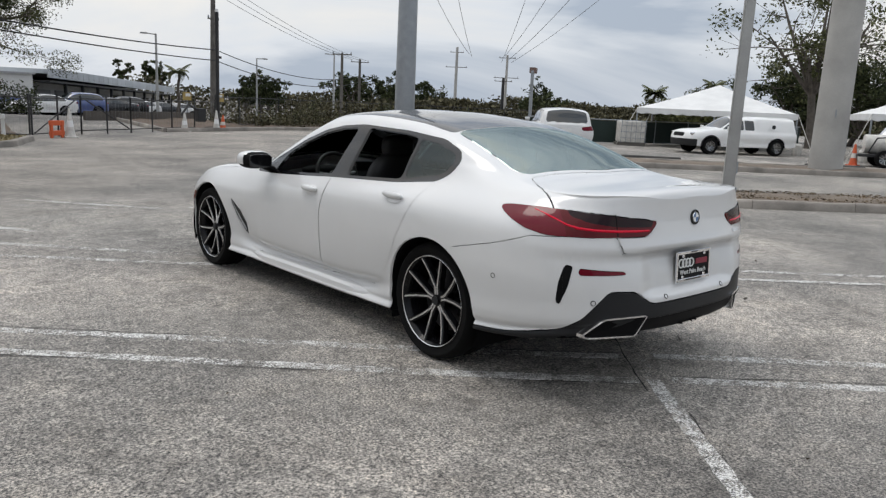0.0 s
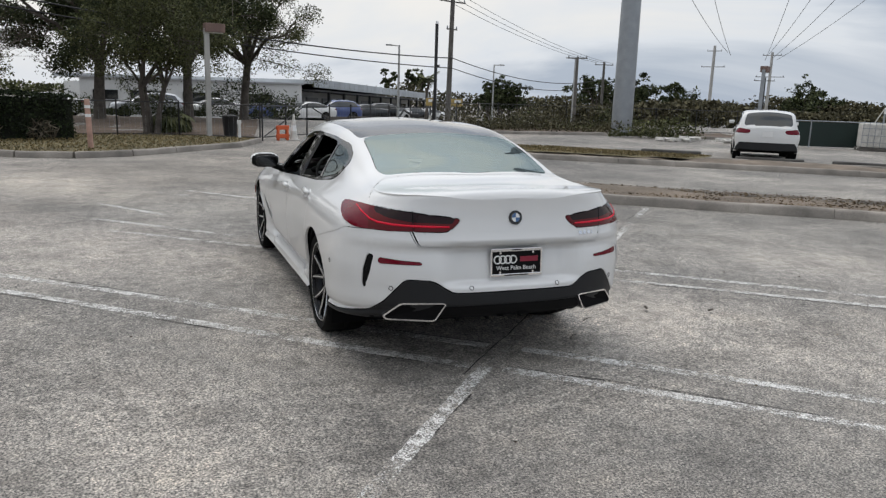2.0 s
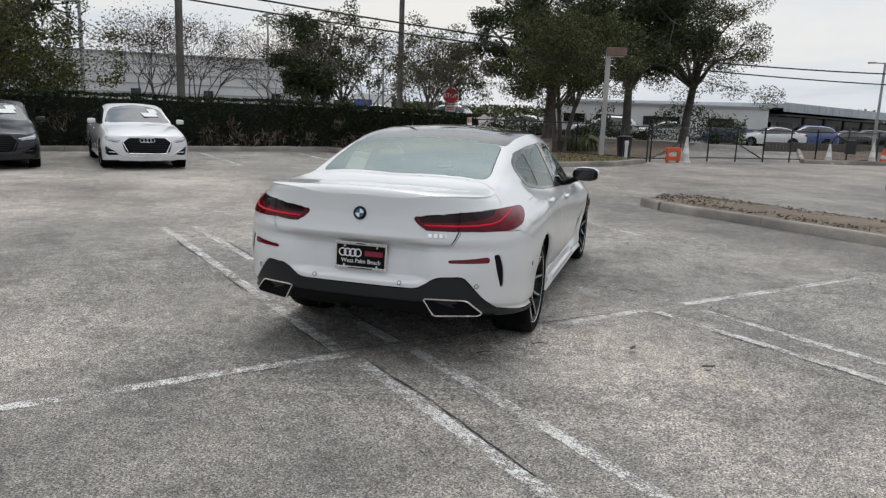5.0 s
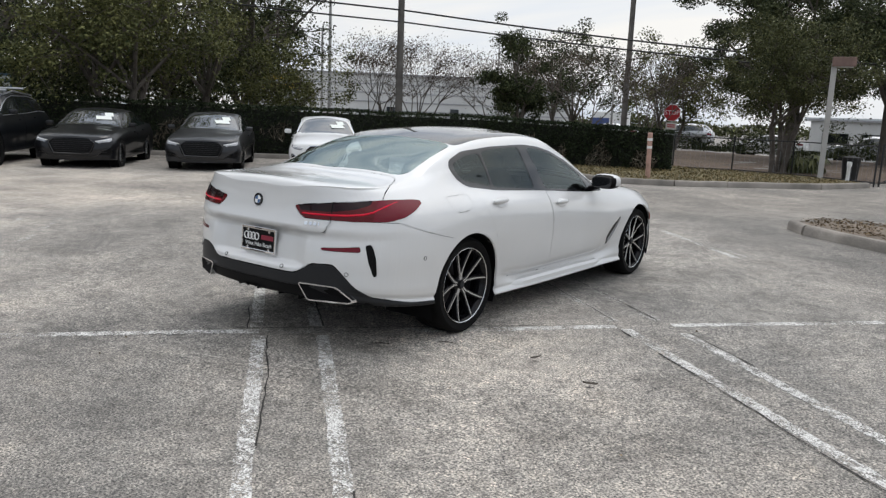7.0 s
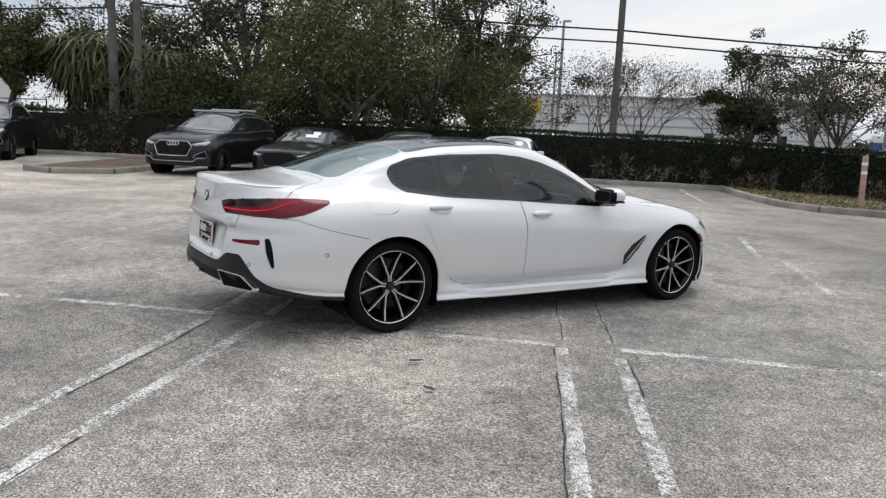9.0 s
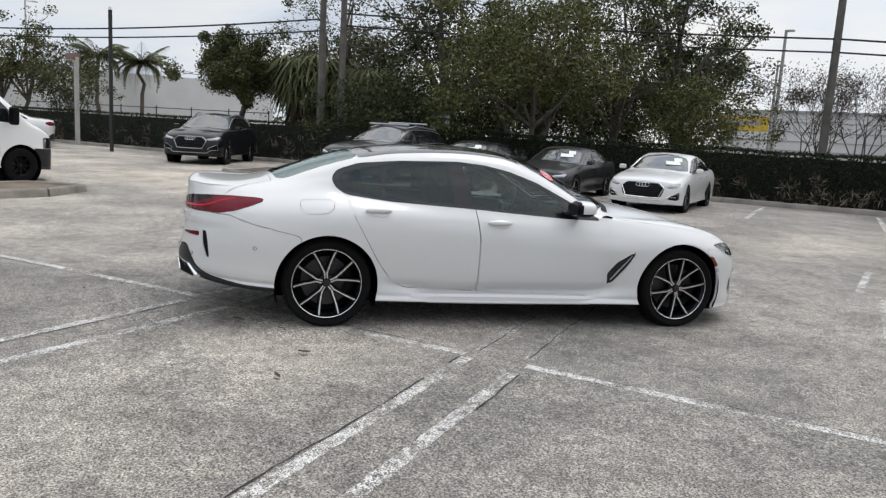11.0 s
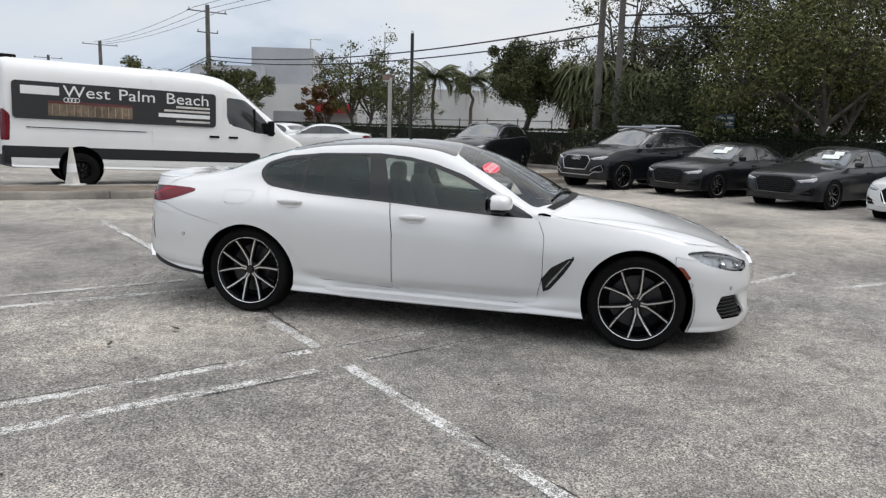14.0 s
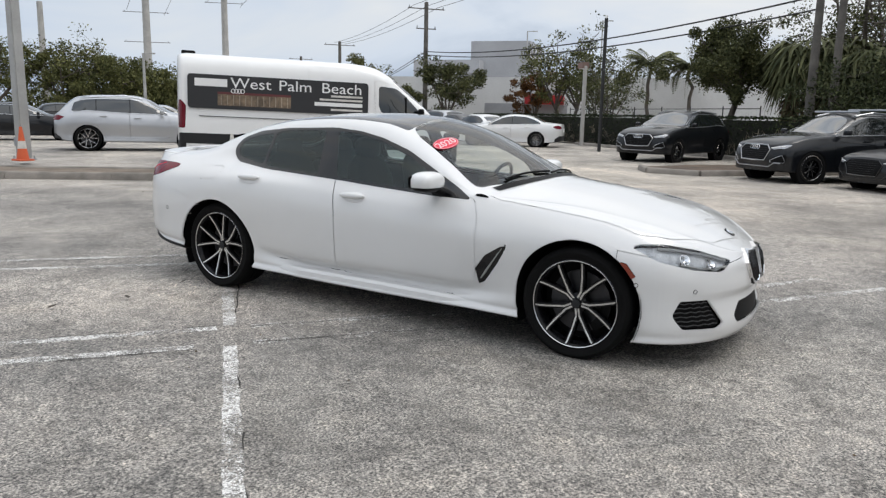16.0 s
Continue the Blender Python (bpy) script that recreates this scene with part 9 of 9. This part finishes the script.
def plate_at_rear():
    m = on_body((0.015, -4, 0.655), (0, 1, 0), 0.018)
    m = Matrix.Translation(m.translation) @ pose(0, 0, 0, 90 - 4, 0, 0)
    top = part("dealer_plate", one_box((0, 0, 0), (0.318, 0.152, 0.008), 0.002), SATINBLACK, COUPE, "black dealer plate in a chrome frame", m=m)
    bm = bmesh.new()
    for c, s in (((0, 0.072, 0.005), (0.33, 0.018, 0.012)), ((0, -0.074, 0.005), (0.33, 0.016, 0.012)), ((0.160, 0, 0.005), (0.010, 0.14, 0.012)), ((-0.160, 0, 0.005), (0.010, 0.14, 0.012))):
        box(bm, c, s, None, 0.003)
    fr = part("plate_frame", bm, CHROME, top)
    for x, y, w in ((0, 0.073, 0.06), (0, -0.075, 0.15)):
        part("frame_mark", one_box((x, y, 0.0115), (w, 0.007, 0.002)), GLOSSBLACK, fr)
    for x in (-0.105, 0.105):
        for y in (0.055, -0.058):
            part("plate_screw", lathe([(0.001, 0.006), (0.007, 0.006), (0.009, 0.0)], 10), CHROME, fr, m=Matrix.Translation((x, y, 0.006)))
    for k in range(4):
        c = Vector((-0.12 + 0.033 * k, 0.016, 0.006))
        bm = bmesh.new()
        tube(bm, [c + Vector((0.022 * math.cos(a), 0.022 * math.sin(a), 0)) for a in np.linspace(0, 2 * math.pi, 17)], 0.0042, 5, False)
        part("plate_ring", bm, SIGNWHITE, top)
    part("brand_bar", one_box((0.082, 0.016, 0.005), (0.115, 0.030, 0.003)), surface("brand_dark_red", (0.25, 0.012, 0.035), 0.4, vary=0.1), top)
    text_mesh("West Palm Beach", 0.036, SIGNWHITE, Matrix.Translation((0, -0.034, 0.006)), top, "lettering", 0.001)


def exhaust(s):
    """Chrome-framed tail pipe opening in the valance."""
    pts = [(s * x, z) for x, z in ((0.425, 0.440), (0.44, 0.450), (0.66, 0.444), (0.68, 0.434), (0.752, 0.362), (0.748, 0.344), (0.728, 0.336), (0.495, 0.338), (0.478, 0.347))]
    def y_of(q):
        h = COUPE_TREE.ray_cast(Vector((q[0], -4, 0.44)), Vector((0, 1, 0)))
        return h[0].y - 0.014 + 0.10 * (0.44 - q[1])
    bm, inner = ring_frame(pts, 0.009, 0.10, y_of)
    top = part("exhaust_tip", bm, CHROME, COUPE, "chrome-framed exhaust outlet")
    part("exhaust_throat", cap_face(inner, y_of, 0.005), CABIN, top)


def mirror(s):
    top = part("door_mirror", blob((s * 1.005, 0.510, 0.970), (0.122, 0.086, 0.064), 2.7, keep=lambda p: p.y < 0.53 or p.z < 0.955), SATINBLACK, COUPE, "door mirror with a white cap", 50)
    part("mirror_cap", blob((s * 1.005, 0.514, 0.973), (0.128, 0.092, 0.067), 2.7, nu=28, nv=18, keep=lambda p: p.y > 0.462 and p.z > 0.946), WHITE, top, smooth=50)
    part("mirror_glass", blob((s * 1.0, 0.424, 0.968), (0.094, 0.004, 0.050), 4.0), GLOSSBLACK, top, smooth=50)
    part("mirror_foot", one_tube([(s * 0.83, 0.53, 0.885), (s * 0.88, 0.52, 0.905), (s * 0.93, 0.51, 0.925)], [0.035, 0.026, 0.028], 8), SATINBLACK, top, smooth=60)
    part("repeater", one_box((s * 1.075, 0.57, 0.948), (0.05, 0.03, 0.006), 0.002), CLEARLENS, top)


def handle(s, y, z):
    m = on_body((s * 3, y, z), (-s, 0, 0), 0.0)
    top = part("door_handle", blob((0, 0, 0.018), (0.105, 0.021, 0.022), 2.4), WHITE, COUPE, smooth=60, m=m)
    part("handle_cup", blob((0.012, -0.006, 0.0), (0.078, 0.038, 0.005), 2.2), WHITE, top, smooth=60)


def skirt(s):
    bm = bmesh.new()
    rows = []
    for y in np.linspace(-1.09, 1.09, 26):
        x = COUPE_TREE.ray_cast(Vector((s * 3, y, 0.37)), Vector((-s, 0, 0)))[0].x - s * 0.03
        lift = 0.012 * max(0, -y) - 0.02 * max(0, y)
        fade = min(1.0, (1.09 - abs(y)) / 0.28)
        rows.append([bm.verts.new((x + s * (dx if dx < 0 else dx * fade - 0.012 * (1 - fade)), y, z + lift)) for dx, z in ((-0.06, 0.165), (0.012, 0.170), (0.026, 0.185), (0.024, 0.222), (0.008, 0.242), (-0.04, 0.252))])
    for a, b in zip(rows, rows[1:]):
        for i in range(5):
            bm.faces.new((a[i], a[i + 1], b[i + 1], b[i]))
    for r in (rows[0], rows[-1]):
        bm.faces.new(r)
    bmesh.ops.recalc_face_normals(bm, faces=bm.faces)
    part("side_skirt", bm, WHITE, COUPE, "white sculpted side skirt", 35)


def sensor(origin, way):
    m = on_body(origin, way)
    top = part("parking_sensor", lathe([(0.001, 0.0025), (0.010, 0.002), (0.011, 0.0)], 14), WHITE, COUPE, smooth=40, m=m)
    part("sensor_ring", lathe([(0.0105, 0.0), (0.0105, 0.003), (0.0135, 0.003), (0.0135, 0.0)], 14), PLASTIC, top)


def kidney(s):
    pts = [(s * x, z) for x, z in ((0.045, 0.605), (0.16, 0.622), (0.245, 0.60), (0.275, 0.55), (0.245, 0.455), (0.19, 0.41), (0.075, 0.405), (0.035, 0.44))]
    def y_of(q):
        h = COUPE_TREE.ray_cast(Vector((q[0], 4, q[1])), Vector((0, -1, 0)))
        return h[0].y + 0.022
    bm, inner = ring_frame(pts, 0.012, -0.06, y_of)
    top = part("kidney_grille", bm, CHROME, COUPE, "chrome-framed kidney grille")
    part("grille_back", cap_face(inner, y_of, -0.028), SATINBLACK, top)
    for k in range(8):
        x = s * (0.065 + 0.024 * k)
        zt, zb = 0.60 - 0.9 * max(0, abs(x) - 0.19), 0.425 + 0.9 * max(0, abs(x) - 0.20)
        q = [(x, zt), (x, (zt + zb) / 2), (x, zb)]
        part("grille_slat", one_tube([(a[0], y_of(a) - 0.008, a[1]) for a in q], 0.0055, 5), GLOSSBLACK, top)


def lamp_inside(s):
    """Two projector rings and a light blade behind the clear lens."""
    for x, z in ((0.60, 0.585), (0.745, 0.615)):
        m = on_body((s * x, 4, z), (0, -1, 0), -0.028)
        top = part("projector", lathe([(0.001, 0.002), (0.018, 0.012), (0.026, 0.004), (0.030, 0.016), (0.034, 0.016), (0.036, -0.01)], 16), CHROME, COUPE, smooth=40, m=m)
    blade = [on_body((s * x, 4, z), (0, -1, 0), -0.014).translation for x, z in ((0.50, 0.56), (0.60, 0.552), (0.70, 0.565), (0.78, 0.585))]
    part("light_blade", one_tube(blade, 0.006, 6), FADEDWHITE, COUPE)
    brow = [on_body((s * x, 4, z), (0, -1, 0), -0.016).translation for x, z in ((0.47, 0.592), (0.60, 0.635), (0.74, 0.668), (0.82, 0.678))]
    part("lamp_brow", one_tube(brow, 0.009, 6), ALU, COUPE)


def honeycomb(s):
    """Fine slanted bars in the bumper intake."""
    bm = bmesh.new()
    for k in range(6):
        z = 0.222 + 0.026 * k
        pts = []
        for x in np.linspace(0.56 + 0.5 * max(0, z - 0.22), 0.80, 9):
            h = COUPE_TREE.ray_cast(Vector((s * x, 4, z)), Vector((0, -1, 0)))
            if h[0]:
                pts.append(h[0] + Vector((0, -0.016, 0.006 * (len(pts) % 2))))
        if len(pts) > 2:
            tube(bm, pts, 0.0035, 4, False)
    part("intake_mesh", bm, GREYMESH, COUPE)


def vent_blade(s):
    """The bright fins within the slanted wing vent."""
    for a, b in (((0.865, 0.37), (1.03, 0.588)),):
        pts = []
        for t in np.linspace(0, 1, 6):
            y, z = a[0] + (b[0] - a[0]) * t, a[1] + (b[1] - a[1]) * t
            pts.append(on_body((s * 3, y, z), (-s, 0, 0), -0.002).translation)
        part("vent_fin", one_tube(pts, [0.004, 0.008, 0.007, 0.005, 0.004, 0.002], 5), ALU, COUPE)


def seat(x, y, rear=False):
    """A leather seat with a headrest, leaning back."""
    top = link("seat", None, COUPE, "black leather car seat")
    part("cushion", blob((x, y + 0.22, 0.50), (0.25, 0.28, 0.10), 3.2), LEATHER, top, smooth=60)
    bm = blob((0, 0, 0.30), (0.245, 0.085, 0.34), 3.0)
    part("backrest", bm, LEATHER, top, smooth=60, m=pose(x, y - 0.02, 0.48, 14, 0, 0))
    part("headrest", blob((x, y - (0.15 if not rear else 0.16), 1.135 if not rear else 1.10), (0.13, 0.055, 0.085), 3.0), LEATHER, top, smooth=60)
    for dx in (-0.05, 0.05):
        part("headrest_post", one_tube([(x + dx, y - 0.13, 1.0), (x + dx, y - 0.145, 1.1)], 0.008, 5), CHROME, top)


def interior():
    for s in (-1, 1):
        seat(s * 0.37, -0.28)
        seat(s * 0.34, -1.10, True)
    part("floor_pan", one_box((0, -0.25, 0.36), (1.5, 2.6, 0.06), 0.02), CABIN, COUPE)
    part("centre_console", one_box((0, -0.1, 0.53), (0.22, 1.5, 0.30), 0.04), CABIN, COUPE)
    bm = blob((0, 0.62, 0.76), (0.72, 0.26, 0.13), 3.4)
    part("dashboard", bm, CABIN, COUPE, "black dashboard", 60)
    part("instrument_hood", blob((-0.38, 0.52, 0.88), (0.20, 0.10, 0.04), 2.6), CABIN, COUPE, smooth=60)
    part("display", one_box((0.02, 0.44, 0.90), (0.30, 0.015, 0.11), 0.005), GLOSSBLACK, COUPE)
    part("parcel_shelf", one_box((0, -1.68, 0.985), (1.15, 0.42, 0.03), 0.01), CABIN, COUPE)
    m = pose(-0.38, 0.33, 0.86, 66, 0, 0)
    w = part("steering_wheel", one_tube([(0.18 * math.cos(a), 0.18 * math.sin(a), 0) for a in np.linspace(0, 2 * math.pi, 29)], 0.015, 8), LEATHER, COUPE, "black leather steering wheel", 60, m)
    part("wheel_boss", blob((0, -0.01, -0.02), (0.07, 0.055, 0.03), 2.6), LEATHER, w, smooth=60)
    for a in (0.1, math.pi - 0.1, 1.5 * math.pi):
        part("wheel_spoke", one_tube([(0.05 * math.cos(a), 0.05 * math.sin(a), -0.01), (0.175 * math.cos(a), 0.175 * math.sin(a), 0)], 0.014, 6), ALU, w)
    part("inner_mirror", blob((0.0, 0.10, 1.235), (0.115, 0.02, 0.034), 3.0), SATINBLACK, COUPE, smooth=60)


def wipers():
    strip_pts = [(x, 1.0 - 0.14 * (abs(x) / 0.70) ** 2.4) for x in np.linspace(-0.70, 0.70, 15)]
    bm = bmesh.new()
    rows = []
    for x, y in strip_pts:
        row = []
        for dy in (-0.035, 0.022):
            h = COUPE_TREE.ray_cast(Vector((x, y + dy, 3)), Vector((0, 0, -1)))[0]
            row.append(bm.verts.new(h + Vector((0, 0, 0.004))))
        rows.append(row)
    for a, b in zip(rows, rows[1:]):
        bm.faces.new((a[0], b[0], b[1], a[1]))
    part("cowl", bm, SATINBLACK, COUPE, "black cowl strip under the windscreen")
    for x0, x1, y0, y1 in ((-0.62, 0.02, 0.86, 0.955), (0.0, 0.56, 0.93, 0.855)):
        pts = []
        for t in np.linspace(0, 1, 9):
            h = COUPE_TREE.ray_cast(Vector((x0 + (x1 - x0) * t, y0 + (y1 - y0) * t, 3)), Vector((0, 0, -1)))[0]
            pts.append(h + Vector((0, 0, 0.012)))
        part("wiper", one_tube(pts, 0.008, 5), SATINBLACK, COUPE)


def sticker():
    m = on_body((0.53, 0.365, 3), (0, 0, -1), 0.004, up=(0, -1, 0))
    m = Matrix.Translation(m.translation) @ m.to_3x3().to_4x4() @ Matrix.Rotation(math.radians(-12), 4, "Z")
    bm = bmesh.new()
    top_f = [bm.verts.new((0.118 * math.cos(a), 0.062 * math.sin(a), 0.0)) for a in np.linspace(0, 2 * math.pi, 33)[:-1]]
    bm.faces.new(top_f)
    ob = part("year_sticker", bm, STICKER, COUPE, "red oval sticker with white year numerals", m=m)
    text_mesh("2020", 0.080, SIGNWHITE, Matrix.Translation((0, -0.002, 0.0015)), ob, "lettering", 0.0005, 1.2)
    part("sticker_edge", one_tube([(0.110 * math.cos(a), 0.055 * math.sin(a), 0.001) for a in np.linspace(0, 2 * math.pi, 33)], 0.0012, 4), SIGNWHITE, ob)


emblem(on_body((0, -4, 0.918), (0, 1, 0), 0.004))
emblem(on_body((0, 2.20, 3), (0, 0, -1), 0.003, (0, 1, 0)), 0.038)
plate_at_rear()
for k, (x, w) in enumerate(((0.44, 0.024), (0.473, 0.022), (0.505, 0.022), (0.531, 0.008))):
    part("model_badge_bar", one_box((0, 0, 0.002), (w, 0.022, 0.004), 0.0015), CHROME, COUPE, m=on_body((x, -4, 0.814), (0, 1, 0), 0.001))
for s in (1, -1):
    exhaust(s)
    mirror(s)
    handle(s, -1.14, 0.892)
    handle(s, -0.155, 0.824)
    skirt(s)
    for o, d in (((s * 0.275, -4, 0.527), (0, 1, 0)), ((s * 0.715, -4, 0.522), (0, 1, 0)), ((s * 3, -2.05, 0.60), (-s, 0, 0)), ((s * 0.732, 4, 0.43), (0, -1, 0)), ((s * 3, 1.876, 0.465), (-s, 0, 0))):
        sensor(o, d)
    kidney(s)
    lamp_inside(s)
    honeycomb(s)
    vent_blade(s)
interior()
wipers()
sticker()
for x in (-0.30, -0.11, 0.11, 0.30):
    part("diffuser_fin", one_box((x, -2.40, 0.325), (0.014, 0.22, 0.06), 0.004), SATINBLACK, COUPE)
part("diffuser", one_box((0, -2.36, 0.35), (1.0, 0.26, 0.09), 0.02), SATINBLACK, COUPE, "black lower diffuser")
